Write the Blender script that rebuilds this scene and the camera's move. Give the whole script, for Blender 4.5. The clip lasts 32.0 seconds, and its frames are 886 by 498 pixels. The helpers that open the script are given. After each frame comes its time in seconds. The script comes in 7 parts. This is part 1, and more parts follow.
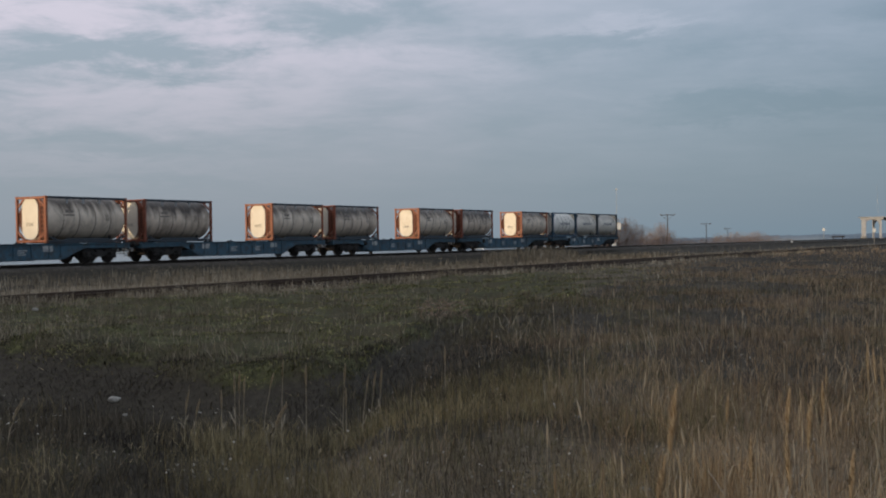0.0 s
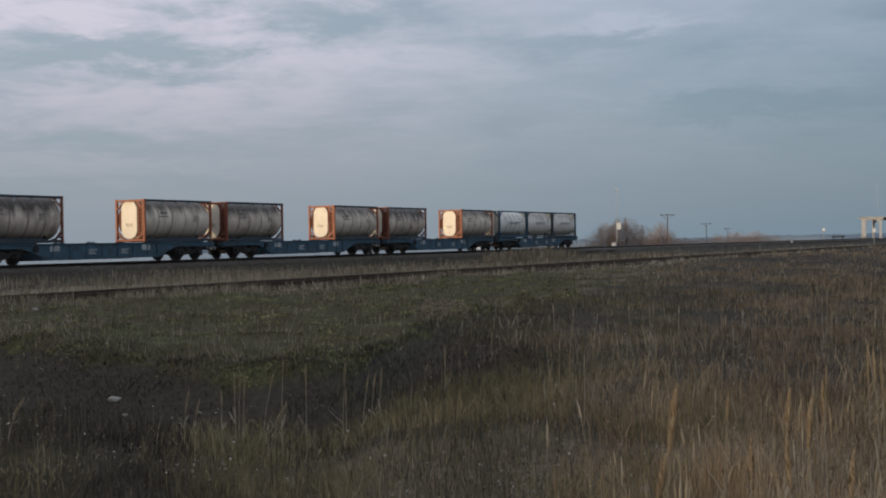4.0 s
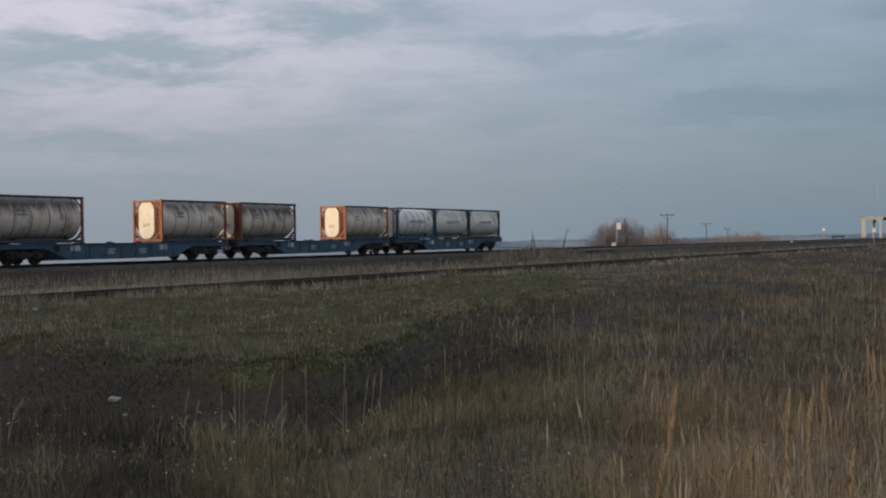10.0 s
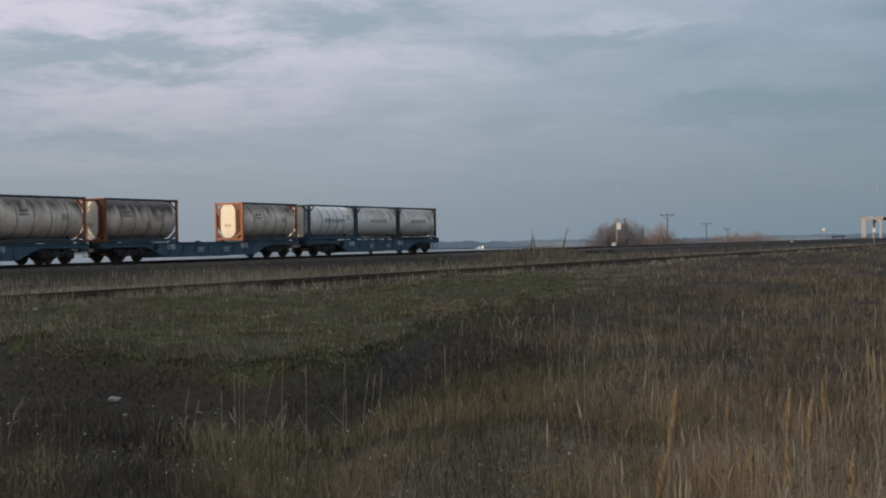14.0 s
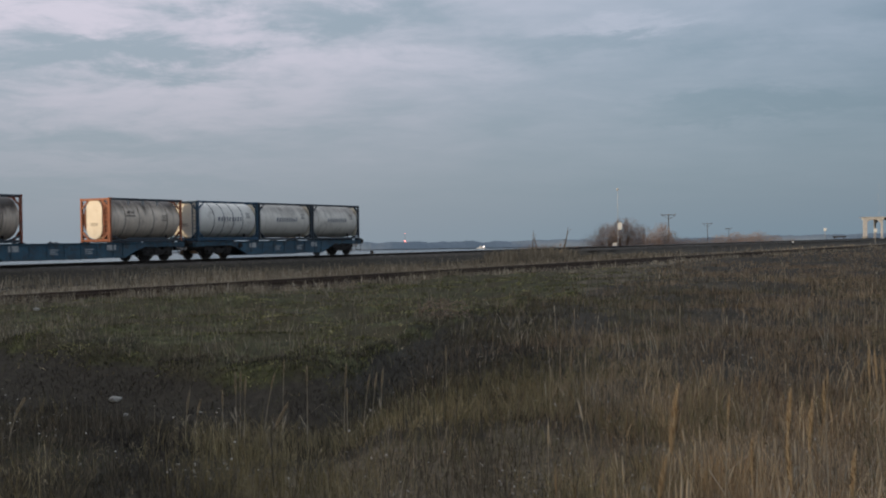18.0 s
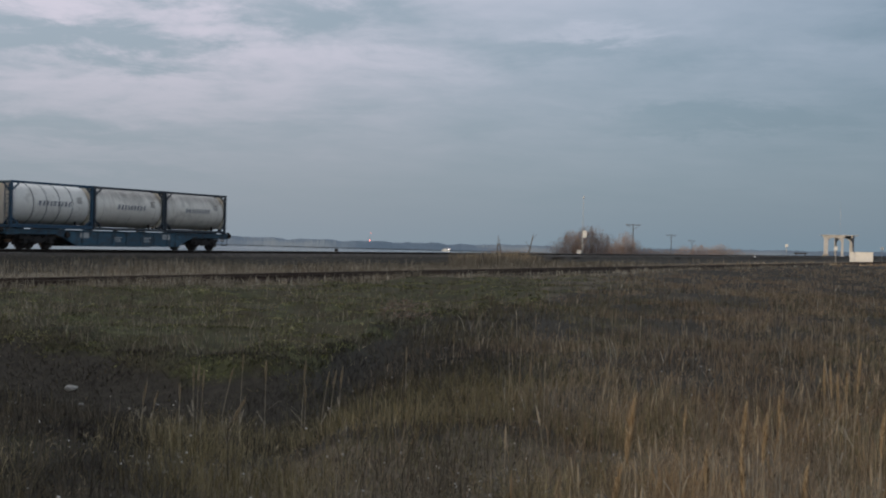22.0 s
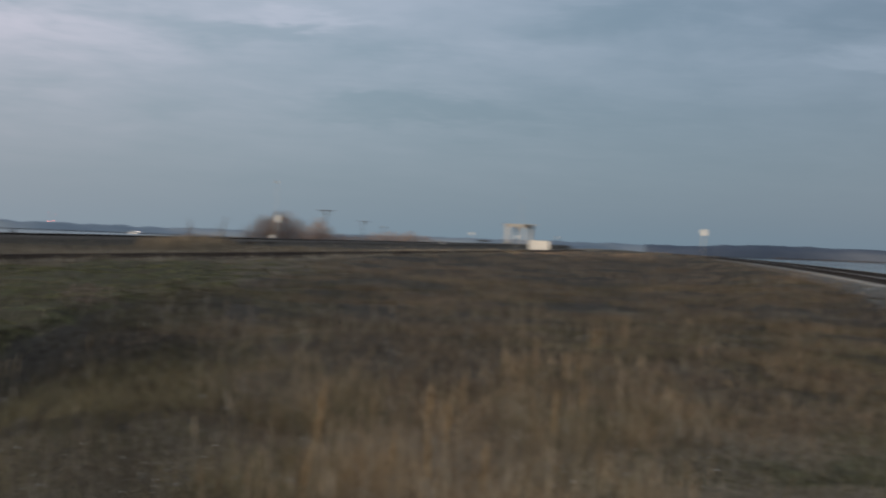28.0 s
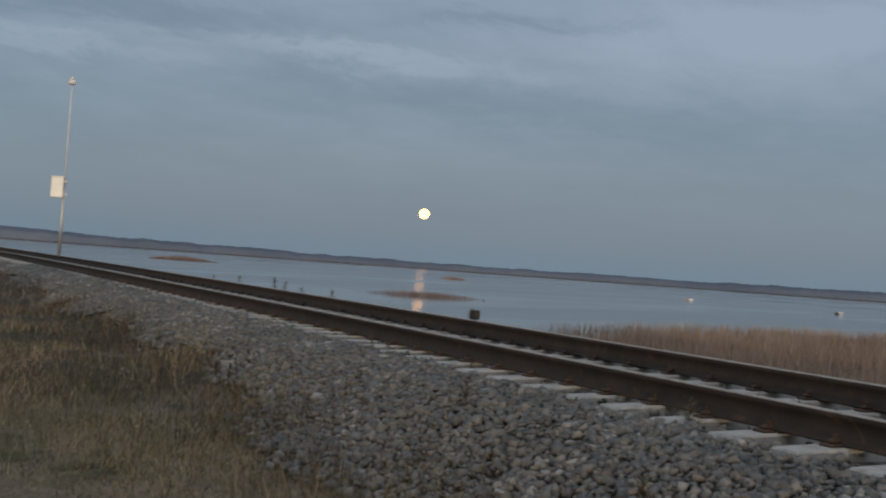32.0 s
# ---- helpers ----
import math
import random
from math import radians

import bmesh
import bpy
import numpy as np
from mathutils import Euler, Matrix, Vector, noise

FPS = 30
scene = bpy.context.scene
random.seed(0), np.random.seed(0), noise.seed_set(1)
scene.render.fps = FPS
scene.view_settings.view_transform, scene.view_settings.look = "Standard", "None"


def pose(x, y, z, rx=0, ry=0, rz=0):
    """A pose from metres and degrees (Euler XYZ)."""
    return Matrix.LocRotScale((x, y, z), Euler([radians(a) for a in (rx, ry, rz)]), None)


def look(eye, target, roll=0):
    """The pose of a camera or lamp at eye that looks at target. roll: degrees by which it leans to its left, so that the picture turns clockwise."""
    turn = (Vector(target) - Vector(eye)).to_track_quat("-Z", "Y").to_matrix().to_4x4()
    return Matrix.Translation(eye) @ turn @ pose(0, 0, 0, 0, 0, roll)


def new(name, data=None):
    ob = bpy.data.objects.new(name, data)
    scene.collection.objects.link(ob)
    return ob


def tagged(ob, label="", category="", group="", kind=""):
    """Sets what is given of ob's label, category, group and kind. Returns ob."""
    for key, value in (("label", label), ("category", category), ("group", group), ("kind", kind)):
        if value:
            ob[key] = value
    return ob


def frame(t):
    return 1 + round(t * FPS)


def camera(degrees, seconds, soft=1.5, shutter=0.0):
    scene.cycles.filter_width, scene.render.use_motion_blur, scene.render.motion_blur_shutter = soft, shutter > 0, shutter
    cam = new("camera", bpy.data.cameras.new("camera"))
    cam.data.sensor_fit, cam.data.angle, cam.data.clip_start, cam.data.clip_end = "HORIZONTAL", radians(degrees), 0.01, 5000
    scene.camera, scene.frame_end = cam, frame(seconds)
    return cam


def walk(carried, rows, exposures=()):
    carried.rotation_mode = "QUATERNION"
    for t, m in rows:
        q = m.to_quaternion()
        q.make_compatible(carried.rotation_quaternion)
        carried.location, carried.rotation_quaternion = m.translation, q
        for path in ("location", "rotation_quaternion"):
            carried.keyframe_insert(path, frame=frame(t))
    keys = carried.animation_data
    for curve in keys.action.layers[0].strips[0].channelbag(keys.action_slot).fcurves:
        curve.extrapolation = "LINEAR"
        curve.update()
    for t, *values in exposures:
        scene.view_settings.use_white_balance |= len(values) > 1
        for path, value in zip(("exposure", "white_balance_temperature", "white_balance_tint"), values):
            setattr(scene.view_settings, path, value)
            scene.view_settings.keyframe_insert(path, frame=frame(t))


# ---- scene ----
import itertools
import functools
from functools import partial

# ---------------------------------------------------------------- camera
EYE = (0.0, 0.0, 2.3)
cam = camera(42.2, 32.0, soft=2.0, shutter=0.8)
TURNS = [  # seconds, turn to the left, tilt up, roll
    (0.0, 0.0, -0.147, -0.772), (17.5, 0.0, -0.147, -0.78), (18.0, 0.056, -0.15, -0.752),
    (18.5, -0.221, -0.178, -0.675), (19.0, -0.461, -0.241, -0.577), (19.5, -0.61, -0.272, -0.489),
    (20.0, -0.668, -0.328, 0.577), (20.5, -0.791, -0.234, 1.308), (21.0, -0.987, -0.129, 1.54),
    (21.5, -1.295, -0.091, 1.549), (22.0, -1.704, -0.062, 1.534), (22.5, -2.694, -0.034, 1.598),
    (23.0, -4.925, -0.107, 1.633), (23.5, -5.867, -0.13, 1.624), (24.0, -6.065, -0.147, 1.598),
    (24.5, -6.121, -0.154, 1.6), (26.5, -5.856, -0.16, 1.617), (27.0, -5.828, -0.161, 1.642),
    (27.5, -9.15, -0.206, 1.928), (28.0, -16.954, -0.297, 2.37), (28.5, -22.89, -0.336, 2.583),
    (29.0, -27.913, -0.297, 2.926), (29.5, -33.786, -0.174, 3.138), (30.0, -40.333, -0.044, 3.436),
    (30.5, -46.635, 0.177, 3.767), (31.0, -51.833, 0.467, 4.082), (31.5, -55.741, 0.707, 4.211),
    (32.0, -57.89, 0.978, 4.144)]


def facing(yaw, tilt, roll):
    y, p = radians(yaw), radians(tilt)
    ahead = Vector((-math.sin(y) * math.cos(p), math.cos(y) * math.cos(p), math.sin(p)))
    return look(EYE, Vector(EYE) + ahead, roll)


walk(cam, [(t, facing(*angles)) for t, *angles in TURNS])

# ---------------------------------------------------------------- sky and sun
SUN_BEARING, SUN_HEIGHT = 236.0, 1.2
sun_data = bpy.data.lights.new("sun", "SUN")
sun_data.energy, sun_data.angle, sun_data.color = 3.2, radians(0.6), (1.0, 0.78, 0.52)
sun = new("sun", sun_data)
_b, _e = radians(SUN_BEARING), radians(SUN_HEIGHT)
SUN_WAY = Vector((math.sin(_b) * math.cos(_e), math.cos(_b) * math.cos(_e), math.sin(_e)))
sun.matrix_world = look(SUN_WAY * 50, (0, 0, 0))

world = bpy.data.worlds.new("dusk_sky")
scene.world = world
world.use_nodes = True
wt = world.node_tree
wt.nodes.clear()


def wnode(kind, **values):
    n = wt.nodes.new(kind)
    for key, value in values.items():
        n.inputs[key].default_value = value
    return n


def wmath(op, a, b=None):
    n = wt.nodes.new("ShaderNodeMath")
    n.operation = op
    for i, v in enumerate((a, b)):
        if v is None:
            continue
        if isinstance(v, (int, float)):
            n.inputs[i].default_value = v
        else:
            wt.links.new(v, n.inputs[i])
    return n.outputs[0]


def wmix(fac, a, b):
    n = wt.nodes.new("ShaderNodeMix")
    n.data_type = "RGBA"
    for i, v in ((0, fac), (6, a), (7, b)):
        if isinstance(v, (int, float)):
            n.inputs[i].default_value = v
        elif isinstance(v, tuple):
            n.inputs[i].default_value = (*v, 1)
        else:
            wt.links.new(v, n.inputs[i])
    return n.outputs[2]


def wrange(v, a, b, c=0.0, d=1.0, smooth=True):
    n = wt.nodes.new("ShaderNodeMapRange")
    n.interpolation_type = "SMOOTHSTEP" if smooth else "LINEAR"
    wt.links.new(v, n.inputs[0])
    for i, x in enumerate((a, b, c, d)):
        n.inputs[1 + i].default_value = x
    return n.outputs[0]


coord = wnode("ShaderNodeTexCoord")
split = wnode("ShaderNodeSeparateXYZ")
wt.links.new(coord.outputs["Generated"], split.inputs[0])
dx, dy, dz = split.outputs
# cloud sheet: seen flat from below, so it thins into long bands low down
lift = wmath("ADD", wmath("ABSOLUTE", dz), 0.14)
cu, cv = wmath("DIVIDE", dx, lift), wmath("DIVIDE", dy, lift)
sheet = wnode("ShaderNodeCombineXYZ")
wt.links.new(cu, sheet.inputs[0])
wt.links.new(cv, sheet.inputs[1])


def clouds(scale, detail, rough, warp, move):
    m = wnode("ShaderNodeMapping")
    m.inputs["Location"].default_value = move
    m.inputs["Rotation"].default_value = (0, 0, 0.25)
    m.inputs["Scale"].default_value = (1.0, 1.15, 1)
    wt.links.new(sheet.outputs[0], m.inputs[0])
    n = wnode("ShaderNodeTexNoise", Scale=scale, Detail=detail, Roughness=rough, Distortion=warp)
    wt.links.new(m.outputs[0], n.inputs["Vector"])
    return n.outputs["Fac"]


soft = clouds(0.62, 5.0, 0.55, 0.2, (3.1, 1.7, 0))
fine = clouds(3.0, 9.0, 0.62, 0.3, (0.4, 5.2, 0))
west = wmath("ADD", wmath("MULTIPLY", dx, -0.75), wmath("MULTIPLY", dy, 0.66))
warm_side = wrange(west, -0.04, 0.98)
high = wrange(dz, 0.0, 0.22)
# bearing and height above the horizon in degrees, with the cloud edges frayed
fray_h = wmath("MULTIPLY", wmath("SUBTRACT", clouds(2.6, 10.0, 0.70, 0.5, (7.7, 2.2, 0)), 0.5), 4.6)
fray_w = wmath("MULTIPLY", wmath("SUBTRACT", clouds(1.9, 9.0, 0.68, 0.4, (1.3, 9.1, 0)), 0.5), 18.0)
sky_b = wmath("ADD", wmath("MULTIPLY", wmath("ARCTAN2", dx, dy), 57.2958), fray_w)
sky_h = wmath("ADD", wmath("MULTIPLY", wmath("ARCSINE", dz), 57.2958), fray_h)


def bank(bearing, up, wide, deep, slope, amount):
    """One soft bank of cloud, paler or darker than the sheet round it."""
    u = wmath("DIVIDE", wmath("SUBTRACT", sky_b, bearing), wide)
    v = wmath("DIVIDE", wmath("SUBTRACT", wmath("SUBTRACT", sky_h, up), wmath("MULTIPLY", u, wide * slope)), deep)
    fall = wmath("ADD", wmath("MULTIPLY", u, u), wmath("MULTIPLY", v, v))
    return wmath("MULTIPLY", wmath("EXPONENT", wmath("MULTIPLY", fall, -1.0)), amount)


BANKS = [(-18, 11.9, 6, 1.5, -0.08, 0.55), (-9.5, 9.7, 3.5, 0.8, -0.22, 0.35), (-16, 9.3, 7, 0.8, -0.03, -0.50), (-5.5, 11.3, 5.0, 1.0, -0.05, -0.50),
         (-3, 10.6, 2.0, 0.5, -0.1, 0.18), (-12, 7.1, 7, 1.2, -0.02, 0.42), (-4, 8.8, 5, 1.0, -0.05, 0.25), (-17, 5.1, 6, 0.6, 0.0, -0.25), (-15, 4.0, 7, 0.5, 0.0, 0.20),
         (-18, 3.0, 7, 0.5, 0.0, -0.20), (3, 9.0, 10, 3.2, 0.0, -0.10), (10.3, 10.6, 3.5, 0.35, 0.02, 0.28), (6, 9.8, 7, 0.9, -0.02, -0.28), (16, 6.5, 7, 0.7, -0.01, -0.42), (20, 9.4, 5, 1.0, -0.02, 0.15),
         (26, 11.5, 5, 0.9, 0.03, -0.30), (31, 8.2, 7, 0.7, 0.0, 0.12), (39, 9.3, 6, 0.45, 0.0, 0.40), (41, 11.6, 9, 0.8, 0.0, -0.35), (53, 10.2, 8, 0.45, -0.02, 0.45),
         (61, 8.2, 12, 0.9, -0.02, -0.30), (62, 12.2, 6, 0.45, 0.02, -0.30), (74, 12.3, 8, 1.6, 0.0, 0.60)]
banks = functools.reduce(partial(wmath, "ADD"), [bank(*row) for row in BANKS])
# the fringes show best high in the west, where the light comes through
crisp = wmath("MULTIPLY", wrange(west, 0.55, 0.95), wrange(dz, 0.05, 0.20))
grain = wmath("MULTIPLY", wmath("SUBTRACT", fine, 0.5), wmath("ADD", wmath("MULTIPLY", crisp, 2.7), 0.55))
sheet_tone = wmath("ADD", wmath("MULTIPLY", wmath("SUBTRACT", soft, 0.5), 0.9), grain)
cover = wrange(wmath("ADD", wmath("ADD", sheet_tone, banks), 0.5), 0.02, 0.98)
haze = wmix(warm_side, (0.178, 0.250, 0.314), (0.285, 0.345, 0.405))
dark_cloud = wmix(warm_side, (0.180, 0.252, 0.348), (0.375, 0.452, 0.540))
pale_cloud = wmix(warm_side, (0.310, 0.385, 0.500), (0.715, 0.680, 0.795))
cloud_colour = wmix(cover, dark_cloud, pale_cloud)
zenith = wmix(warm_side, (0.60, 0.69, 0.83), (0.80, 0.83, 0.92))
north = wmath("MULTIPLY", wrange(west, 0.80, 0.45), wrange(west, -0.10, 0.30))
cooler = wt.nodes.new("ShaderNodeMix")
cooler.data_type, cooler.blend_type = "RGBA", "MULTIPLY"
wt.links.new(north, cooler.inputs[0])
wt.links.new(wmix(high, haze, cloud_colour), cooler.inputs[6])
cooler.inputs[7].default_value = (0.90, 0.975, 0.99, 1)
sky_colour = wmix(wrange(dz, 0.23, 0.55), cooler.outputs[2], zenith)
# afterglow spread about the low sun
toward = wmath("ADD", wmath("ADD", wmath("MULTIPLY", dx, SUN_WAY.x), wmath("MULTIPLY", dy, SUN_WAY.y)), wmath("MULTIPLY", dz, SUN_WAY.z))
sky_colour = wmix(wrange(toward, 0.50, 1.0), sky_colour, (0.80, 0.735, 0.655))
overcast = wnode("ShaderNodeBackground", Strength=0.92)
wt.links.new(sky_colour, overcast.inputs["Color"])
air = wnode("ShaderNodeTexSky")
air.sky_type, air.sun_disc = "NISHITA", False
air.sun_elevation, air.sun_rotation = radians(SUN_HEIGHT), radians(SUN_BEARING)
clear = wnode("ShaderNodeBackground", Strength=0.02)
wt.links.new(air.outputs[0], clear.inputs["Color"])
both = wnode("ShaderNodeAddShader")
wt.links.new(overcast.outputs[0], both.inputs[0])
wt.links.new(clear.outputs[0], both.inputs[1])
out = wnode("ShaderNodeOutputWorld")
wt.links.new(both.outputs[0], out.inputs["Surface"])


# ---------------------------------------------------------------- materials
class Nodes:
    """A short way to wire a material."""

    def __init__(self, name):
        self.m = bpy.data.materials.new(name)
        self.m.use_nodes = True
        self.t = self.m.node_tree
        self.bsdf = self.t.nodes["Principled BSDF"]

    def put(self, socket, v):
        if isinstance(v, bpy.types.NodeSocket):
            self.t.links.new(v, socket)
        elif isinstance(v, tuple) and len(v) == 3 and socket.type == "RGBA":
            socket.default_value = (*v, 1)
        else:
            socket.default_value = v

    def node(self, kind, **values):
        n = self.t.nodes.new(kind)
        for key, v in values.items():
            self.put(n.inputs[key], v)
        return n

    def coord(self, which="Object", scale=(1, 1, 1), shift=0.0):
        c = self.node("ShaderNodeTexCoord")
        mp = self.node("ShaderNodeMapping", Vector=c.outputs[which])
        mp.inputs["Scale"].default_value = scale
        if shift:
            info = self.node("ShaderNodeObjectInfo")
            mul = self.node("ShaderNodeMath")
            mul.operation = "MULTIPLY"
            self.put(mul.inputs[0], info.outputs["Random"])
            mul.inputs[1].default_value = shift
            xyz = self.node("ShaderNodeCombineXYZ", X=mul.outputs[0], Y=mul.outputs[0], Z=mul.outputs[0])
            self.put(mp.inputs["Location"], xyz.outputs[0])
        return mp.outputs[0]

    def noise(self, vec, scale, detail=4.0, rough=0.6, warp=0.0):
        return self.node("ShaderNodeTexNoise", Vector=vec, Scale=scale, Detail=detail, Roughness=rough, Distortion=warp).outputs["Fac"]

    def range(self, v, a, b, c=0.0, d=1.0):
        n = self.node("ShaderNodeMapRange", Value=v)
        for i, x in enumerate((a, b, c, d)):
            n.inputs[1 + i].default_value = x
        return n.outputs[0]

    def mix(self, fac, a, b, mode="MIX"):
        n = self.node("ShaderNodeMix")
        n.data_type, n.blend_type = "RGBA", mode
        for i, v in ((0, fac), (6, a), (7, b)):
            self.put(n.inputs[i], v)
        return n.outputs[2]

    def ramp(self, fac, stops):
        n = self.node("ShaderNodeValToRGB", Fac=fac)
        e = n.color_ramp.elements
        while len(e) < len(stops):
            e.new(0.5)
        for el, (p, c) in zip(e, stops):
            el.position, el.color = p, (*c, 1)
        return n.outputs[0]

    def finish(self, colour, rough=0.7, metal=0.0, spec=0.3, bump=None, strength=0.3, dist=0.01):
        self.put(self.bsdf.inputs["Base Color"], colour)
        self.put(self.bsdf.inputs["Roughness"], rough)
        self.put(self.bsdf.inputs["Metallic"], metal)
        self.bsdf.inputs["Specular IOR Level"].default_value = spec
        if bump is not None:
            b = self.node("ShaderNodeBump", Strength=strength, Distance=dist, Height=bump)
            self.put(self.bsdf.inputs["Normal"], b.outputs[0])
        return self.m


def surface(name, a, b, rough=0.7, metal=0.0, big=1.5, small=25.0, spec=0.3, bump=0.3, dist=0.01, stain=None, amount=0.5, stretch=(1, 1, 1), shift=9.0):
    """Two tones at two scales, with an optional stain of a third colour in patches."""
    n = Nodes(name)
    v = n.coord("Object", stretch, shift)
    large, grain = n.noise(v, big, 4, 0.6, 0.4), n.noise(v, small, 5, 0.65)
    colour = n.mix(n.range(large, 0.35, 0.65), a, b)
    colour = n.mix(n.range(grain, 0.3, 0.75, 0.0, 0.35), colour, tuple(0.55 * c for c in a))
    if stain:
        spots = n.range(n.noise(v, big * 2.3, 6, 0.7, 0.8), 0.62 - 0.2 * amount, 0.78 - 0.1 * amount)
        colour = n.mix(spots, colour, stain)
    r = n.range(grain, 0.2, 0.8, max(rough - 0.12, 0.03), min(rough + 0.12, 1))
    return n.finish(colour, r, metal, spec, grain, bump, dist)


def island(name, stops, rough=0.8, spec=0.2, patch=0.28, size=0.35, stretch=0.14, spread=1.0):
    """A colour of its own for each blade, stem or stone of a joined mesh."""
    n = Nodes(name)
    g = n.node("ShaderNodeNewGeometry")
    v = n.coord("Object")
    wide = n.noise(v, size, 3, 0.6)
    t = n.node("ShaderNodeMath")
    t.operation = "ADD"
    n.put(t.inputs[0], n.range(g.outputs["Random Per Island"], 0, 1, 0, 1 - patch))
    n.put(t.inputs[1], n.range(wide, 0.3, 0.7, 0.0, patch))
    tones = [(0.08 + 0.82 * p, tuple(0.8 * c for c in rgb)) for p, rgb in stops]
    tones = [(0.0, tuple((1 - 0.4 * spread) * c for c in tones[0][1]))] + tones + [(1.0, tuple(min((1 + 0.35 * spread) * c, 0.75) for c in tones[-1][1]))]
    colour = n.ramp(n.range(t.outputs[0], stretch, 1 - stretch), tones)
    return n.finish(colour, rough, 0.0, spec, n.noise(v, 60, 3), 0.15, 0.004)


def tank_paint(name, a, b, grime, amount, top=0.0, low=0.38):
    """Clad barrel: pale paint, long runs of grime down its sides, and soot in patches."""
    n = Nodes(name)
    v = n.coord("Object", (1, 1, 1), 31.0)
    runs = n.coord("Object", (1.5, 0.4, 0.16), 31.0)
    colour = n.mix(n.range(n.noise(v, 0.9, 4, 0.6, 0.5), 0.35, 0.65), a, b)
    streak = n.range(n.noise(runs, 1.6, 6, 0.65, 0.3), 0.64 - 0.28 * amount, 0.92 - 0.15 * amount)
    colour = n.mix(streak, colour, grime)
    thin = n.coord("Object", (6.0, 0.6, 0.25), 31.0)
    colour = n.mix(n.range(n.noise(thin, 1.8, 6, 0.65, 0.2), 0.50, 0.72, 0.0, 0.10 + 0.45 * amount), colour, grime)
    soot = n.range(n.noise(v, 0.7, 6, 0.7, 1.0), 0.60 - 0.18 * amount, 0.85 - 0.1 * amount, 0.0, 0.85)
    colour = n.mix(soot, colour, tuple(0.6 * c for c in grime))
    grain = n.noise(v, 22, 4, 0.6)
    colour = n.mix(n.range(grain, 0.35, 0.8, 0.0, 0.25), colour, grime)
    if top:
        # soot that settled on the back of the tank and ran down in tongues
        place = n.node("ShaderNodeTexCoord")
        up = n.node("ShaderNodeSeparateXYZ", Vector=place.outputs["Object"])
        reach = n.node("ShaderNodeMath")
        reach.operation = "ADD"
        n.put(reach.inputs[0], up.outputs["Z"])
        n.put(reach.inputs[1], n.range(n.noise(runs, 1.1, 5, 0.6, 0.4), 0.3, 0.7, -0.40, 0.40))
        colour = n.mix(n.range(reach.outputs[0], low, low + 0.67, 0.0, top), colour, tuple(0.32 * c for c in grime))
    return n.finish(colour, n.range(grain, 0.2, 0.8, 0.38, 0.62), 0.0, 0.35, grain, 0.12, 0.01)


def water_material():
    n = Nodes("lake_water")
    v = n.coord("Object", (1, 1, 1))
    far = n.coord("Object", (0.35, 1.0, 1))
    # light airs ruffle the water in long streaks and leave it smooth between them
    streaks = n.coord("Object", (0.22, 1.0, 1))
    streaks.node.inputs["Rotation"].default_value = (0, 0, radians(-57))
    ruffled = n.range(n.noise(streaks, 0.045, 4, 0.6, 0.3), 0.42, 0.58, 0.12, 1.0)
    ripple = n.mix(0.4, n.noise(v, 1.6, 4, 0.6, 0.3), n.noise(far, 0.30, 4, 0.6, 0.5))
    ripple = n.mix(ruffled, (0.5, 0.5, 0.5), ripple)
    colour = n.mix(n.range(n.noise(far, 0.02, 3), 0.35, 0.65), (0.030, 0.045, 0.055), (0.045, 0.060, 0.068))
    return n.finish(colour, n.range(ruffled, 0.1, 1.0, 0.05, 0.16), 0.0, 0.5, ripple, 0.10, 0.05)


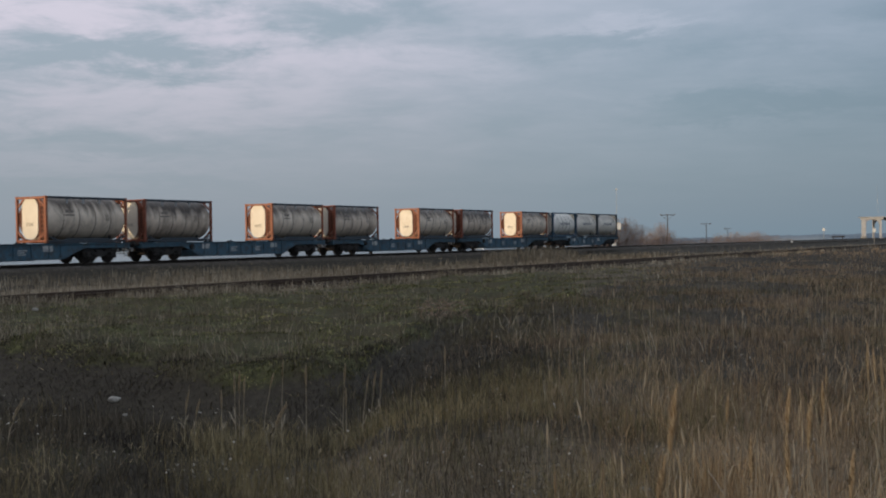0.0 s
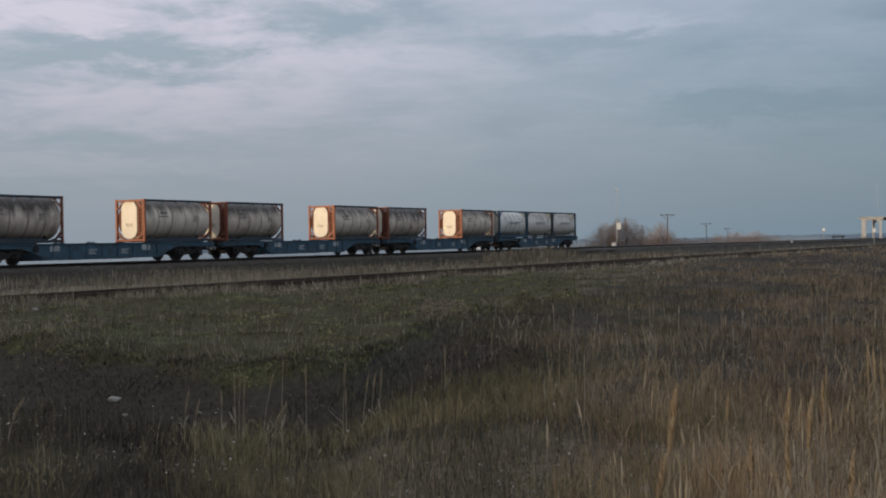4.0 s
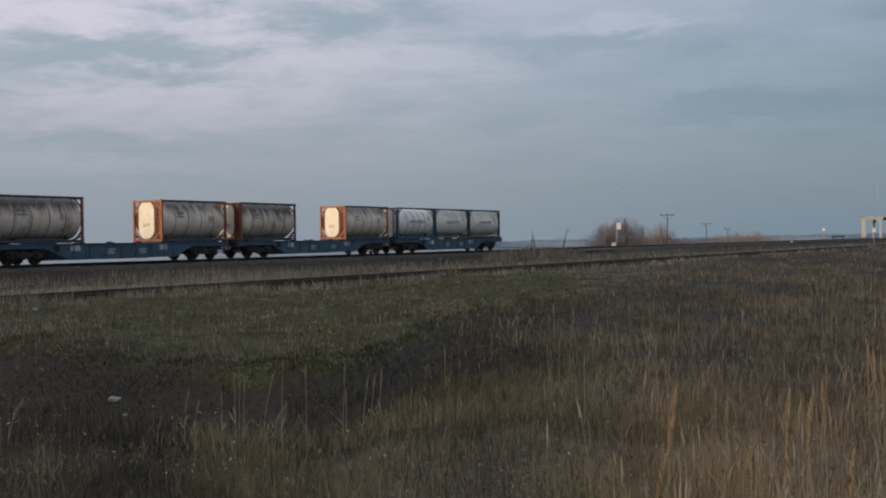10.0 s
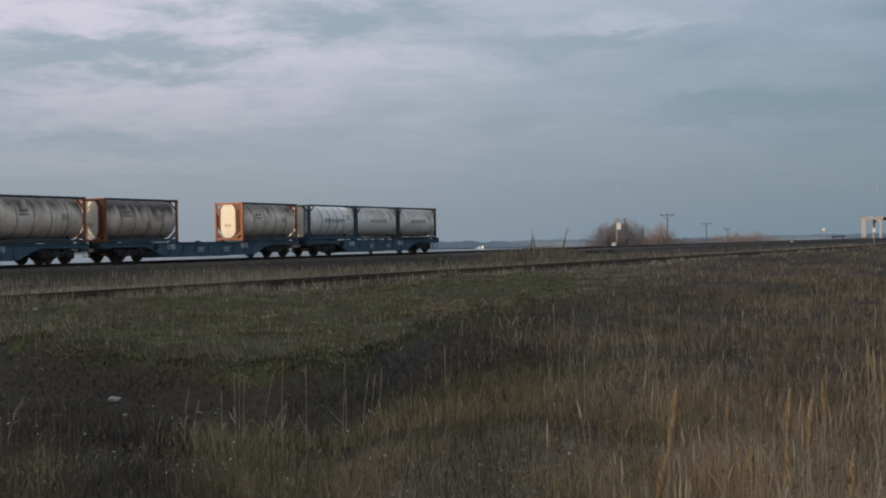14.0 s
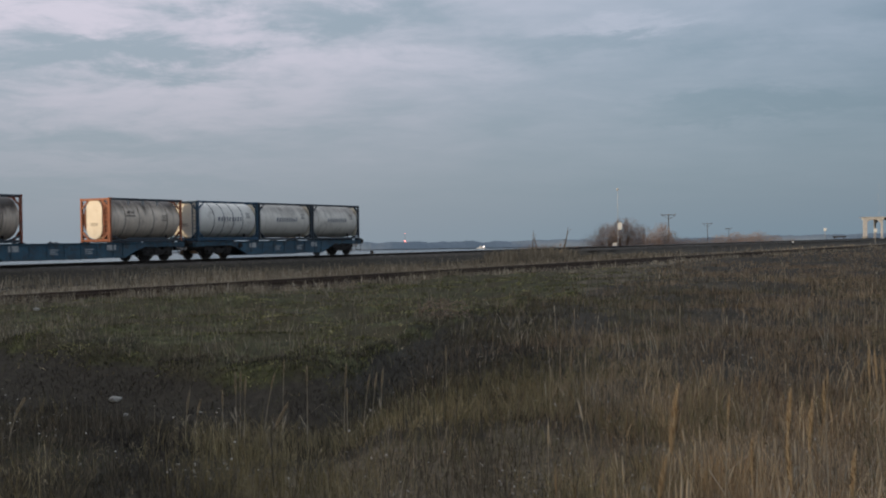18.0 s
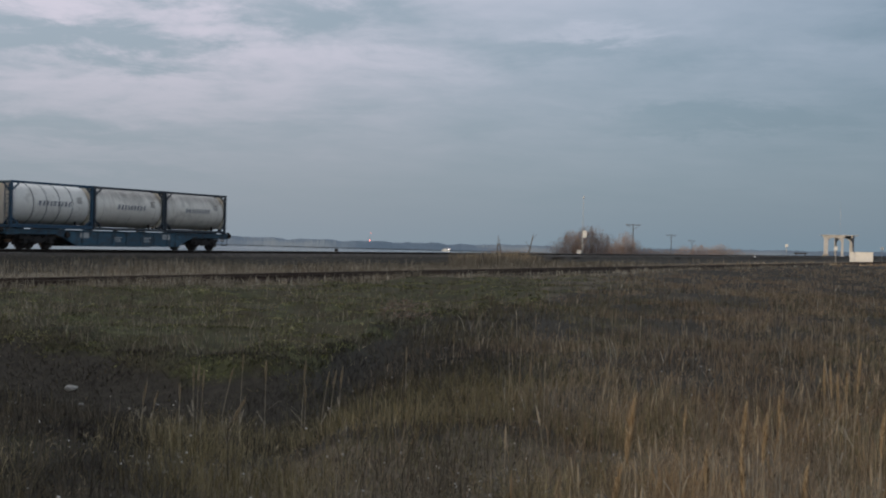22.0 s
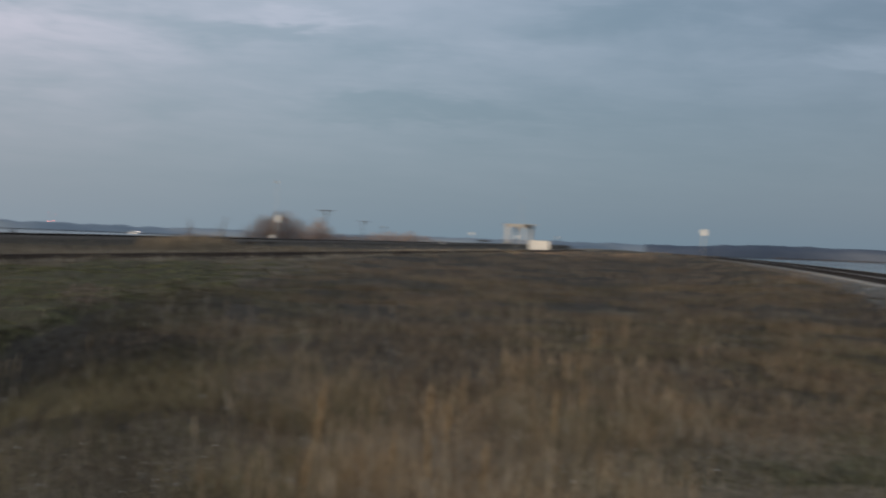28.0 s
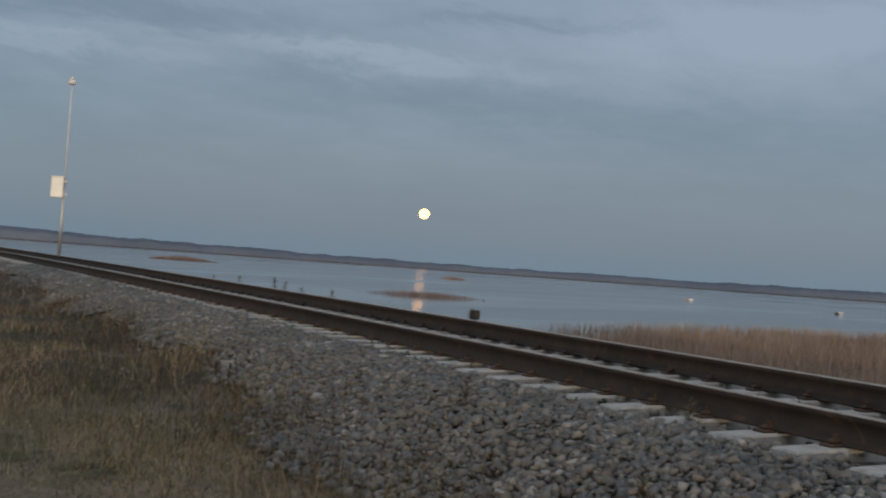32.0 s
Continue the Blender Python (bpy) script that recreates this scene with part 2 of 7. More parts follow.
def ground_material():
    """Sandy soil under moss, dead grass and grit; the cover map places moss, straw and a dark tone."""
    n = Nodes("rough_ground")
    v = n.coord("Object")
    wide, mid, small = n.noise(v, 0.22, 4, 0.6, 0.6), n.noise(v, 1.1, 5, 0.65, 0.5), n.noise(v, 9.0, 6, 0.7)
    grit = n.noise(v, 48.0, 4, 0.7)
    cover = n.node("ShaderNodeAttribute")
    cover.attribute_name = "cover"
    part_of = n.node("ShaderNodeSeparateColor", Color=cover.outputs["Color"])
    fleck = n.noise(v, 26.0, 5, 0.75, 0.6)
    soil = n.mix(n.range(small, 0.35, 0.65), (0.092, 0.071, 0.050), (0.190, 0.150, 0.107))
    soil = n.mix(n.range(fleck, 0.52, 0.62), soil, (0.085, 0.080, 0.040))
    moss = n.mix(n.range(small, 0.35, 0.65), (0.042, 0.044, 0.020), (0.135, 0.132, 0.058))
    lumps = n.noise(v, 2.6, 4, 0.6, 0.4)
    moss = n.mix(n.range(lumps, 0.38, 0.60), (0.034, 0.032, 0.019), moss)
    moss = n.mix(n.range(mid, 0.42, 0.6), (0.060, 0.050, 0.028), moss)
    straw = n.mix(n.range(mid, 0.3, 0.7), (0.150, 0.120, 0.083), (0.25, 0.202, 0.140))
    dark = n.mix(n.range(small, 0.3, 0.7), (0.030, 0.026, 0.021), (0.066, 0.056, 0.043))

    def over(base, top, share, field, soft=0.10):
        edge = n.node("ShaderNodeMath")
        edge.operation = "ADD"
        n.put(edge.inputs[0], field)
        n.put(edge.inputs[1], n.range(share, 0, 1, -0.30, 0.30))
        return n.mix(n.range(edge.outputs[0], 0.5 - soft, 0.5 + soft), base, top)

    straw = n.mix(n.range(fleck, 0.50, 0.62), straw, (0.070, 0.055, 0.040))
    c = over(soil, straw, part_of.outputs["Green"], wide)
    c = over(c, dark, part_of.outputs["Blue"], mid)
    c = over(c, moss, part_of.outputs["Red"], mid)
    c = n.mix(n.range(grit, 0.64, 0.72), c, (0.20, 0.175, 0.142))
    return n.finish(c, 0.95, 0.0, 0.1, n.mix(0.5, small, grit), 0.7, 0.03)


def faded(stops, share=0.16):
    """The same colours, a little greyer."""
    return [(p, tuple(c * (1 - share) + share * sum(rgb) / 3 for c in rgb)) for p, rgb in stops]


M = {}
M["ground"] = ground_material()
M["water"] = water_material()
M["rail"] = surface("rusty_rail_steel", (0.026, 0.021, 0.018), (0.040, 0.031, 0.025), 0.85, 0.05, 3, 60, 0.2, 0.4, 0.004, (0.075, 0.045, 0.028), 0.35)
M["railhead"] = surface("worn_rail_head", (0.30, 0.272, 0.235), (0.22, 0.198, 0.17), 0.62, 0.25, 6, 80, 0.35, 0.15, 0.002, (0.10, 0.07, 0.05), 0.4)
M["sleeper"] = surface("weathered_concrete", (0.37, 0.355, 0.325), (0.29, 0.277, 0.25), 0.9, 0.0, 2.5, 45, 0.2, 0.5, 0.006, (0.14, 0.125, 0.10), 0.5)
M["wood_sleeper"] = surface("tarred_wood", (0.050, 0.040, 0.032), (0.085, 0.068, 0.052), 0.9, 0.0, 3, 30, 0.2, 0.6, 0.01, shift=5.0, stretch=(0.3, 3, 3))
M["old_rail"] = surface("rust_brown_rail", (0.050, 0.034, 0.026), (0.085, 0.055, 0.040), 0.85, 0.1, 3, 60)
M["clip"] = surface("rusted_clip_steel", (0.055, 0.038, 0.030), (0.085, 0.055, 0.04), 0.7, 0.5, 10, 90)
M["ballast"] = island("ballast_stone", [(0.0, (0.096, 0.093, 0.086)), (0.3, (0.138, 0.136, 0.128)), (0.55, (0.180, 0.178, 0.168)), (0.72, (0.182, 0.162, 0.134)), (0.88, (0.235, 0.217, 0.190)), (1.0, (0.35, 0.34, 0.315))], 0.9, patch=0.30, size=1.2, stretch=0.0, spread=0.0)
M["ballast_bed"] = surface("ballast_bed", (0.120, 0.113, 0.104), (0.165, 0.157, 0.143), 0.95, 0.0, 2.0, 28, 0.1, 1.0, 0.04, (0.07, 0.06, 0.045), 0.5)
M["main_bed"] = surface("brown_fouled_ballast", (0.070, 0.060, 0.050), (0.108, 0.093, 0.077), 0.95, 0.0, 2.0, 28, 0.1, 1.0, 0.04, (0.040, 0.034, 0.026), 0.5)
M["wagon_blue"] = surface("faded_blue_paint", (0.040, 0.100, 0.150), (0.062, 0.138, 0.192), 0.6, 0.0, 1.2, 20, 0.35, 0.2, 0.006, (0.055, 0.056, 0.058), 1.05)
M["wagon_dark"] = surface("grimy_underframe", (0.026, 0.024, 0.023), (0.044, 0.039, 0.036), 0.9, 0.0, 2, 30, 0.25, 0.3, 0.006, (0.080, 0.052, 0.036), 0.3)
M["wheel"] = surface("wheel_steel", (0.035, 0.030, 0.028), (0.065, 0.050, 0.042), 0.65, 0.5, 3, 40)
M["tyre"] = surface("worn_wheel_tread", (0.13, 0.12, 0.11), (0.09, 0.08, 0.075), 0.5, 0.7, 4, 40)
M["orange"] = surface("orange_frame_paint", (0.335, 0.112, 0.052), (0.25, 0.084, 0.045), 0.55, 0.0, 1.5, 25, 0.35, 0.15, 0.005, (0.14, 0.055, 0.03), 0.45)
M["rust_red"] = surface("red_brown_frame_paint", (0.27, 0.082, 0.046), (0.20, 0.064, 0.040), 0.6, 0.0, 1.5, 25, 0.3, 0.15, 0.005, (0.09, 0.045, 0.03), 0.5)
M["frame_blue"] = surface("blue_frame_paint", (0.030, 0.078, 0.130), (0.024, 0.060, 0.100), 0.5, 0.0, 1.5, 25, 0.35, 0.15, 0.005, (0.05, 0.05, 0.055), 0.4)
M["frame_dark"] = surface("dark_frame_paint", (0.034, 0.046, 0.060), (0.050, 0.060, 0.072), 0.55, 0.0, 1.5, 25, 0.35, 0.15, 0.005, (0.06, 0.045, 0.035), 0.4)
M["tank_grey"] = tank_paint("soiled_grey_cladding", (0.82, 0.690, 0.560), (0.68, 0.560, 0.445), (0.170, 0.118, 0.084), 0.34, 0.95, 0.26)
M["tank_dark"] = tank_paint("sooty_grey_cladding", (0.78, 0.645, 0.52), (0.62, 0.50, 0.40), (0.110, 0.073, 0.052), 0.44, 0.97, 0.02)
M["tank_white"] = tank_paint("off_white_cladding", (0.86, 0.82, 0.75), (0.78, 0.735, 0.665), (0.40, 0.33, 0.26), 0.15)
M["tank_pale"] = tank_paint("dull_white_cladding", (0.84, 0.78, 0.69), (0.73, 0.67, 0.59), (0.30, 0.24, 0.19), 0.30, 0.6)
M["end_cream"] = surface("cream_end_cladding", (0.77, 0.70, 0.595), (0.70, 0.63, 0.52), 0.5, 0.0, 1.2, 20, 0.35, 0.08, 0.004, (0.50, 0.40, 0.26), 0.25)
M["end_ring"] = surface("dark_red_brown_end", (0.155, 0.058, 0.038), (0.115, 0.048, 0.034), 0.75, 0.0, 1.5, 25, 0.2, 0.2, 0.006, (0.06, 0.04, 0.03), 0.6)
M["band"] = surface("barrel_strap", (0.17, 0.16, 0.15), (0.12, 0.11, 0.10), 0.6, 0.3, 3, 30)
M["soiled_band"] = surface("soiled_barrel_strap", (0.19, 0.15, 0.12), (0.14, 0.11, 0.09), 0.6, 0.2, 3, 30)
M["ink"] = surface("dark_blue_lettering", (0.105, 0.115, 0.150), (0.16, 0.168, 0.20), 0.6)
M["ink_black"] = surface("dark_lettering", (0.13, 0.108, 0.095), (0.20, 0.17, 0.15), 0.6)
M["plate_white"] = surface("white_marking", (0.50, 0.50, 0.48), (0.38, 0.38, 0.37), 0.6, stain=(0.15, 0.16, 0.18), amount=0.6)
M["white_paint"] = surface("white_enamel", (0.60, 0.61, 0.62), (0.52, 0.53, 0.54), 0.5, 0.0, 2, 30, stain=(0.5, 0.46, 0.4), amount=0.2)
M["pale_steel"] = surface("galvanised_steel", (0.42, 0.42, 0.42), (0.34, 0.34, 0.34), 0.5, 0.5, 3, 40)
M["mast_grey"] = surface("dull_grey_paint", (0.46, 0.47, 0.48), (0.38, 0.39, 0.40), 0.6, 0.0, 3, 40)
M["grey_beam"] = surface("grey_painted_steel", (0.46, 0.465, 0.48), (0.37, 0.375, 0.39), 0.6, 0.1, 0.6, 12, stain=(0.22, 0.19, 0.17), amount=0.3)
M["pole_wood"] = surface("weathered_pole_wood", (0.046, 0.039, 0.034), (0.068, 0.058, 0.050), 0.9, 0.0, 1.5, 25, stretch=(3, 3, 0.4))
M["bark"] = surface("dead_bark", (0.095, 0.078, 0.062), (0.14, 0.115, 0.09), 0.95, 0.0, 3, 30, stretch=(3, 3, 0.5))
M["twig"] = island("bare_twigs", [(0.0, (0.27, 0.180, 0.140)), (0.5, (0.37, 0.258, 0.200)), (1.0, (0.47, 0.350, 0.280))], 0.9, spread=0.3)
M["reed"] = island("dry_reed", [(0.0, (0.26, 0.180, 0.130)), (0.5, (0.35, 0.250, 0.184)), (1.0, (0.44, 0.335, 0.255))], 0.9)
M["island_reed"] = island("faded_reed", [(0.0, (0.175, 0.130, 0.120)), (0.5, (0.215, 0.160, 0.146)), (1.0, (0.27, 0.205, 0.188))], 0.9)
M["swan"] = surface("soiled_white_feathers", (0.30, 0.27, 0.25), (0.21, 0.185, 0.17), 0.8, 0.0, 3, 20)
M["far_reed"] = island("distant_reed", [(0.0, (0.075, 0.072, 0.082)), (1.0, (0.11, 0.10, 0.105))], 0.95)
# distance haze is put into these colours, paler for the left shore
M["woods"] = surface("blue_haze_woods", (0.088, 0.106, 0.138), (0.112, 0.130, 0.162), 1.0, 0.0, 0.02, 0.25, 0.0, 0.0)
M["haze_tinted_woods"] = surface("pale_haze_woods", (0.190, 0.230, 0.265), (0.220, 0.255, 0.290), 1.0, 0.0, 0.02, 0.25, 0.0, 0.0)
M["gold"] = island("tall_dry_grass", [(0.0, (0.335, 0.212, 0.112)), (0.4, (0.490, 0.330, 0.182)), (0.75, (0.635, 0.455, 0.265)), (1.0, (0.760, 0.585, 0.385))], 0.8)
M["plume"] = island("pale_seed_head", [(0.0, (0.33, 0.236, 0.142)), (0.5, (0.48, 0.370, 0.240)), (1.0, (0.62, 0.50, 0.35))], 0.9)
M["russet"] = island("russet_weeds", [(0.0, (0.172, 0.122, 0.086)), (0.45, (0.312, 0.222, 0.148)), (0.8, (0.482, 0.356, 0.236)), (1.0, (0.640, 0.495, 0.335))], 0.9, patch=0.55, size=0.8, stretch=0.08, spread=0.5)
M["bank_grass"] = island("bleached_bank_grass", [(0.0, (0.150, 0.120, 0.086)), (0.5, (0.25, 0.205, 0.146)), (1.0, (0.40, 0.335, 0.245))], 0.9)
M["grit"] = island("sandy_grit", [(0.0, (0.13, 0.11, 0.088)), (0.7, (0.23, 0.20, 0.165)), (1.0, (0.46, 0.42, 0.36))], 0.9)
M["straw"] = island("faded_grass", faded([(0.0, (0.20, 0.152, 0.098)), (0.4, (0.34, 0.27, 0.178)), (0.75, (0.47, 0.38, 0.255)), (1.0, (0.58, 0.48, 0.34))], 0.2), 0.85)
M["weed"] = island("dead_weed_stems", [(0.0, (0.046, 0.037, 0.027)), (0.5, (0.094, 0.078, 0.056)), (1.0, (0.175, 0.146, 0.104))], 0.9)
M["green"] = island("short_green_grass", [(0.0, (0.042, 0.042, 0.018)), (0.35, (0.100, 0.100, 0.036)), (0.55, (0.180, 0.176, 0.064)), (0.8, (0.29, 0.272, 0.110)), (1.0, (0.46, 0.415, 0.20))], 0.85, patch=0.50, size=1.5)
# darker versions of the weed and moss colours, kept for the hollow
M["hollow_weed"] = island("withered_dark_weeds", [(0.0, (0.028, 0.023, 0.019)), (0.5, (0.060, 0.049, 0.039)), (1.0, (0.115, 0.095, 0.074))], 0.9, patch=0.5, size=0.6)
M["pale_plume"] = island("bleached_seed_head", [(0.0, (0.36, 0.275, 0.180)), (0.5, (0.50, 0.395, 0.265)), (1.0, (0.62, 0.505, 0.35))], 0.9)
M["tussock"] = island("dull_green_grass", [(0.0, (0.078, 0.066, 0.036)), (0.5, (0.150, 0.132, 0.066)), (1.0, (0.27, 0.235, 0.130))], 0.9, patch=0.45, size=0.6)
M["stubble"] = island("tan_stubble", [(0.0, (0.180, 0.122, 0.074)), (0.45, (0.335, 0.236, 0.145)), (1.0, (0.57, 0.42, 0.27))], 0.9, patch=0.35, size=0.8)
M["seed_head"] = island("withered_flower_heads", [(0.0, (0.34, 0.31, 0.27)), (1.0, (0.66, 0.62, 0.56))], 0.9)
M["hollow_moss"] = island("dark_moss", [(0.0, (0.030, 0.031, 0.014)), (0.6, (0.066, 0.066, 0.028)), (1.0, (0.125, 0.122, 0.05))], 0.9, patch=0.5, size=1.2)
M["litter"] = island("plant_litter", faded([(0.0, (0.092, 0.064, 0.043)), (0.3, (0.172, 0.124, 0.076)), (0.55, (0.196, 0.158, 0.074)), (0.8, (0.310, 0.236, 0.136)), (1.0, (0.460, 0.356, 0.213))], 0.1), 0.9, patch=0.42, size=0.7)
M["verge"] = island("verge_grass", faded([(0.0, (0.096, 0.082, 0.044)), (0.45, (0.168, 0.146, 0.073)), (0.8, (0.240, 0.206, 0.112)), (1.0, (0.360, 0.306, 0.185))], 0.07), 0.9)
M["olive"] = island("olive_grass", faded([(0.0, (0.120, 0.096, 0.044)), (0.5, (0.252, 0.200, 0.096)), (1.0, (0.450, 0.358, 0.195))], 0.07), 0.85, patch=0.45, size=0.7)


def glow(name, colour, strength):
    n = Nodes(name)
    n.bsdf.inputs["Base Color"].default_value = (0, 0, 0, 1)
    n.bsdf.inputs["Specular IOR Level"].default_value = 0.0
    n.bsdf.inputs["Emission Color"].default_value = (*colour, 1)
    n.bsdf.inputs["Emission Strength"].default_value = strength
    return n.m


M["moon"] = glow("moonlight", (1.0, 0.50, 0.19), 4.6)
M["red_lamp"] = glow("red_beacon", (1.0, 0.22, 0.18), 6.0)
M["lamp"] = glow("white_lamp", (1.0, 0.85, 0.78), 3.0)


# ---------------------------------------------------------------- mesh helpers
def mesh_of(name, bm, material, smooth=False):
    me = bpy.data.meshes.new(name)
    bm.to_mesh(me)
    bm.free()
    for m in (material if isinstance(material, (list, tuple)) else (material,)):
        me.materials.append(m)
    if smooth:
        me.polygons.foreach_set("use_smooth", [True] * len(me.polygons))
    return me


def part(name, bm, material, parent=None, label="", smooth=False):
    """One mesh object, under a thing or under a part."""
    me = bm if isinstance(bm, bpy.types.Mesh) else mesh_of(name, bm, material, smooth)
    ob = new(name, me)
    if parent is not None:
        ob.parent = parent
    if label:
        ob["label"] = label
    return ob


def box(bm, lo, hi, bevel=0.0):
    lo, hi = Vector(lo), Vector(hi)
    made = bmesh.ops.create_cube(bm, size=1.0, matrix=Matrix.LocRotScale((lo + hi) / 2, None, hi - lo))
    if bevel:
        edges = list({e for v in made["verts"] for e in v.link_edges})
        bmesh.ops.bevel(bm, geom=edges, offset=bevel, segments=1, affect="EDGES", clamp_overlap=True)
    return bm


def rod(bm, a, b, r, r2=None, sides=8):
    """A round bar from a to b."""
    a, b = Vector(a), Vector(b)
    way = b - a
    m = Matrix.Translation((a + b) / 2) @ way.to_track_quat("Z", "Y").to_matrix().to_4x4()
    bmesh.ops.create_cone(bm, cap_ends=True, segments=sides, radius1=r, radius2=r if r2 is None else r2, depth=way.length, matrix=m)
    return bm


def bar(bm, a, b, w, h, up=(0, 0, 1)):
    """A square bar from a to b, w wide and h deep."""
    a, b = Vector(a), Vector(b)
    z = (b - a)
    length = z.length
    z.normalize()
    x = Vector(up).cross(z)
    if x.length < 1e-4:
        x = Vector((1, 0, 0)).cross(z)
    x.normalize()
    y = z.cross(x)
    m = Matrix((x, y, z)).transposed().to_4x4()
    m = Matrix.Translation((a + b) / 2) @ m @ Matrix.Diagonal((w, h, length, 1))
    bmesh.ops.create_cube(bm, size=1.0, matrix=m)
    return bm


def fresh():
    return bmesh.new()


def slab(bm, outline, y0, y1):
    """A plate with an outline in x and z, from y0 to y1."""
    front = [bm.verts.new((x, y0, z)) for x, z in outline]
    back = [bm.verts.new((x, y1, z)) for x, z in outline]
    bm.faces.new(front)
    bm.faces.new(back[::-1])
    n = len(outline)
    for i in range(n):
        j = (i + 1) % n
        bm.faces.new((front[j], front[i], back[i], back[j]))
    return bm


def raw_mesh(name, verts, faces4=None, faces3=None, material=None, smooth=False):
    """A mesh straight from arrays."""
    me = bpy.data.meshes.new(name)
    faces4 = np.zeros((0, 4), np.int32) if faces4 is None else np.asarray(faces4, np.int32)
    faces3 = np.zeros((0, 3), np.int32) if faces3 is None else np.asarray(faces3, np.int32)
    me.vertices.add(len(verts))
    me.vertices.foreach_set("co", np.asarray(verts, np.float32).ravel())
    loops = np.concatenate([faces4.ravel(), faces3.ravel()])
    me.loops.add(len(loops))
    me.loops.foreach_set("vertex_index", loops)
    counts = np.concatenate([np.full(len(faces4), 4), np.full(len(faces3), 3)])
    me.polygons.add(len(counts))
    me.polygons.foreach_set("loop_start", (np.cumsum(counts) - counts).astype(np.int32))
    me.update(calc_edges=True)
    me.validate()
    if smooth:
        me.polygons.foreach_set("use_smooth", [True] * len(counts))
    if material:
        me.materials.append(material)
    return me


# ---------------------------------------------------------------- plan
MAIN_TURN = radians(30.0)            # the train's line, to the right of straight ahead
MAIN_M, SIDE_M = 51.49, 24.75        # how far off its middle runs, and that of the siding
MAIN_Z, MAIN_RISE = 2.3 - 0.926, 0.00491
SIDE_Z, SIDE_RISE = 2.3 - 1.25, 0.0045
NEAR_TURN, NEAR_OFF, NEAR_R = radians(32.16), 5.31, 1055.0
NEAR_Z, NEAR_RISE, NEAR_CANT = 2.3 - 0.708, 0.0022, 0.0587
WATER = 0.0
GAUGE = 1.5


def from_main(a, m, z=0.0):
    s, c = math.sin(MAIN_TURN), math.cos(MAIN_TURN)
    return Vector((a * s - m * c, a * c + m * s, z))


def to_main(x, y):
    s, c = math.sin(MAIN_TURN), math.cos(MAIN_TURN)
    return x * s + y * c, -x * c + y * s


def from_near(s, q, z=0.0):
    """A place s metres along the near line and q to the right of its nearer rail."""
    ang = s / NEAR_R
    n0, s0 = (NEAR_R + q) * math.cos(ang) - NEAR_R + NEAR_OFF, (NEAR_R + q) * math.sin(ang)
    sn, cs = math.sin(NEAR_TURN), math.cos(NEAR_TURN)
    return Vector((s0 * sn + n0 * cs, s0 * cs - n0 * sn, z))


def to_near(x, y):
    sn, cs = math.sin(NEAR_TURN), math.cos(NEAR_TURN)
    s0, n0 = x * sn + y * cs, x * cs - y * sn - NEAR_OFF
    return NEAR_R * np.arctan2(s0, n0 + NEAR_R), np.hypot(n0 + NEAR_R, s0) - NEAR_R


def polar(bearing, dist, z=0.0):
    b = radians(bearing)
    return Vector((dist * math.sin(b), dist * math.cos(b), z))


def smooth(t):
    t = np.clip(t, 0, 1)
    return t * t * (3 - 2 * t)


_rng = np.random.RandomState(5)
_lattice = _rng.rand(256, 256)


def rough_field(x, y, size):
    """Smooth random heights from -1 to 1, with bumps of about that size."""
    u, v = np.asarray(x) / size, np.asarray(y) / size
    i, j = np.floor(u).astype(int), np.floor(v).astype(int)
    f, g = smooth(u - i), smooth(v - j)
    at = lambda a, b: _lattice[(i + a) % 256, (j + b) % 256]
    low = at(0, 0) * (1 - f) + at(1, 0) * f
    top = at(0, 1) * (1 - f) + at(1, 1) * f
    return (low * (1 - g) + top * g) * 2 - 1


def shore_distance(bearing):
    """How far off the opposite shore lies, by bearing in degrees."""
    return 900 + 420 * smooth((bearing - 12) / 30) + 40 * np.sin(bearing * 0.21) + 25 * np.sin(bearing * 0.57)


def reed_edge(bearing):
    """How far the reed bed reaches into the lake, by bearing."""
    return 34 + 1.64 * np.clip(bearing - 61.4, -5, 40)


def lip(bearing):
    """How far off the mossy bank breaks down to the hollow, by bearing."""
    return np.interp(bearing, [-60, -30, -20, -14.8, -10.8, -6.5, -4.6, -2.4, -0.2, 3.2, 6.0, 8.8, 12.9, 18, 26],
                     [28, 20.5, 16.6, 15.0, 13.7, 12.9, 13.2, 15.3, 18.3, 22.8, 27.5, 35.7, 50, 80, 150])


def on_bank(x, y, soft=1.0):
    """From 0 in the hollow to 1 on the mossy bank before the siding."""
    bearing, r = np.degrees(np.arctan2(x, y)), np.hypot(x, y)
    edge = lip(bearing) + 0.9 * rough_field(x, y, 2.4) + 0.35 * rough_field(x + 9, y, 0.7)
    m = -x * math.cos(MAIN_TURN) + y * math.sin(MAIN_TURN)
    return smooth((r - edge) / (soft * 0.06 * r)) * smooth((23.6 - m) / 1.6) * (y > 0)


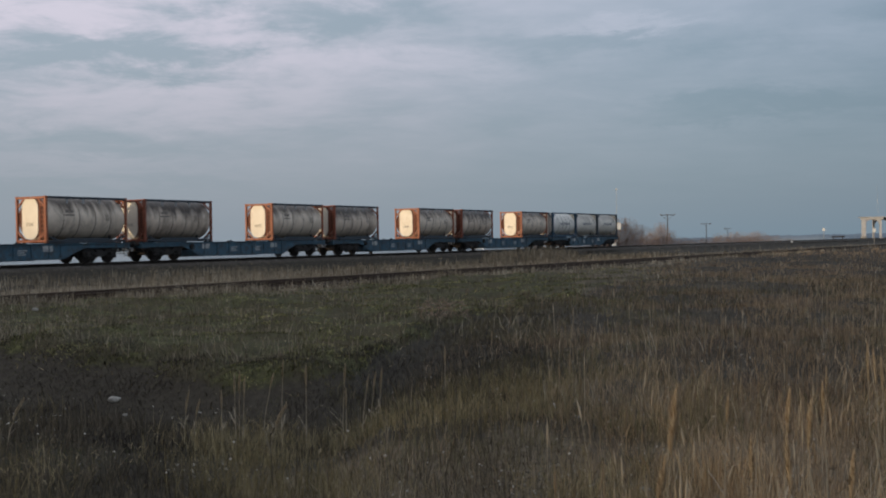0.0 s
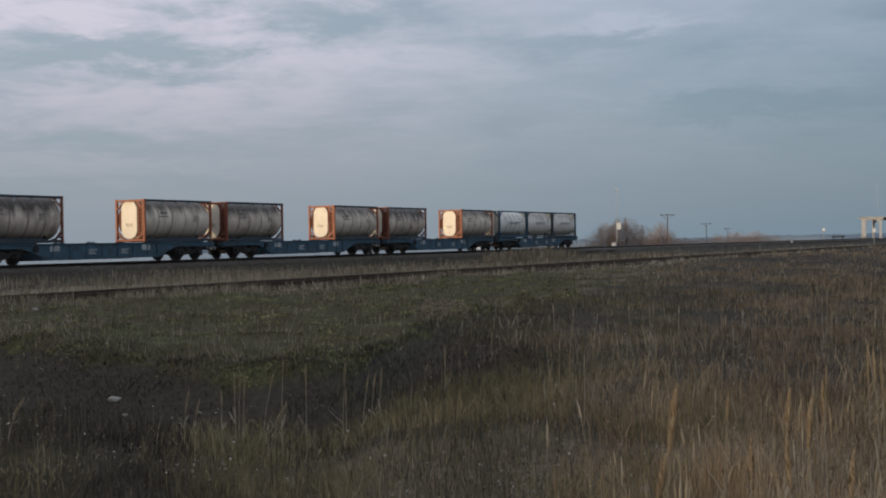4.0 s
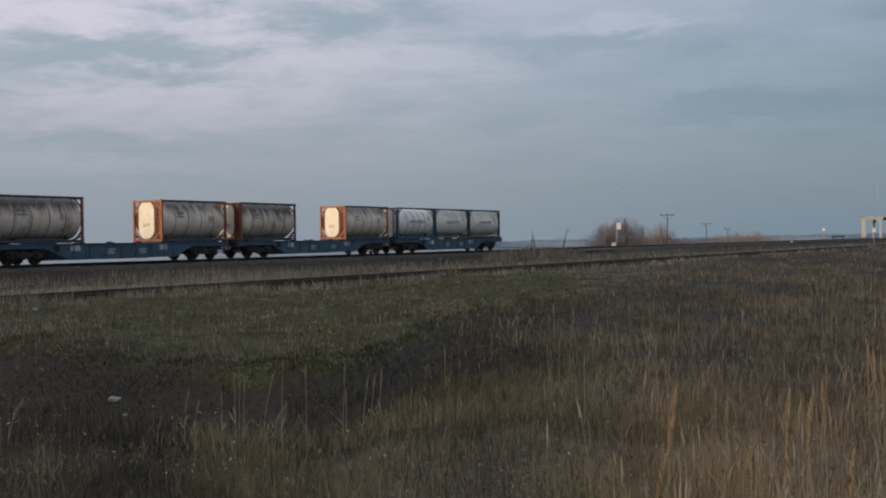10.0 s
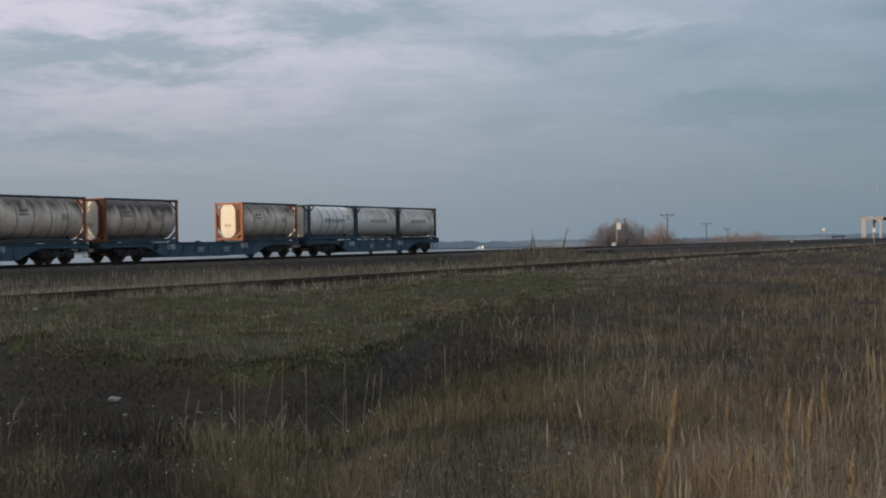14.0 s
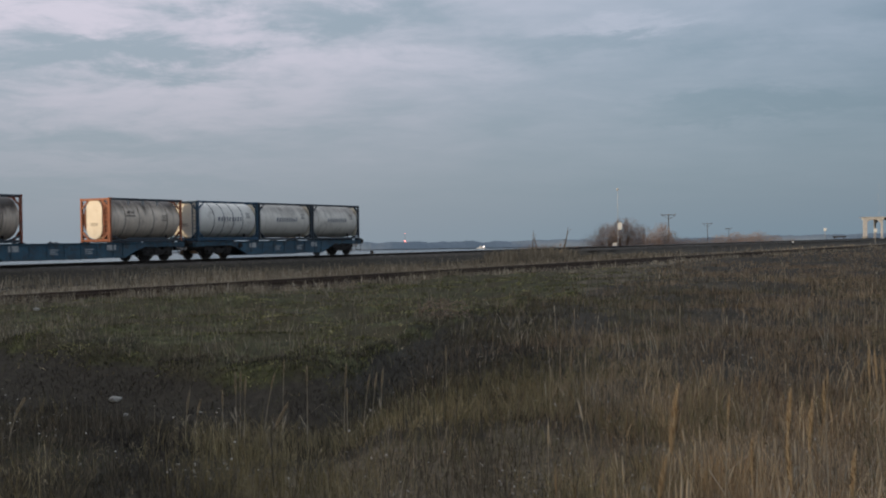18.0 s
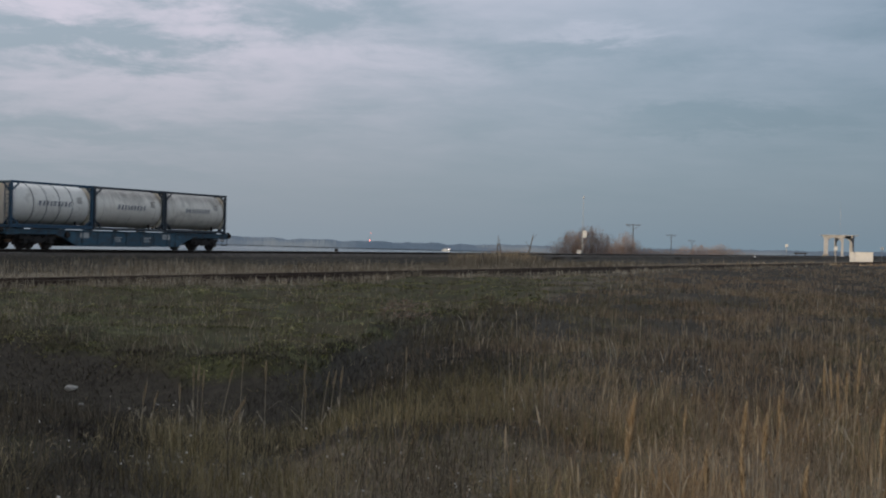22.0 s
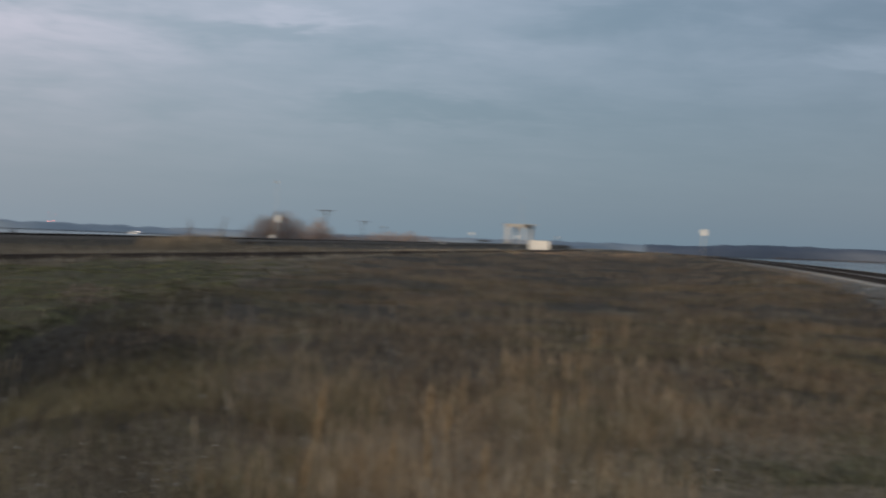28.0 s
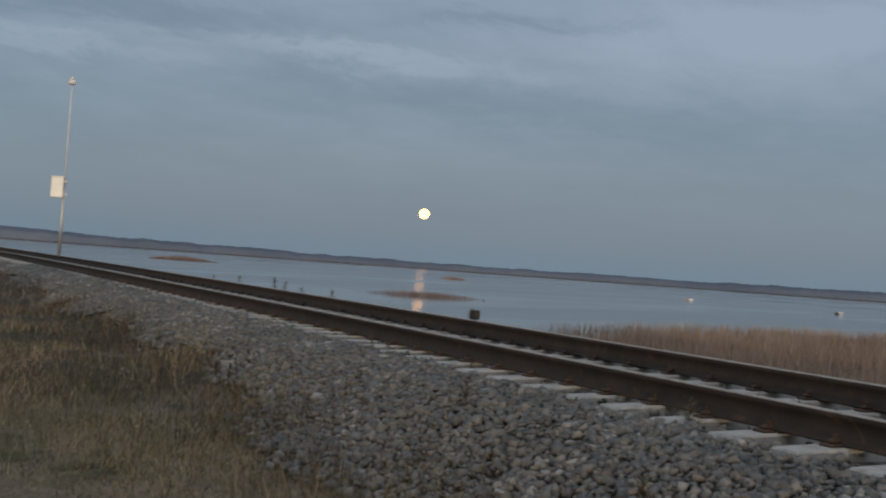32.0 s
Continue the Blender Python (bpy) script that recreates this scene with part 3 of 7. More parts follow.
def height(x, y):
    """The height of the ground at x, y."""
    x, y = np.asarray(x, float), np.asarray(y, float)
    a, m = to_main(x, y)
    s, q = to_near(x, y)
    r = np.hypot(x, y)
    bearing = np.degrees(np.arctan2(x, y))
    rise = 0.0045 * np.clip(a, -60, 300)
    bumps = 0.10 * rough_field(x, y, 3.1) + 0.05 * rough_field(x + 50, y, 1.1) + 0.12 * rough_field(x, y + 90, 8.0)
    bumps = bumps * smooth((r - 1) / 6) * (1 - smooth((r - 150) / 200))
    z = 0.80 + rise + bumps
    # the mossy bank, lumpy on top, and the hollow at its foot
    far_off = r - lip(bearing)
    west = smooth((3 - bearing) / 9) * (y > 0)
    z = z - 0.34 * np.exp(-((far_off + 2.6) / 2.3) ** 2) * west - 0.14 * np.exp(-((far_off + 1.0) / 0.9) ** 2) * west
    z = z + on_bank(x, y) * (0.07 + 0.10 * west * np.exp(-(far_off / 5.0) ** 2) + 0.09 * rough_field(x + 13, y, 1.7) + 0.08 * rough_field(x, y + 31, 0.6))
    z = z - 0.25 * smooth((m - 28) / 8)
    # reed flats and water beyond the near line
    flats = 0.04 + 0.10 * rough_field(x, y, 6.0)
    bay = smooth((bearing - 51.5) / 3.5) * (bearing > 0)
    wet = (1 - bay) * smooth((q - 7) / 3) + bay * smooth((r - reed_edge(bearing) - 2.5 * rough_field(x, y, 9.0)) / 5)
    right = flats * (1 - wet) - 0.9 * wet
    z = np.where(q > 3.2, np.minimum(z, z + (right - z) * smooth((q - 3.2) / 3.5)), z)
    # the verge climbs to the track farther along
    z = z + 0.34 * smooth((s - 16) / 26) * np.exp(-((q + 3.2) / 2.6) ** 2) * (q < 0)
    # formation of the near line
    bed = NEAR_Z + NEAR_RISE * s - 0.300 + 0.03 * np.clip(q - 0.75, -1, 1)
    on_near = smooth((q + 2.7) / 1.7) * smooth((6.0 - q) / 3.0) * (s < 330)
    z = z + (np.maximum(bed, z - 5) - z) * on_near
    # siding and the train's embankment
    side = SIDE_Z + SIDE_RISE * np.clip(a, -80, 300) - 0.15 - 0.13 * smooth((SIDE_M - 0.7 - m) / 0.3)
    z = z + (side - z) * smooth((2.8 - np.abs(m - SIDE_M)) / 1.4) * (a < 235)
    beyond = smooth((m - 56.0) / 4.0)
    land = smooth((a - 128) / 14) * smooth((104 - m) / 10)
    low = (0.55 + 0.003 * np.clip(a, 0, 400)) * land - 0.9 * (1 - land)
    z = z + (low - z) * beyond
    z = z + (0.42 + 0.10 * rough_field(x, y, 4.0)) * np.exp(-(((bearing - 4.3) / 2.3) ** 2)) * np.exp(-(((m - 42.5) / 3.0) ** 2)) * (y > 0)
    top = MAIN_Z + MAIN_RISE * np.clip(a, -200, 420) - 0.24
    z = z + (top - z) * smooth((4.3 - np.abs(m - MAIN_M)) / 2.3)
    # open water far off, then the opposite shore
    far = smooth((r - 430) / 60)
    z = z * (1 - far) - 0.9 * far
    over = shore_distance(bearing)
    z = z + smooth((r - over) / 30) * (1.6 + 3.0 * smooth((r - over) / 600))
    return z


# ---------------------------------------------------------------- ground and water
def build_ground():
    view = np.arange(-32, 92, 0.5)
    rest = np.arange(92, 328, 6.0)
    bearings = np.radians(np.concatenate([view, rest]))
    radii = np.concatenate([np.arange(0.6, 30, 0.3), np.arange(30, 120, 1.0), np.geomspace(120, 4600, 90)])
    n, k = len(bearings), len(radii)
    x = radii[:, None] * np.sin(bearings)[None]
    y = radii[:, None] * np.cos(bearings)[None]
    z = height(x, y)
    verts = np.concatenate([[[0, 0, float(height(0.0, 0.3))]], np.stack([x, y, z], -1).reshape(-1, 3)])
    i, j = np.meshgrid(np.arange(k - 1), np.arange(n), indexing="ij")
    j2 = (j + 1) % n
    quads = np.stack([1 + i * n + j, 1 + i * n + j2, 1 + (i + 1) * n + j2, 1 + (i + 1) * n + j], -1).reshape(-1, 4)[:, ::-1]
    j = np.arange(n)
    tris = np.stack([np.zeros(n, int), 1 + j, 1 + (j + 1) % n], -1)[:, ::-1]
    me = raw_mesh("ground", verts, quads, tris, M["ground"], True)
    gx, gy = verts[:, 0], verts[:, 1]
    gr = np.hypot(gx, gy)
    a, m = to_main(gx, gy)
    s, q = to_near(gx, gy)
    gb = np.degrees(np.arctan2(gx, gy))
    ahead = smooth(gy / 3)
    moss = 0.95 * on_bank(gx, gy) * smooth((12 - gb) / 9) * (1 - 0.45 * smooth((m - 19.5) / 3)) + 0.35 * np.exp(-((q + 4.5) / 1.5) ** 2)
    bare = np.exp(-(((gb - 1) / 6.5) ** 2)) * smooth((9.0 - gr) / 1.6) * ahead
    straw = 0.35 + 0.5 * smooth((m - 24.5) / 2) + 0.3 * smooth((gb - 7) / 6) * smooth((13 - gr) / 4) * ahead + 0.3 * on_bank(gx, gy) * smooth((m - 18) / 3) - 0.4 * bare
    # dark weedy hollow floor, with the shade under the bank's lip coloured in
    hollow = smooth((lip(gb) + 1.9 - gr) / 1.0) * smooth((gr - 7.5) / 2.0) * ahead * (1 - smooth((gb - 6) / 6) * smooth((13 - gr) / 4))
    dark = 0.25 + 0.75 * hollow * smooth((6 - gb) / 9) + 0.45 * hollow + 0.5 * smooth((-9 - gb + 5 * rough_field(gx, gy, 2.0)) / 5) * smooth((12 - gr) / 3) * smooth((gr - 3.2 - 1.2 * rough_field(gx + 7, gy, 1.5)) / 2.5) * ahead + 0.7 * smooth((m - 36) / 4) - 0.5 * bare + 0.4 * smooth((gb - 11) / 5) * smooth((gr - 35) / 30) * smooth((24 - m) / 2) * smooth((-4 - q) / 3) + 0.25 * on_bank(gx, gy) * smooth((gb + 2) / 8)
    cover = me.color_attributes.new("cover", "FLOAT_COLOR", "POINT")
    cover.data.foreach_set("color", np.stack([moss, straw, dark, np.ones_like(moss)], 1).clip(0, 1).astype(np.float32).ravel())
    ob = new("ground", me)
    tagged(ob, "rough sandy ground with moss, dead grass and a low bank", "ground", kind="structure")


def build_water():
    bm = fresh()
    bmesh.ops.create_circle(bm, cap_ends=True, segments=96, radius=4600)
    ob = new("water", mesh_of("water", bm, M["water"]))
    ob.location = (0, 0, WATER)
    tagged(ob, "calm grey-blue lake water reflecting the evening sky", "lake", kind="structure")


build_ground()
build_water()

# ---------------------------------------------------------------- tracks
RAIL_PROFILE = [(-0.075, -0.194), (0.075, -0.194), (0.075, -0.180), (0.012, -0.160), (0.009, -0.055), (0.036, -0.042), (0.036, -0.008),
                (0.026, 0.0), (-0.026, 0.0), (-0.036, -0.008), (-0.036, -0.042), (-0.009, -0.055), (-0.012, -0.160), (-0.075, -0.180)]


def rail(parent, centres, sides, label, worn=True):
    """A flat-bottomed rail along places, with the way to its right at each."""
    k = len(RAIL_PROFILE)
    c, w = np.array(centres), np.array(sides)
    verts = np.concatenate([c[:, None, :] + w[:, None, :] * np.array([p[0] for p in RAIL_PROFILE])[None, :, None]
                            + np.array([[0, 0, p[1]] for p in RAIL_PROFILE])[None]], 0).reshape(-1, 3)
    quads, tops = [], []
    for i in range(len(c) - 1):
        for j in range(k):
            quads.append((i * k + j, i * k + (j + 1) % k, (i + 1) * k + (j + 1) % k, (i + 1) * k + j))
            tops.append(1 if j in (6, 7, 8) else 0)
    me = raw_mesh("rail", verts, quads, None, M["rail"] if worn else M["old_rail"])
    me.materials.append(M["railhead"] if worn else M["old_rail"])
    me.polygons.foreach_set("material_index", tops)
    ob = part("rail", me, None, parent, label)
    return ob


def sleeper_mesh(name, material, length=2.6, top=0.20, base=0.28, tall=0.21):
    """A sleeper with sloped shoulders, its upper face at z = 0."""
    bm = fresh()
    box(bm, (-base / 2, -length / 2, -tall), (base / 2, length / 2, 0))
    for v in bm.verts:
        if v.co.z > -0.01:
            v.co.x *= top / base
            v.co.y *= 0.985
    bmesh.ops.bevel(bm, geom=[e for e in bm.edges if all(v.co.z > -0.01 for v in e.verts)], offset=0.014, segments=1, affect="EDGES")
    return mesh_of(name, bm, material)


def build_near_track():
    line = new("railway_track")
    tagged(line, "single railway track with rusty rails on concrete sleepers and grey ballast", "railway track", kind="structure")
    steps = np.concatenate([np.arange(-14, 60, 1.5), np.arange(60, 331, 5.0)])
    for q in (0.0, GAUGE):
        pts, ways = [], []
        for s in steps:
            pts.append(from_near(s, q, NEAR_Z + NEAR_RISE * s + NEAR_CANT * q / GAUGE))
            ways.append((from_near(s, q + 1) - from_near(s, q)))
        rail(line, pts, ways, "rusty steel rail with a worn bright head")
    me = sleeper_mesh("sleeper", M["sleeper"], 2.52, 0.22, 0.29)
    bm = fresh()
    box(bm, (-0.055, -0.055, 0), (0.055, 0.055, 0.018), 0.006)
    box(bm, (-0.03, -0.05, 0.018), (0.03, 0.02, 0.045), 0.01)
    rod(bm, (0, -0.03, 0.04), (0, -0.03, 0.072), 0.018, sides=6)
    clip_me = mesh_of("rail_clip", bm, M["clip"])
    lean = math.degrees(math.atan(NEAR_CANT / GAUGE))
    random.seed(3)
    for i in range(-18, 262):
        s = 4.71 - 0.13 + 0.6 * i + random.uniform(-0.015, 0.015)
        centre = from_near(s, GAUGE / 2, NEAR_Z + NEAR_RISE * s + NEAR_CANT / 2 - 0.200 + random.uniform(-0.006, 0.004))
        turn = 90 - math.degrees(NEAR_TURN - s / NEAR_R) + random.uniform(-0.8, 0.8)
        ob = part("sleeper", me, None, line)
        ob.matrix_basis = pose(*centre, -lean, 0, turn)
        if -14 < i < 45:
            for side, flip in ((0.75 + 0.11, 0), (0.75 - 0.11, 180), (-0.75 + 0.11, 0), (-0.75 - 0.11, 180)):
                c = part("rail_clip", clip_me, None, ob)
                c.matrix_basis = pose(0, side, 0.0, 0, 0, flip)
    return line


def build_straight_track(m0, z0, climb, start, end, sleeper_mat, label, name, first):
    line = new(name)
    tagged(line, label, "railway track", kind="structure")
    side = (from_main(0, 0) - from_main(0, 1))
    for off in (-GAUGE / 2, GAUGE / 2):
        pts = [from_main(a, m0 + off, z0 + climb * a) for a in np.arange(start, end + 1, 10.0)]
        rail(line, pts, [side] * len(pts), "rusty steel rail", name == "railway_track")
    me = sleeper_mesh("sleeper", sleeper_mat, 2.6, 0.22, 0.26, 0.2)
    random.seed(8)
    for a in np.arange(start, end, 0.63):
        if not first < a < first + 178:
            continue
        ob = part("sleeper", me, None, line)
        ob.matrix_basis = pose(*from_main(a, m0, z0 + climb * a - 0.18 + random.uniform(-0.01, 0.006)), 0, 0, 60 + random.uniform(-0.8, 0.8))
    return line


build_near_track()
build_straight_track(MAIN_M, MAIN_Z, MAIN_RISE, -70, 420, M["sleeper"], "main railway line on a low dark embankment by the water", "railway_track", 10)
build_straight_track(SIDE_M, SIDE_Z, SIDE_RISE, -40, 230, M["wood_sleeper"], "disused rusty siding half buried in dry grass", "railway_siding", -10)


# ---------------------------------------------------------------- the train
# Wagon space: x along the line, away from the standpoint; y across it, away from the standpoint; z up from the rail.
PITCH, PIVOTS, DECK, LOAD = 19.74, 14.2, 1.155, 18.3
WHEEL_R = 0.46
C_LEN, C_WIDE, C_TALL = 6.058, 2.438, 2.591
LEAD = 6.058 + 0.0                     # from the train's mark to the end of the first load


def run(t):
    """How far along the line the train's mark is at t seconds."""
    return 43.60 - 3.0813 * t + 0.00251 * t * t


def on_line(a, z=0.0, y=0.0):
    """A pose on the main line, looking along it."""
    p = from_main(a, MAIN_M + y, MAIN_Z + MAIN_RISE * a + z)
    return pose(*p, 0, -math.degrees(math.atan(MAIN_RISE)), 60)


def beam_outline():
    """A side beam of the wagon: deep in the middle, shallow over the bogies."""
    h = PITCH / 2 - 0.62
    top = DECK - 0.03
    return [(-h, top), (-h, top - 0.22), (-7.1 - 1.2, top - 0.17), (-7.1 + 1.2, top - 0.17), (-7.1 + 1.9, top - 0.40), (-7.1 + 2.8, top - 0.80), (7.1 - 2.8, top - 0.80),
            (7.1 - 1.9, top - 0.40), (7.1 - 1.2, top - 0.17), (7.1 + 1.2, top - 0.17), (h, top - 0.22), (h, top)]


def build_bogie(wagon, x, meshes):
    bogie = part("bogie", meshes["bogie"], None, wagon, "dark two-axle bogie caked in brake dust")
    bogie.location = (x, 0, 0)
    sets = []
    for wx in (-0.9, 0.9):
        w = part("wheelset", meshes["wheelset"], None, bogie, "grimy steel wheelset with worn treads")
        w.location = (wx, 0, WHEEL_R)
        sets.append(w)
        for side in (-1, 1):
            b = part("axle_box", meshes["axle_box"], None, bogie)
            b.matrix_basis = pose(wx, side * 1.03, WHEEL_R)
            for dx in (-0.27, 0.27):
                sp = part("spring", meshes["spring"], None, bogie)
                sp.matrix_basis = pose(wx + dx, side * 1.03, WHEEL_R + 0.02)
    return sets


def train_meshes():
    ms = {}
    bm = fresh()
    for side in (-1, 1):
        y = side * 1.03
        slab(bm, [(-1.35, 0.60), (-1.25, 0.78), (-0.55, 0.80), (-0.35, 0.62), (0.35, 0.62), (0.55, 0.80), (1.25, 0.78), (1.35, 0.60), (0.62, 0.60), (0.45, 0.40),
                  (-0.45, 0.40), (-0.62, 0.60)], y - 0.06, y + 0.06)
        box(bm, (-0.30, y - 0.09, 0.34), (0.30, y + 0.09, 0.70), 0.02)
        for x in (-1.42, 1.42):
            box(bm, (x - 0.05, side * 0.76 - 0.10, 0.26), (x + 0.05, side * 0.76 + 0.10, 0.70), 0.015)
    box(bm, (-0.32, -1.0, 0.46), (0.32, 1.0, 0.80), 0.03)
    for x in (-1.38, 1.38):
        box(bm, (x - 0.05, -1.0, 0.60), (x + 0.05, 1.0, 0.74))
    rod(bm, (0, 0, 0.78), (0, 0, 0.88), 0.22, sides=14)
    ms["bogie"] = mesh_of("bogie", bm, M["wagon_dark"])
    bm = fresh()
    rod(bm, (0, -1.06, 0), (0, 1.06, 0), 0.085, sides=12)
    for side in (-1, 1):
        y = side * 0.75
        rod(bm, (0, y - side * 0.045, 0), (0, y + side * 0.055, 0), WHEEL_R - 0.045, sides=28)
        rod(bm, (0, y - side * 0.075, 0), (0, y - side * 0.045, 0), WHEEL_R + 0.028, sides=28)
        rod(bm, (0, y + side * 0.05, 0), (0, y + side * 0.10, 0), 0.15, sides=12)
        for k in range(4):
            c = Matrix.Rotation(k * math.pi / 2, 3, "Y") @ Vector((0.25, 0, 0))
            rod(bm, c + Vector((0, y + side * 0.05, 0)), c + Vector((0, y + side * 0.066, 0)), 0.04, sides=8)
    tread = fresh()
    for side in (-1, 1):
        y = side * 0.75
        rod(tread, (0, y - side * 0.044, 0), (0, y + side * 0.07, 0), WHEEL_R, sides=28)
        bmesh.ops.delete(tread, geom=[f for f in tread.faces if abs(f.normal.y) > 0.9], context="FACES")
    start = len(bm.faces)
    scratch = bpy.data.meshes.new("scratch")
    tread.to_mesh(scratch)
    tread.free()
    bm.from_mesh(scratch)
    bm.faces.ensure_lookup_table()
    for f in bm.faces[start:]:
        f.material_index = 1
    ms["wheelset"] = mesh_of("wheelset", bm, [M["wheel"], M["tyre"]])
    bm = fresh()
    box(bm, (-0.15, -0.13, -0.15), (0.15, 0.13, 0.17), 0.03)
    rod(bm, (0, -0.15, 0), (0, 0.15, 0), 0.10, sides=12)
    box(bm, (-0.36, -0.08, -0.10), (0.36, 0.08, -0.02), 0.015)
    ms["axle_box"] = mesh_of("axle_box", bm, M["wagon_dark"])
    bm = fresh()
    for k in range(5):
        rod(bm, (0, 0, k * 0.05), (0, 0, k * 0.05 + 0.032), 0.085, sides=10)
    rod(bm, (0, 0, 0), (0, 0, 0.27), 0.055, sides=8)
    ms["spring"] = mesh_of("spring", bm, M["wagon_dark"])
    # buffer, its head towards +x
    bm = fresh()
    rod(bm, (-0.62, 0, 0), (-0.25, 0, 0), 0.10, 0.085, 12)
    rod(bm, (-0.30, 0, 0), (-0.04, 0, 0), 0.065, sides=12)
    rod(bm, (-0.045, 0, 0), (0, 0, 0), 0.22, 0.20, 16)
    box(bm, (-0.64, -0.16, -0.16), (-0.60, 0.16, 0.16))
    ms["buffer"] = mesh_of("buffer", bm, M["wagon_dark"])
    bm = fresh()
    bar(bm, (-0.60, 0, 0), (-0.22, 0, 0.02), 0.08, 0.10)
    bar(bm, (-0.22, -0.03, 0.03), (-0.16, -0.03, -0.34), 0.04, 0.05)
    bar(bm, (-0.22, 0.03, 0.03), (-0.16, 0.03, -0.34), 0.04, 0.05)
    box(bm, (-0.24, -0.09, -0.40), (-0.10, 0.09, -0.32), 0.02)
    hose = fresh()
    rod(hose, (0, 0, 0.08), (0.06, 0, -0.22), 0.045, sides=7)
    rod(hose, (0.06, 0, -0.22), (0.20, 0, -0.36), 0.045, sides=7)
    box(hose, (-0.07, -0.05, 0.02), (0.07, 0.05, 0.14), 0.01)
    ms["brake_hose"] = mesh_of("brake_hose", hose, M["white_paint"])
    ms["coupling"] = mesh_of("coupling", bm, M["wagon_dark"])
    # one side beam with its stiffeners
    bm = fresh()
    slab(bm, beam_outline(), -0.05, 0.05)
    for x in (-3.9, -2.7, -1.5, -0.3, 0.9, 2.1, 3.3, 4.1):
        box(bm, (x - 0.03, -0.10, DECK - 0.82), (x + 0.03, -0.05, DECK - 0.06), 0.008)
    h = PITCH / 2 - 0.62
    box(bm, (-h, -0.12, DECK - 0.07), (h, 0.08, DECK - 0.02))
    out = beam_outline()
    for i in range(1, len(out) - 2):
        (xa, za), (xb, zb) = out[i], out[i + 1]
        bar(bm, (xa, -0.03, za), (xb, -0.03, zb), 0.18, 0.03, (0, 1, 0))
    ms["side_beam"] = mesh_of("side_beam", bm, M["wagon_blue"])
    bm = fresh()
    box(bm, (-0.62, -1.20, 0.80), (-0.50, 1.20, DECK - 0.03), 0.02)
    ms["headstock"] = mesh_of("headstock", bm, M["wagon_blue"])
    bm = fresh()
    box(bm, (-0.09, -1.1, 0.62), (0.09, 1.1, DECK - 0.05), 0.01)
    ms["cross_beam"] = mesh_of("cross_beam", bm, M["wagon_dark"])
    bm = fresh()
    box(bm, (-8.6, -0.20, 0.82), (8.6, 0.20, DECK - 0.10), 0.02)
    ms["centre_sill"] = mesh_of("centre_sill", bm, M["wagon_dark"])
    bm = fresh()
    box(bm, (-0.13, -0.11, -0.02), (0.13, 0.11, 0.045), 0.015)
    box(bm, (-0.06, -0.05, 0.04), (0.06, 0.05, 0.095), 0.02)
    ms["container_spigot"] = mesh_of("container_spigot", bm, M["wagon_dark"])
    bm = fresh()
    box(bm, (-0.34, -0.006, -0.16), (0.34, 0.006, 0.16))
    ms["data_panel"] = mesh_of("data_panel", bm, M["plate_white"])
    bm = fresh()
    for k, w in enumerate((0.62, 0.45, 0.55)):
        box(bm, (-0.31, -0.004, 0.10 - k * 0.11), (-0.31 + w, 0.004, 0.155 - k * 0.11))
    ms["lettering"] = mesh_of("lettering", bm, M["plate_white"])
    bm = fresh()
    rod(bm, (0, 0, 0), (0, 0.22, 0), 0.17, sides=16)
    rod(bm, (0, -0.02, 0), (0, 0, 0), 0.05, sides=8)
    ms["brake_wheel"] = mesh_of("brake_wheel", bm, M["wagon_dark"])
    bm = fresh()
    rod(bm, (-0.55, 0, 0), (0.55, 0, 0), 0.17, sides=14)
    for x in (-0.35, 0.35):
        box(bm, (x - 0.03, -0.19, -0.19), (x + 0.03, 0.19, 0.25))
    ms["air_tank"] = mesh_of("air_tank", bm, M["wagon_dark"])
    bm = fresh()
    rod(bm, (0, 0, 0), (0, 0, 0.75), 0.018, sides=6)
    rod(bm, (0, 0.45, 0), (0, 0.45, 0.75), 0.018, sides=6)
    rod(bm, (0, 0, 0.72), (0, 0.45, 0.72), 0.018, sides=6)
    rod(bm, (0, 0, 0.05), (0, 0.45, 0.05), 0.018, sides=6)
    ms["shunter_handrail"] = mesh_of("shunter_handrail", bm, M["wagon_dark"])
    return ms


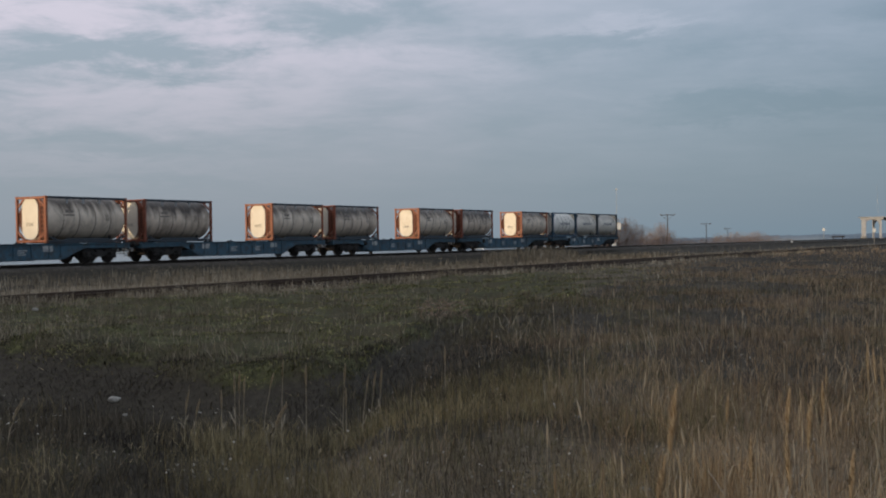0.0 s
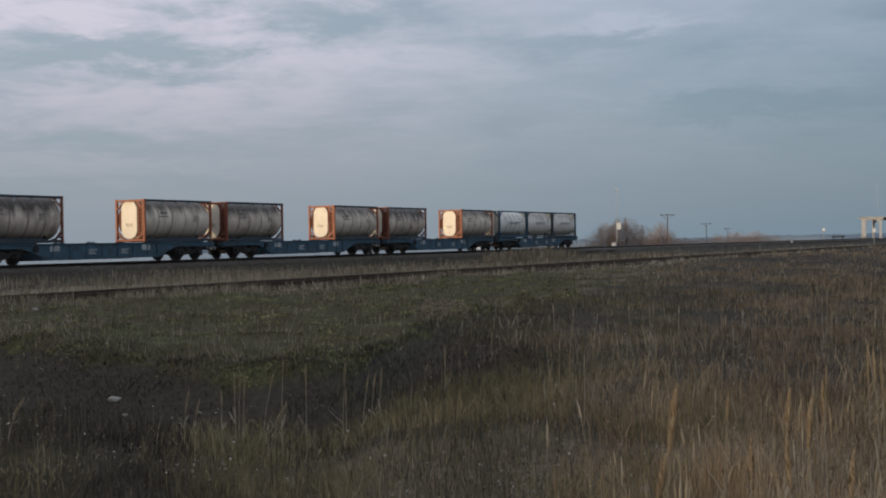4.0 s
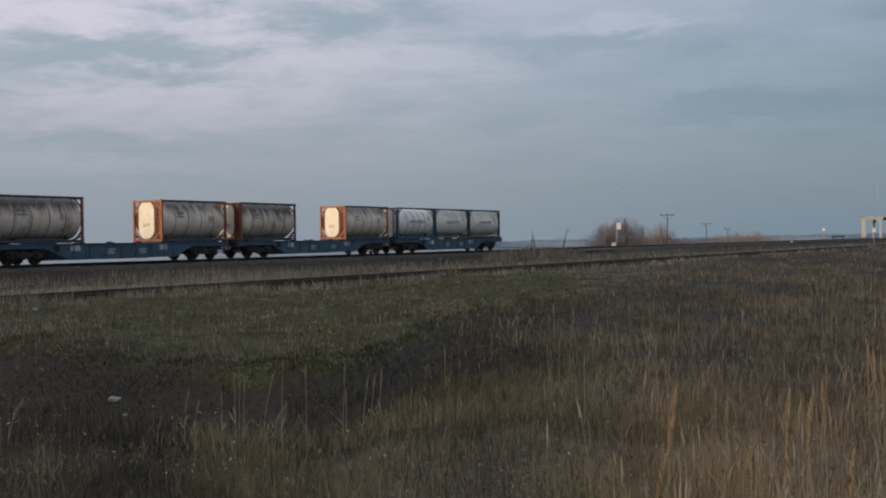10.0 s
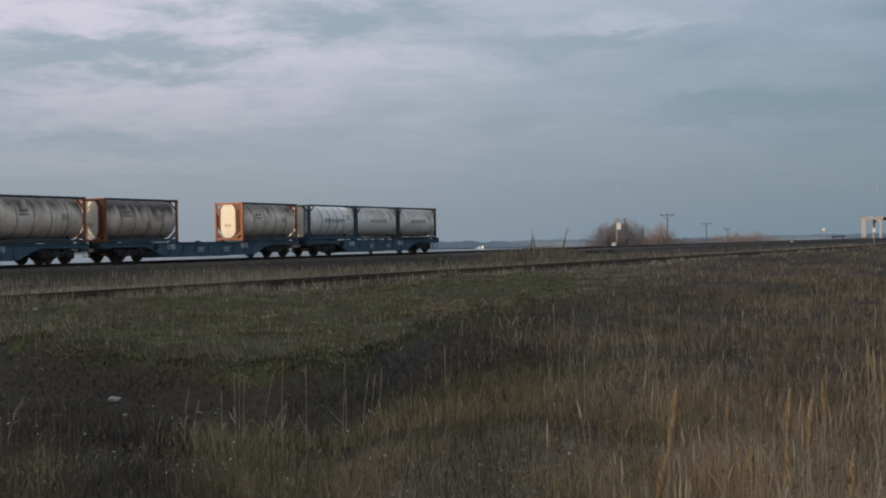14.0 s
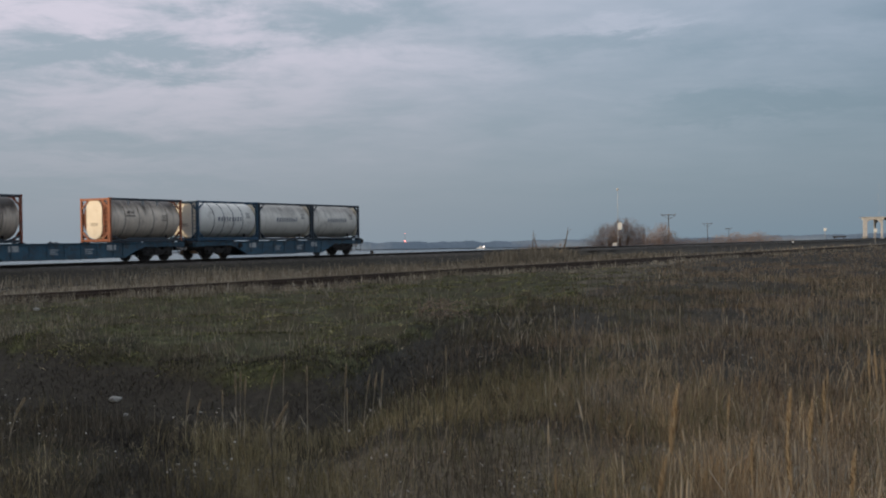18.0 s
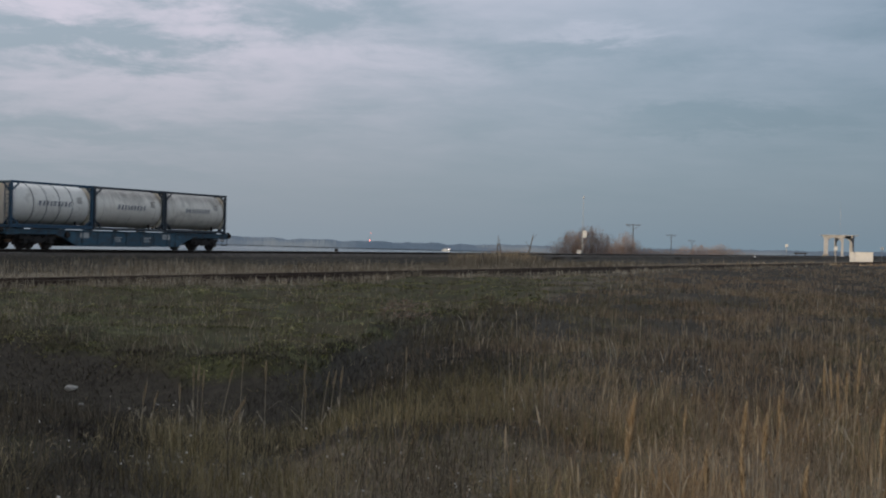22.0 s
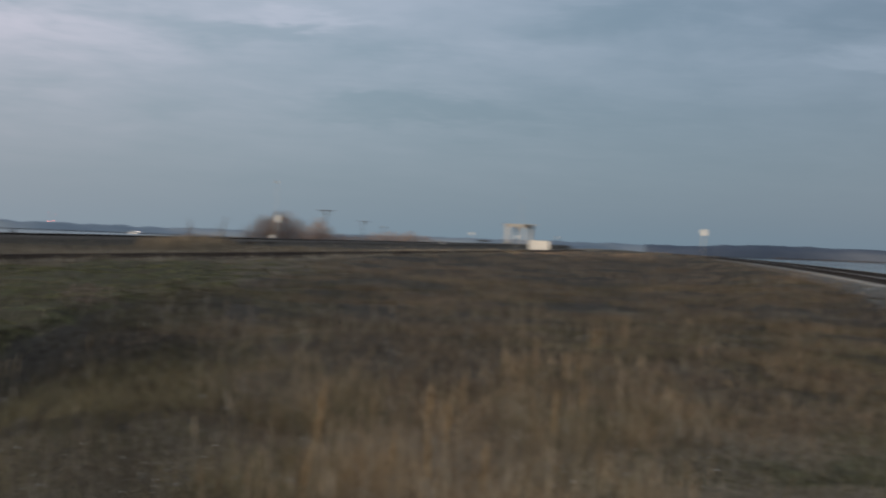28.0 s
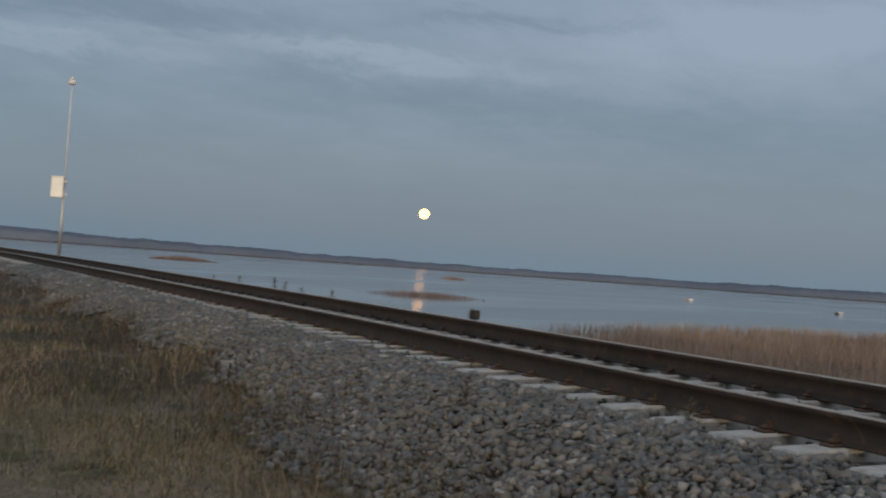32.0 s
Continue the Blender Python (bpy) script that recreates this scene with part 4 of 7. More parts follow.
def build_wagon(ms, last=False):
    wagon = new("container_wagon")
    tagged(wagon, "flat container wagon with faded dirty blue deep side beams" if not last else "last flat wagon in dirty blue carrying three tanks", "freight wagon", "wagons of the train")
    for side in (-1, 1):
        b = part("side_beam", ms["side_beam"], None, wagon, "dirty blue fish-bellied side beam")
        b.matrix_basis = pose(0, side * 1.16, 0, 0, 0, 0 if side < 0 else 180)
        for x in (-3.2, 3.75):
            p = part("data_panel", ms["data_panel"], None, b, "faded white data panel")
            p.matrix_basis = pose(x * -1 if side < 0 else x, -0.062, DECK - 0.30)
        for x in (-1.0, 1.5):
            p = part("lettering", ms["lettering"], None, b, "worn white lettering")
            p.matrix_basis = pose(x, -0.062, DECK - 0.52)
    part("centre_sill", ms["centre_sill"], None, wagon)
    for x in (-8.2, -5.6, -4.3, -2.1, 0.0, 2.1, 4.3, 5.6, 8.2):
        part("cross_beam", ms["cross_beam"], None, wagon).location = (x, 0, 0.22 if abs(x) > 5 else 0)
        wagon.children[-1].scale = (1, 1, 0.72 if abs(x) > 5 else 1)
    for end, turn in ((1, 0), (-1, 180)):
        h = part("headstock", ms["headstock"], None, wagon)
        h.matrix_basis = pose(end * PITCH / 2, 0, 0, 0, 0, turn)
        for y in (-0.875, 0.875):
            part("buffer", ms["buffer"], None, wagon, "round steel buffer").matrix_basis = pose(end * PITCH / 2, y, 1.04, 0, 0, turn)
        for y in (-0.62, -0.38, 0.5):
            part("brake_hose", ms["brake_hose"], None, wagon, "pale hanging brake hose").matrix_basis = pose(end * (PITCH / 2 - 0.34), y, 0.98, 0, 0, turn)
        part("coupling", ms["coupling"], None, wagon, "hanging screw coupling").matrix_basis = pose(end * PITCH / 2, 0, 1.00, 0, 0, turn)
        part("shunter_handrail", ms["shunter_handrail"], None, wagon).matrix_basis = pose(end * (PITCH / 2 - 0.55), -1.18, 0.32, 0, 0, 0)
    for x in (-LOAD / 2 + 0.1, -LOAD / 2 + C_LEN - 0.1, -3.6, -1.2, 1.2, 3.6, LOAD / 2 - C_LEN + 0.1, LOAD / 2 - 0.1):
        for y in (-1.13, 1.13):
            part("container_spigot", ms["container_spigot"], None, wagon).location = (x, y, DECK - 0.02)
    part("air_tank", ms["air_tank"], None, wagon).location = (1.4, -0.55, 0.60)
    part("brake_wheel", ms["brake_wheel"], None, wagon, "brake hand wheel").location = (-5.1, -1.33, 0.86)
    sets = []
    for x in (-PIVOTS / 2, PIVOTS / 2):
        sets += build_bogie(wagon, x, ms)
    return wagon, sets


def barrel_mesh(name, material, radius=1.13, length=5.55, bulge=0.30):
    """A tank barrel with dished ends, along x."""
    bm = fresh()
    prof = [(-length / 2, 0.0), (-length / 2 + 0.03, radius - bulge)]
    for k in range(1, 6):
        ang = k / 5 * math.pi / 2
        prof.append((-length / 2 + 0.03 + bulge * (1 - math.cos(ang)), radius - bulge + bulge * math.sin(ang)))
    half = prof[1:]
    prof += [(-1.0, radius), (1.0, radius)]
    prof += [(-x, r) for x, r in half[::-1]] + [(length / 2, 0.0)]
    sides, rings = 40, []
    for x, r in prof:
        if r == 0:
            rings.append([bm.verts.new((x, 0, 0))])
        else:
            rings.append([bm.verts.new((x, r * math.sin(i * math.tau / sides), r * math.cos(i * math.tau / sides))) for i in range(sides)])
    for a, b in zip(rings, rings[1:]):
        for i in range(sides):
            j = (i + 1) % sides
            ring = [v for v in (a[i % len(a)], b[i % len(b)], b[j % len(b)], a[j % len(a)])]
            ring = [v for k, v in enumerate(ring) if v not in ring[:k]]
            bm.faces.new(ring)
    bmesh.ops.recalc_face_normals(bm, faces=bm.faces)
    if isinstance(material, list):
        for f in bm.faces:
            f.material_index = 1 if abs(f.calc_center_median().x) > length / 2 - 0.06 else 0
    return mesh_of(name, bm, material, True)


def hoop(bm, x, r, wide, thick, sides=40):
    ring = []
    for i in range(sides):
        a = i * math.tau / sides
        ring.append([bm.verts.new((x + dx, rr * math.sin(a), rr * math.cos(a))) for dx, rr in ((-wide / 2, r), (wide / 2, r), (wide / 2, r + thick), (-wide / 2, r + thick))])
    for i in range(sides):
        p, q = ring[i], ring[(i + 1) % sides]
        for k in range(4):
            bm.faces.new((p[k], p[(k + 1) % 4], q[(k + 1) % 4], q[k]))
    return bm


def rounded(w, h, r, n=6):
    """A rounded rectangle's outline."""
    pts = []
    for cx, cz, a0 in ((w / 2 - r, h / 2 - r, 0), (-w / 2 + r, h / 2 - r, 90), (-w / 2 + r, -h / 2 + r, 180), (w / 2 - r, -h / 2 + r, 270)):
        for k in range(n + 1):
            a = radians(a0 + 90 * k / n)
            pts.append((cx + r * math.cos(a), cz + r * math.sin(a)))
    return pts


def container_meshes(kind):
    """Meshes for one kind of tank container; its origin is the middle of its foot."""
    orange = kind in ("orange", "sooty")
    ms = {}
    post_m = {"orange": M["orange"], "sooty": M["rust_red"], "blue": M["frame_blue"], "dark": M["frame_dark"]}[kind]
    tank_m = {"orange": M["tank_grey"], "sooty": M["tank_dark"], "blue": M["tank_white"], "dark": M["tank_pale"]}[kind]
    long_m = {"orange": M["frame_dark"], "sooty": M["frame_dark"], "blue": M["frame_blue"], "dark": M["frame_dark"]}[kind]
    L, W, H = C_LEN / 2, C_WIDE / 2, C_TALL
    # an end frame about x = 0, its outer face at x = 0, the tank on its -x side
    bm = fresh()
    for y in (-W + 0.07, W - 0.07):
        box(bm, (-0.15, y - 0.07, 0.10), (-0.01, y + 0.07, H - 0.10), 0.012)
    for z0, z1 in ((0.02, 0.16), (H - 0.15, H - 0.02)):
        box(bm, (-0.14, -W + 0.14, z0), (-0.02, W - 0.14, z1), 0.01)
    for sy in (-1, 1):
        bar(bm, (-0.08, sy * (W - 0.12), 0.62), (-0.08, sy * (W - 0.66), 0.14), 0.10, 0.09)
        bar(bm, (-0.08, sy * (W - 0.12), H - 0.62), (-0.08, sy * (W - 0.66), H - 0.14), 0.10, 0.09)
    ms["end_frame"] = mesh_of("end_frame", bm, post_m)
    bm = fresh()
    box(bm, (-0.178, -0.162, 0), (0, 0, 0.118), 0.012)
    ms["corner_casting"] = mesh_of("corner_casting", bm, post_m)
    bm = fresh()
    box(bm, (-L + 0.15, -0.05, -0.08), (L - 0.15, 0.05, 0.05), 0.01)
    ms["top_rail"] = mesh_of("top_rail", bm, long_m)
    bm = fresh()
    if orange:
        box(bm, (-L + 0.15, -0.05, 0), (-L + 1.35, 0.05, 0.12), 0.01)
        box(bm, (L - 1.35, -0.05, 0), (L - 0.15, 0.05, 0.12), 0.01)
        for e in (-1, 1):
            bar(bm, (e * (L - 0.15), 0, 0.34), (e * (L - 0.95), 0, 0.10), 0.08, 0.09, (0, 1, 0))
        # dark plate added to fill the dark band below the barrel
        slab(bm, [(-L + 0.9, -0.03), (L - 0.9, -0.03), (L - 1.5, 0.24), (-L + 1.5, 0.24)], -0.04, 0.04)
    else:
        box(bm, (-L + 0.15, -0.06, 0), (L - 0.15, 0.06, 0.22 if kind == "blue" else 0.14), 0.012)
        for e in (-1, 1):
            bar(bm, (e * (L - 0.12), 0, 0.55), (e * (L - 0.62), 0, 0.14), 0.08, 0.08, (0, 1, 0))
            bar(bm, (e * (L - 0.12), 0, H - 0.55), (e * (L - 0.62), 0, H - 0.12), 0.08, 0.08, (0, 1, 0))
    ms["bottom_rail"] = mesh_of("bottom_rail", bm, long_m)
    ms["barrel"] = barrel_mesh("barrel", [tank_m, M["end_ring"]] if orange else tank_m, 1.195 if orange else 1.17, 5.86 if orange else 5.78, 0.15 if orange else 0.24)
    bm = fresh()
    hoop(bm, 0.0, 1.190 if orange else 1.168, 0.055 if kind != "dark" else 0.03, 0.012)
    ms["strap"] = mesh_of("strap", bm, M["band"] if kind == "blue" else tank_m if kind == "dark" else M["soiled_band"])
    # clad end cover with a fold round it
    bm = fresh()
    slab(bm, rounded(1.28 if orange else 2.06, 2.30 if orange else 2.16, 0.55 if orange else 0.30, 10), 0, 0.08)
    bmesh.ops.bevel(bm, geom=[e for e in bm.edges if abs(e.verts[0].co.y) < 1e-4 and abs(e.verts[1].co.y) < 1e-4], offset=0.03, segments=2, affect="EDGES")
    bmesh.ops.rotate(bm, verts=bm.verts, cent=(0, 0, 0), matrix=Matrix.Rotation(-math.pi / 2, 3, "Z"))
    bmesh.ops.recalc_face_normals(bm, faces=bm.faces)
    ms["end_cover"] = mesh_of("end_cover", bm, M["end_cream"])
    bm = fresh()
    for k, w in enumerate((0.62, 0.50, 0.56)):
        box(bm, (-0.006, -w / 2, 0.06 - 0.07 * k), (0.006, w / 2, 0.085 - 0.07 * k))
    ms["end_lettering"] = mesh_of("end_lettering", bm, M["ink_black"])
    bm = fresh()
    for y in (-0.16, 0.16):
        box(bm, (-0.02, y - 0.02, 0.15), (0.02, y + 0.02, H - 0.15))
    for k in range(9):
        rod(bm, (0, -0.16, 0.30 + 0.25 * k), (0, 0.16, 0.30 + 0.25 * k), 0.017, sides=6)
    ms["ladder"] = mesh_of("ladder", bm, post_m)
    # walkway on top, with the man lid and valves
    bm = fresh()
    box(bm, (-L + 0.2, -0.24, 0), (L - 0.2, -0.20, 0.03))
    box(bm, (-L + 0.2, 0.20, 0), (L - 0.2, 0.24, 0.03))
    for k in range(24):
        x = -L + 0.25 + k * (2 * L - 0.5) / 23
        box(bm, (x - 0.06, -0.22, 0.0), (x + 0.06, 0.22, 0.022))
    ms["walkway"] = mesh_of("walkway", bm, M["frame_dark"])
    bm = fresh()
    slab(bm, [(-0.12, 0.0), (-0.035, -0.30), (0.035, -0.30), (0.12, 0.0)], -0.02, 0.02)
    ms["bracket"] = mesh_of("bracket", bm, M["pale_steel"])
    bm = fresh()
    rod(bm, (0, 0, -0.08), (0, 0, 0.10), 0.27, sides=18)
    rod(bm, (0, 0, 0.10), (0, 0, 0.14), 0.31, sides=18)
    ms["man_lid"] = mesh_of("man_lid", bm, M["pale_steel"])
    bm = fresh()
    for k in range(4):
        y = -0.75 + 0.5 * k
        bar(bm, (0, y, 0.10), (0, y * 0.9, 0.50), 0.08, 0.10)
    box(bm, (-0.28, -1.0, 0.06), (0.28, 1.0, 0.16), 0.01)
    ms["saddle"] = mesh_of("saddle", bm, M["wagon_dark"])
    bm = fresh()
    if orange:
        box(bm, (-0.36, -0.004, -0.04), (0.36, 0.004, 0.04))
        for k, (x, w) in enumerate(((-0.30, 0.24), (0.02, 0.10), (0.16, 0.12))):
            slab(bm, [(x, 0.14), (x + w, 0.14), (x + w + 0.05, 0.30), (x + 0.05, 0.30)], -0.004, 0.004)
    else:
        x = -1.16
        for w in (0.22, 0.20, 0.17, 0.17, 0.20, 0.17, 0.19, 0.19, 0.17):
            slab(bm, [(x, -0.14), (x + w * 0.62, -0.14), (x + w * 0.62 + 0.07, 0.14), (x + 0.07, 0.14)], -0.004, 0.004)
            x += w + 0.085
    ms["lettering"] = mesh_of("lettering", bm, M["ink_black"] if orange else M["ink"])
    bm = fresh()
    for k in range(4):
        box(bm, (-0.20, -0.004, 0.16 - 0.10 * k), (0.20 - 0.06 * (k % 2), 0.004, 0.20 - 0.10 * k))
    ms["data_plate"] = mesh_of("data_plate", bm, M["ink_black"])
    return ms


def build_container(kind, ms):
    label = {"orange": "soiled grey tank container in an orange frame with a cream end", "sooty": "sooty grey tank container in a red-brown frame on a blue wagon",
             "blue": "off-white tank container in a blue frame with dark blue lettering", "dark": "dull white tank container in a dark frame with blue lettering"}[kind]
    box_ob = new("tank_container")
    tagged(box_ob, label, "tank container", "tank containers on the train")
    orange = kind in ("orange", "sooty")
    L, W, H = C_LEN / 2, C_WIDE / 2, C_TALL
    mid = 1.35 if orange else 1.36
    for end, turn in ((1, 0), (-1, 180)):
        f = part("end_frame", ms["end_frame"], None, box_ob, "welded end frame with corner braces")
        f.matrix_basis = pose(end * L, 0, 0, 0, 0, turn)
        for sy in (0, 1):
            for sz in (0, 1):
                c = part("corner_casting", ms["corner_casting"], None, f)
                c.matrix_basis = pose(0, W if sy else -W + 0.162, H - 0.118 if sz else 0)
    for y in (-W + 0.05, W - 0.05):
        part("top_rail", ms["top_rail"], None, box_ob).location = (0, y, H - 0.06)
        part("bottom_rail", ms["bottom_rail"], None, box_ob).location = (0, y, 0.01)
    barrel = part("barrel", ms["barrel"], None, box_ob, "clad cylindrical tank with grime running down")
    barrel.location = (0, 0, mid)
    for x in ((-1.75, -0.6, 0.6, 1.75) if orange else (-1.4, -0.45, 0.5, 1.45) if kind == "blue" else (-2.2, 2.2)):
        part("strap", ms["strap"], None, barrel).location = (x, 0, 0)
    part("man_lid", ms["man_lid"], None, barrel).location = (0.3, 0, 1.10)
    # the marks stand on the curved side, facing out
    for side in (-1, 1):
        for name, x, deg in (("lettering", -1.3 if orange else 0.1, 9 if orange else 3), ("data_plate", 1.5 if orange else 2.0, 2 if orange else 14)):
            a = radians(deg)
            r = 1.202 if orange else 1.182
            mark = part(name, ms[name], None, barrel, "dark lettering" if name == "lettering" else "small dark data lines")
            mark.matrix_basis = pose(x * (1 if side < 0 else -1), side * r * math.cos(a), r * math.sin(a), -deg, 0, 0 if side < 0 else 180)
    for end, turn in ((1, 180), (-1, 0)):
        if orange and end > 0:
            continue
        c = part("end_cover", ms["end_cover"], None, box_ob, "smooth cream end cladding")
        c.matrix_basis = pose(end * (L - 0.075), 0.12 if orange else 0, mid, 0, 0, turn)
        part("end_lettering", ms["end_lettering"], None, c).location = (-0.008, 0, -0.32)
    part("ladder", ms["ladder"], None, box_ob).location = (-L + 0.05, -0.86, 0)
    if orange:
        for x in (-1.5, -0.3, 0.9):
            for y in (-W + 0.05, W - 0.05):
                part("bracket", ms["bracket"], None, box_ob).location = (x, y, H - 0.11)
    part("walkway", ms["walkway"], None, box_ob).location = (0, 0.35, H - 0.05)
    for x in (-2.1, 2.1):
        part("saddle", ms["saddle"], None, box_ob).location = (x, 0, 0)
    return box_ob


def build_train():
    """Five wagons and their tanks; returns what moves, with its place in the train."""
    ms = train_meshes()
    kinds = {k: container_meshes(k) for k in ("orange", "sooty", "blue", "dark")}
    moving, wheels = [], []
    for k in range(5):
        wagon, sets = build_wagon(ms, k == 4)
        middle = LEAD + k * PITCH - LOAD / 2
        moving.append((wagon, middle, 0.0))
        wheels += sets
        loads = [(LOAD / 2 - C_LEN / 2, "orange")]
        if 0 < k < 4:
            loads.append((-LOAD / 2 + C_LEN / 2, "sooty" if k < 3 else "sooty"))
        if k == 4:
            loads = [(-LOAD / 2 + C_LEN / 2, "blue"), (0.0, "dark"), (LOAD / 2 - C_LEN / 2, "dark")]
        for x, kind in loads:
            moving.append((build_container(kind, kinds[kind]), middle + x, DECK + 0.03))
    return moving, wheels


TRAIN, WHEELS = build_train()


# ---------------------------------------------------------------- along the lines
def ground_at(p):
    return float(height(p[0], p[1]))


def standing(name, spot, label, category, group="", sink=0.03, turn=0.0):
    """An empty thing with its foot on the ground at a spot."""
    ob = new(name)
    ob.matrix_basis = pose(spot[0], spot[1], ground_at(spot) - sink, 0, 0, turn)
    tagged(ob, label, category, group)
    return ob


def build_lamp_mast(spot, box_z, top_z, turn, cabinet=False):
    thing = standing("lamp_mast", spot, "tall slim pale mast with a white box and small top lamp", "mast", "white masts along the lines", turn=turn)
    g = thing.location.z
    bz, tz = box_z - g, top_z - g
    part("post", rod(fresh(), (0, 0, 0), (0, 0, bz + 0.4), 0.068, 0.060, 12), M["pale_steel"], thing, "pale round lower post", True)
    part("upper_pole", rod(fresh(), (0, 0, bz + 0.4), (0, 0, tz), 0.030, 0.024, 10), M["mast_grey"], thing, "thin steel upper pole", True)
    bx = box(fresh(), (-0.27, -0.17, -0.46), (0.27, 0.17, 0.46), 0.03)
    b = part("box", bx, M["white_paint"], thing, "white enclosed box")
    b.location = (-0.30, -0.05, bz)
    part("lid", box(fresh(), (-0.30, -0.20, 0.46), (0.30, 0.20, 0.50), 0.01), M["white_paint"], b)
    for z in (-0.3, 0.3):
        part("clamp", box(fresh(), (0.24, -0.05, z - 0.03), (0.42, 0.15, z + 0.03)), M["pale_steel"], b)
    head = fresh()
    box(head, (-0.16, -0.16, -0.10), (0.16, 0.16, 0.08), 0.04)
    rod(head, (0, 0, 0.08), (0, 0, 0.22), 0.06, 0.09, 10)
    part("lamp_head", head, M["mast_grey"], thing, "small weathered lamp head").location = (0, 0, tz)
    part("foot", box(fresh(), (-0.22, -0.22, 0), (0.22, 0.22, 0.16), 0.02), M["sleeper"], thing)
    if cabinet:
        cab = standing("switch_cabinet", (spot[0] - 0.5, spot[1] - 0.4), "small white switch cabinet beside a mast", "cabinet", turn=turn)
        high = 2.40 - cab.location.z
        part("body", box(fresh(), (-0.3, -0.2, 0.0), (0.3, 0.2, high), 0.02), M["white_paint"], cab)
        part("roof", box(fresh(), (-0.34, -0.24, high), (0.34, 0.24, high + 0.05), 0.01), M["white_paint"], cab)
        part("door", box(fresh(), (-0.26, -0.215, 0.1), (0.26, -0.2, high - 0.06), 0.004), M["white_paint"], cab)


def build_box_post(spot, box_z, size=(0.62, 0.8), group="white masts along the lines"):
    thing = standing("sign_post", spot, "slim pale post with a plain white box sign", "sign post", group, turn=-math.degrees(math.atan2(spot[0], spot[1])))
    z = box_z - thing.location.z
    part("post", rod(fresh(), (0, 0, 0), (0, 0, z + size[1] / 2), 0.07, 0.06, 10), M["pale_steel"], thing, "", True)
    part("board", box(fresh(), (-size[0] / 2, -0.20, z - size[1] / 2), (size[0] / 2, -0.08, z + size[1] / 2), 0.02), M["white_paint"], thing, "plain white board")
    part("foot", box(fresh(), (-0.18, -0.18, 0), (0.18, 0.18, 0.12), 0.02), M["sleeper"], thing)


def build_power_pole(spot, top_z, turn):
    thing = standing("power_pole", spot, "dark wooden power pole with a wide crossarm and braces", "power pole", "power poles", turn=turn)
    h = top_z - thing.location.z
    part("pole", rod(fresh(), (0, 0, 0), (0, 0, h + 0.15), 0.17, 0.12, 10), M["pole_wood"], thing, "", True)
    part("crossarm", box(fresh(), (-2.1, -0.09, h - 0.10), (2.1, 0.09, h + 0.08), 0.01), M["pole_wood"], thing)
    for e in (-1, 1):
        part("brace", bar(fresh(), (e * 1.7, 0, h - 0.08), (0, 0, h - 1.35), 0.09, 0.09, (0, 1, 0)), M["pole_wood"], thing)
    for x in (-1.95, 0.0, 1.95):
        i = fresh()
        rod(i, (x, 0, h + 0.08), (x, 0, h + 0.22), 0.02, sides=6)
        rod(i, (x, 0, h + 0.18), (x, 0, h + 0.36), 0.07, 0.05, 8)
        part("insulator", i, M["sleeper"], thing)


def build_gantry():
    """A white steel portal: four stout legs and haunched beams above."""
    c = polar(20.72, 320)
    thing = standing("portal_frame", c, "pale grey steel portal with four stout legs beside the line", "portal frame", turn=-14)
    g = thing.location.z
    top = 8.25 - g
    legs = ((-3.5, -2.2), (0.6, -2.2), (-0.6, 2.2), (3.5, 2.2))
    for x, y in legs:
        b = fresh()
        w = 0.52 if abs(x) > 1 else 0.28
        box(b, (x - w, y - w, 0), (x + w, y + w, top - 0.60), 0.03)
        box(b, (x - w - 0.2, y - w - 0.2, 0), (x + w + 0.2, y + w + 0.2, 0.35), 0.03)
        part("leg", b, M["grey_beam"], thing)
    for y, x0, x1 in ((-2.2, -4.0, 1.2), (2.2, -1.2, 4.0)):
        b = fresh()
        box(b, (x0, y - 0.35, top - 0.60), (x1, y + 0.35, top), 0.04)
        for e in (x0 + 0.8, x1 - 0.8):
            s = 1 if e < (x0 + x1) / 2 else -1
            slab(b, [(e, top - 0.60), (e + s * 1.3, top - 0.60), (e + s * 0.7, top - 0.85), (e + s * 0.25, top - 1.35), (e, top - 1.95)], y - 0.3, y + 0.3)
        part("beam", b, M["grey_beam"], thing, "haunched top beam")
    for x in (-3.5, 0.6, 3.5):
        part("cross_beam", bar(fresh(), (x - 0.6, -2.2, top - 0.35), (x + 0.6, 2.2, top - 0.35), 0.4, 0.5), M["grey_beam"], thing)
    part("roof_slab", box(fresh(), (-4.4, -2.9, top + 0.004), (4.4, 2.9, top + 0.16), 0.02), M["grey_beam"], thing, "thin overhanging slab")
    part("antenna", rod(fresh(), (0.2, 0, top - 0.2), (0.2, 0, top + 8.6), 0.02, 0.012, 6), M["pale_steel"], thing, "thin upright aerial")
    for k, (x, hh) in enumerate(((-4.6, 0.9), (-5.4, 0.6))):
        crate = standing("concrete_block", c + polar(0, 0) + Vector((x, -3.0, 0)), "pale concrete block beside the portal", "concrete block", turn=8 * k)
        part("body", box(fresh(), (-0.6, -0.4, 0), (0.6, 0.4, hh), 0.04), M["sleeper"], crate)


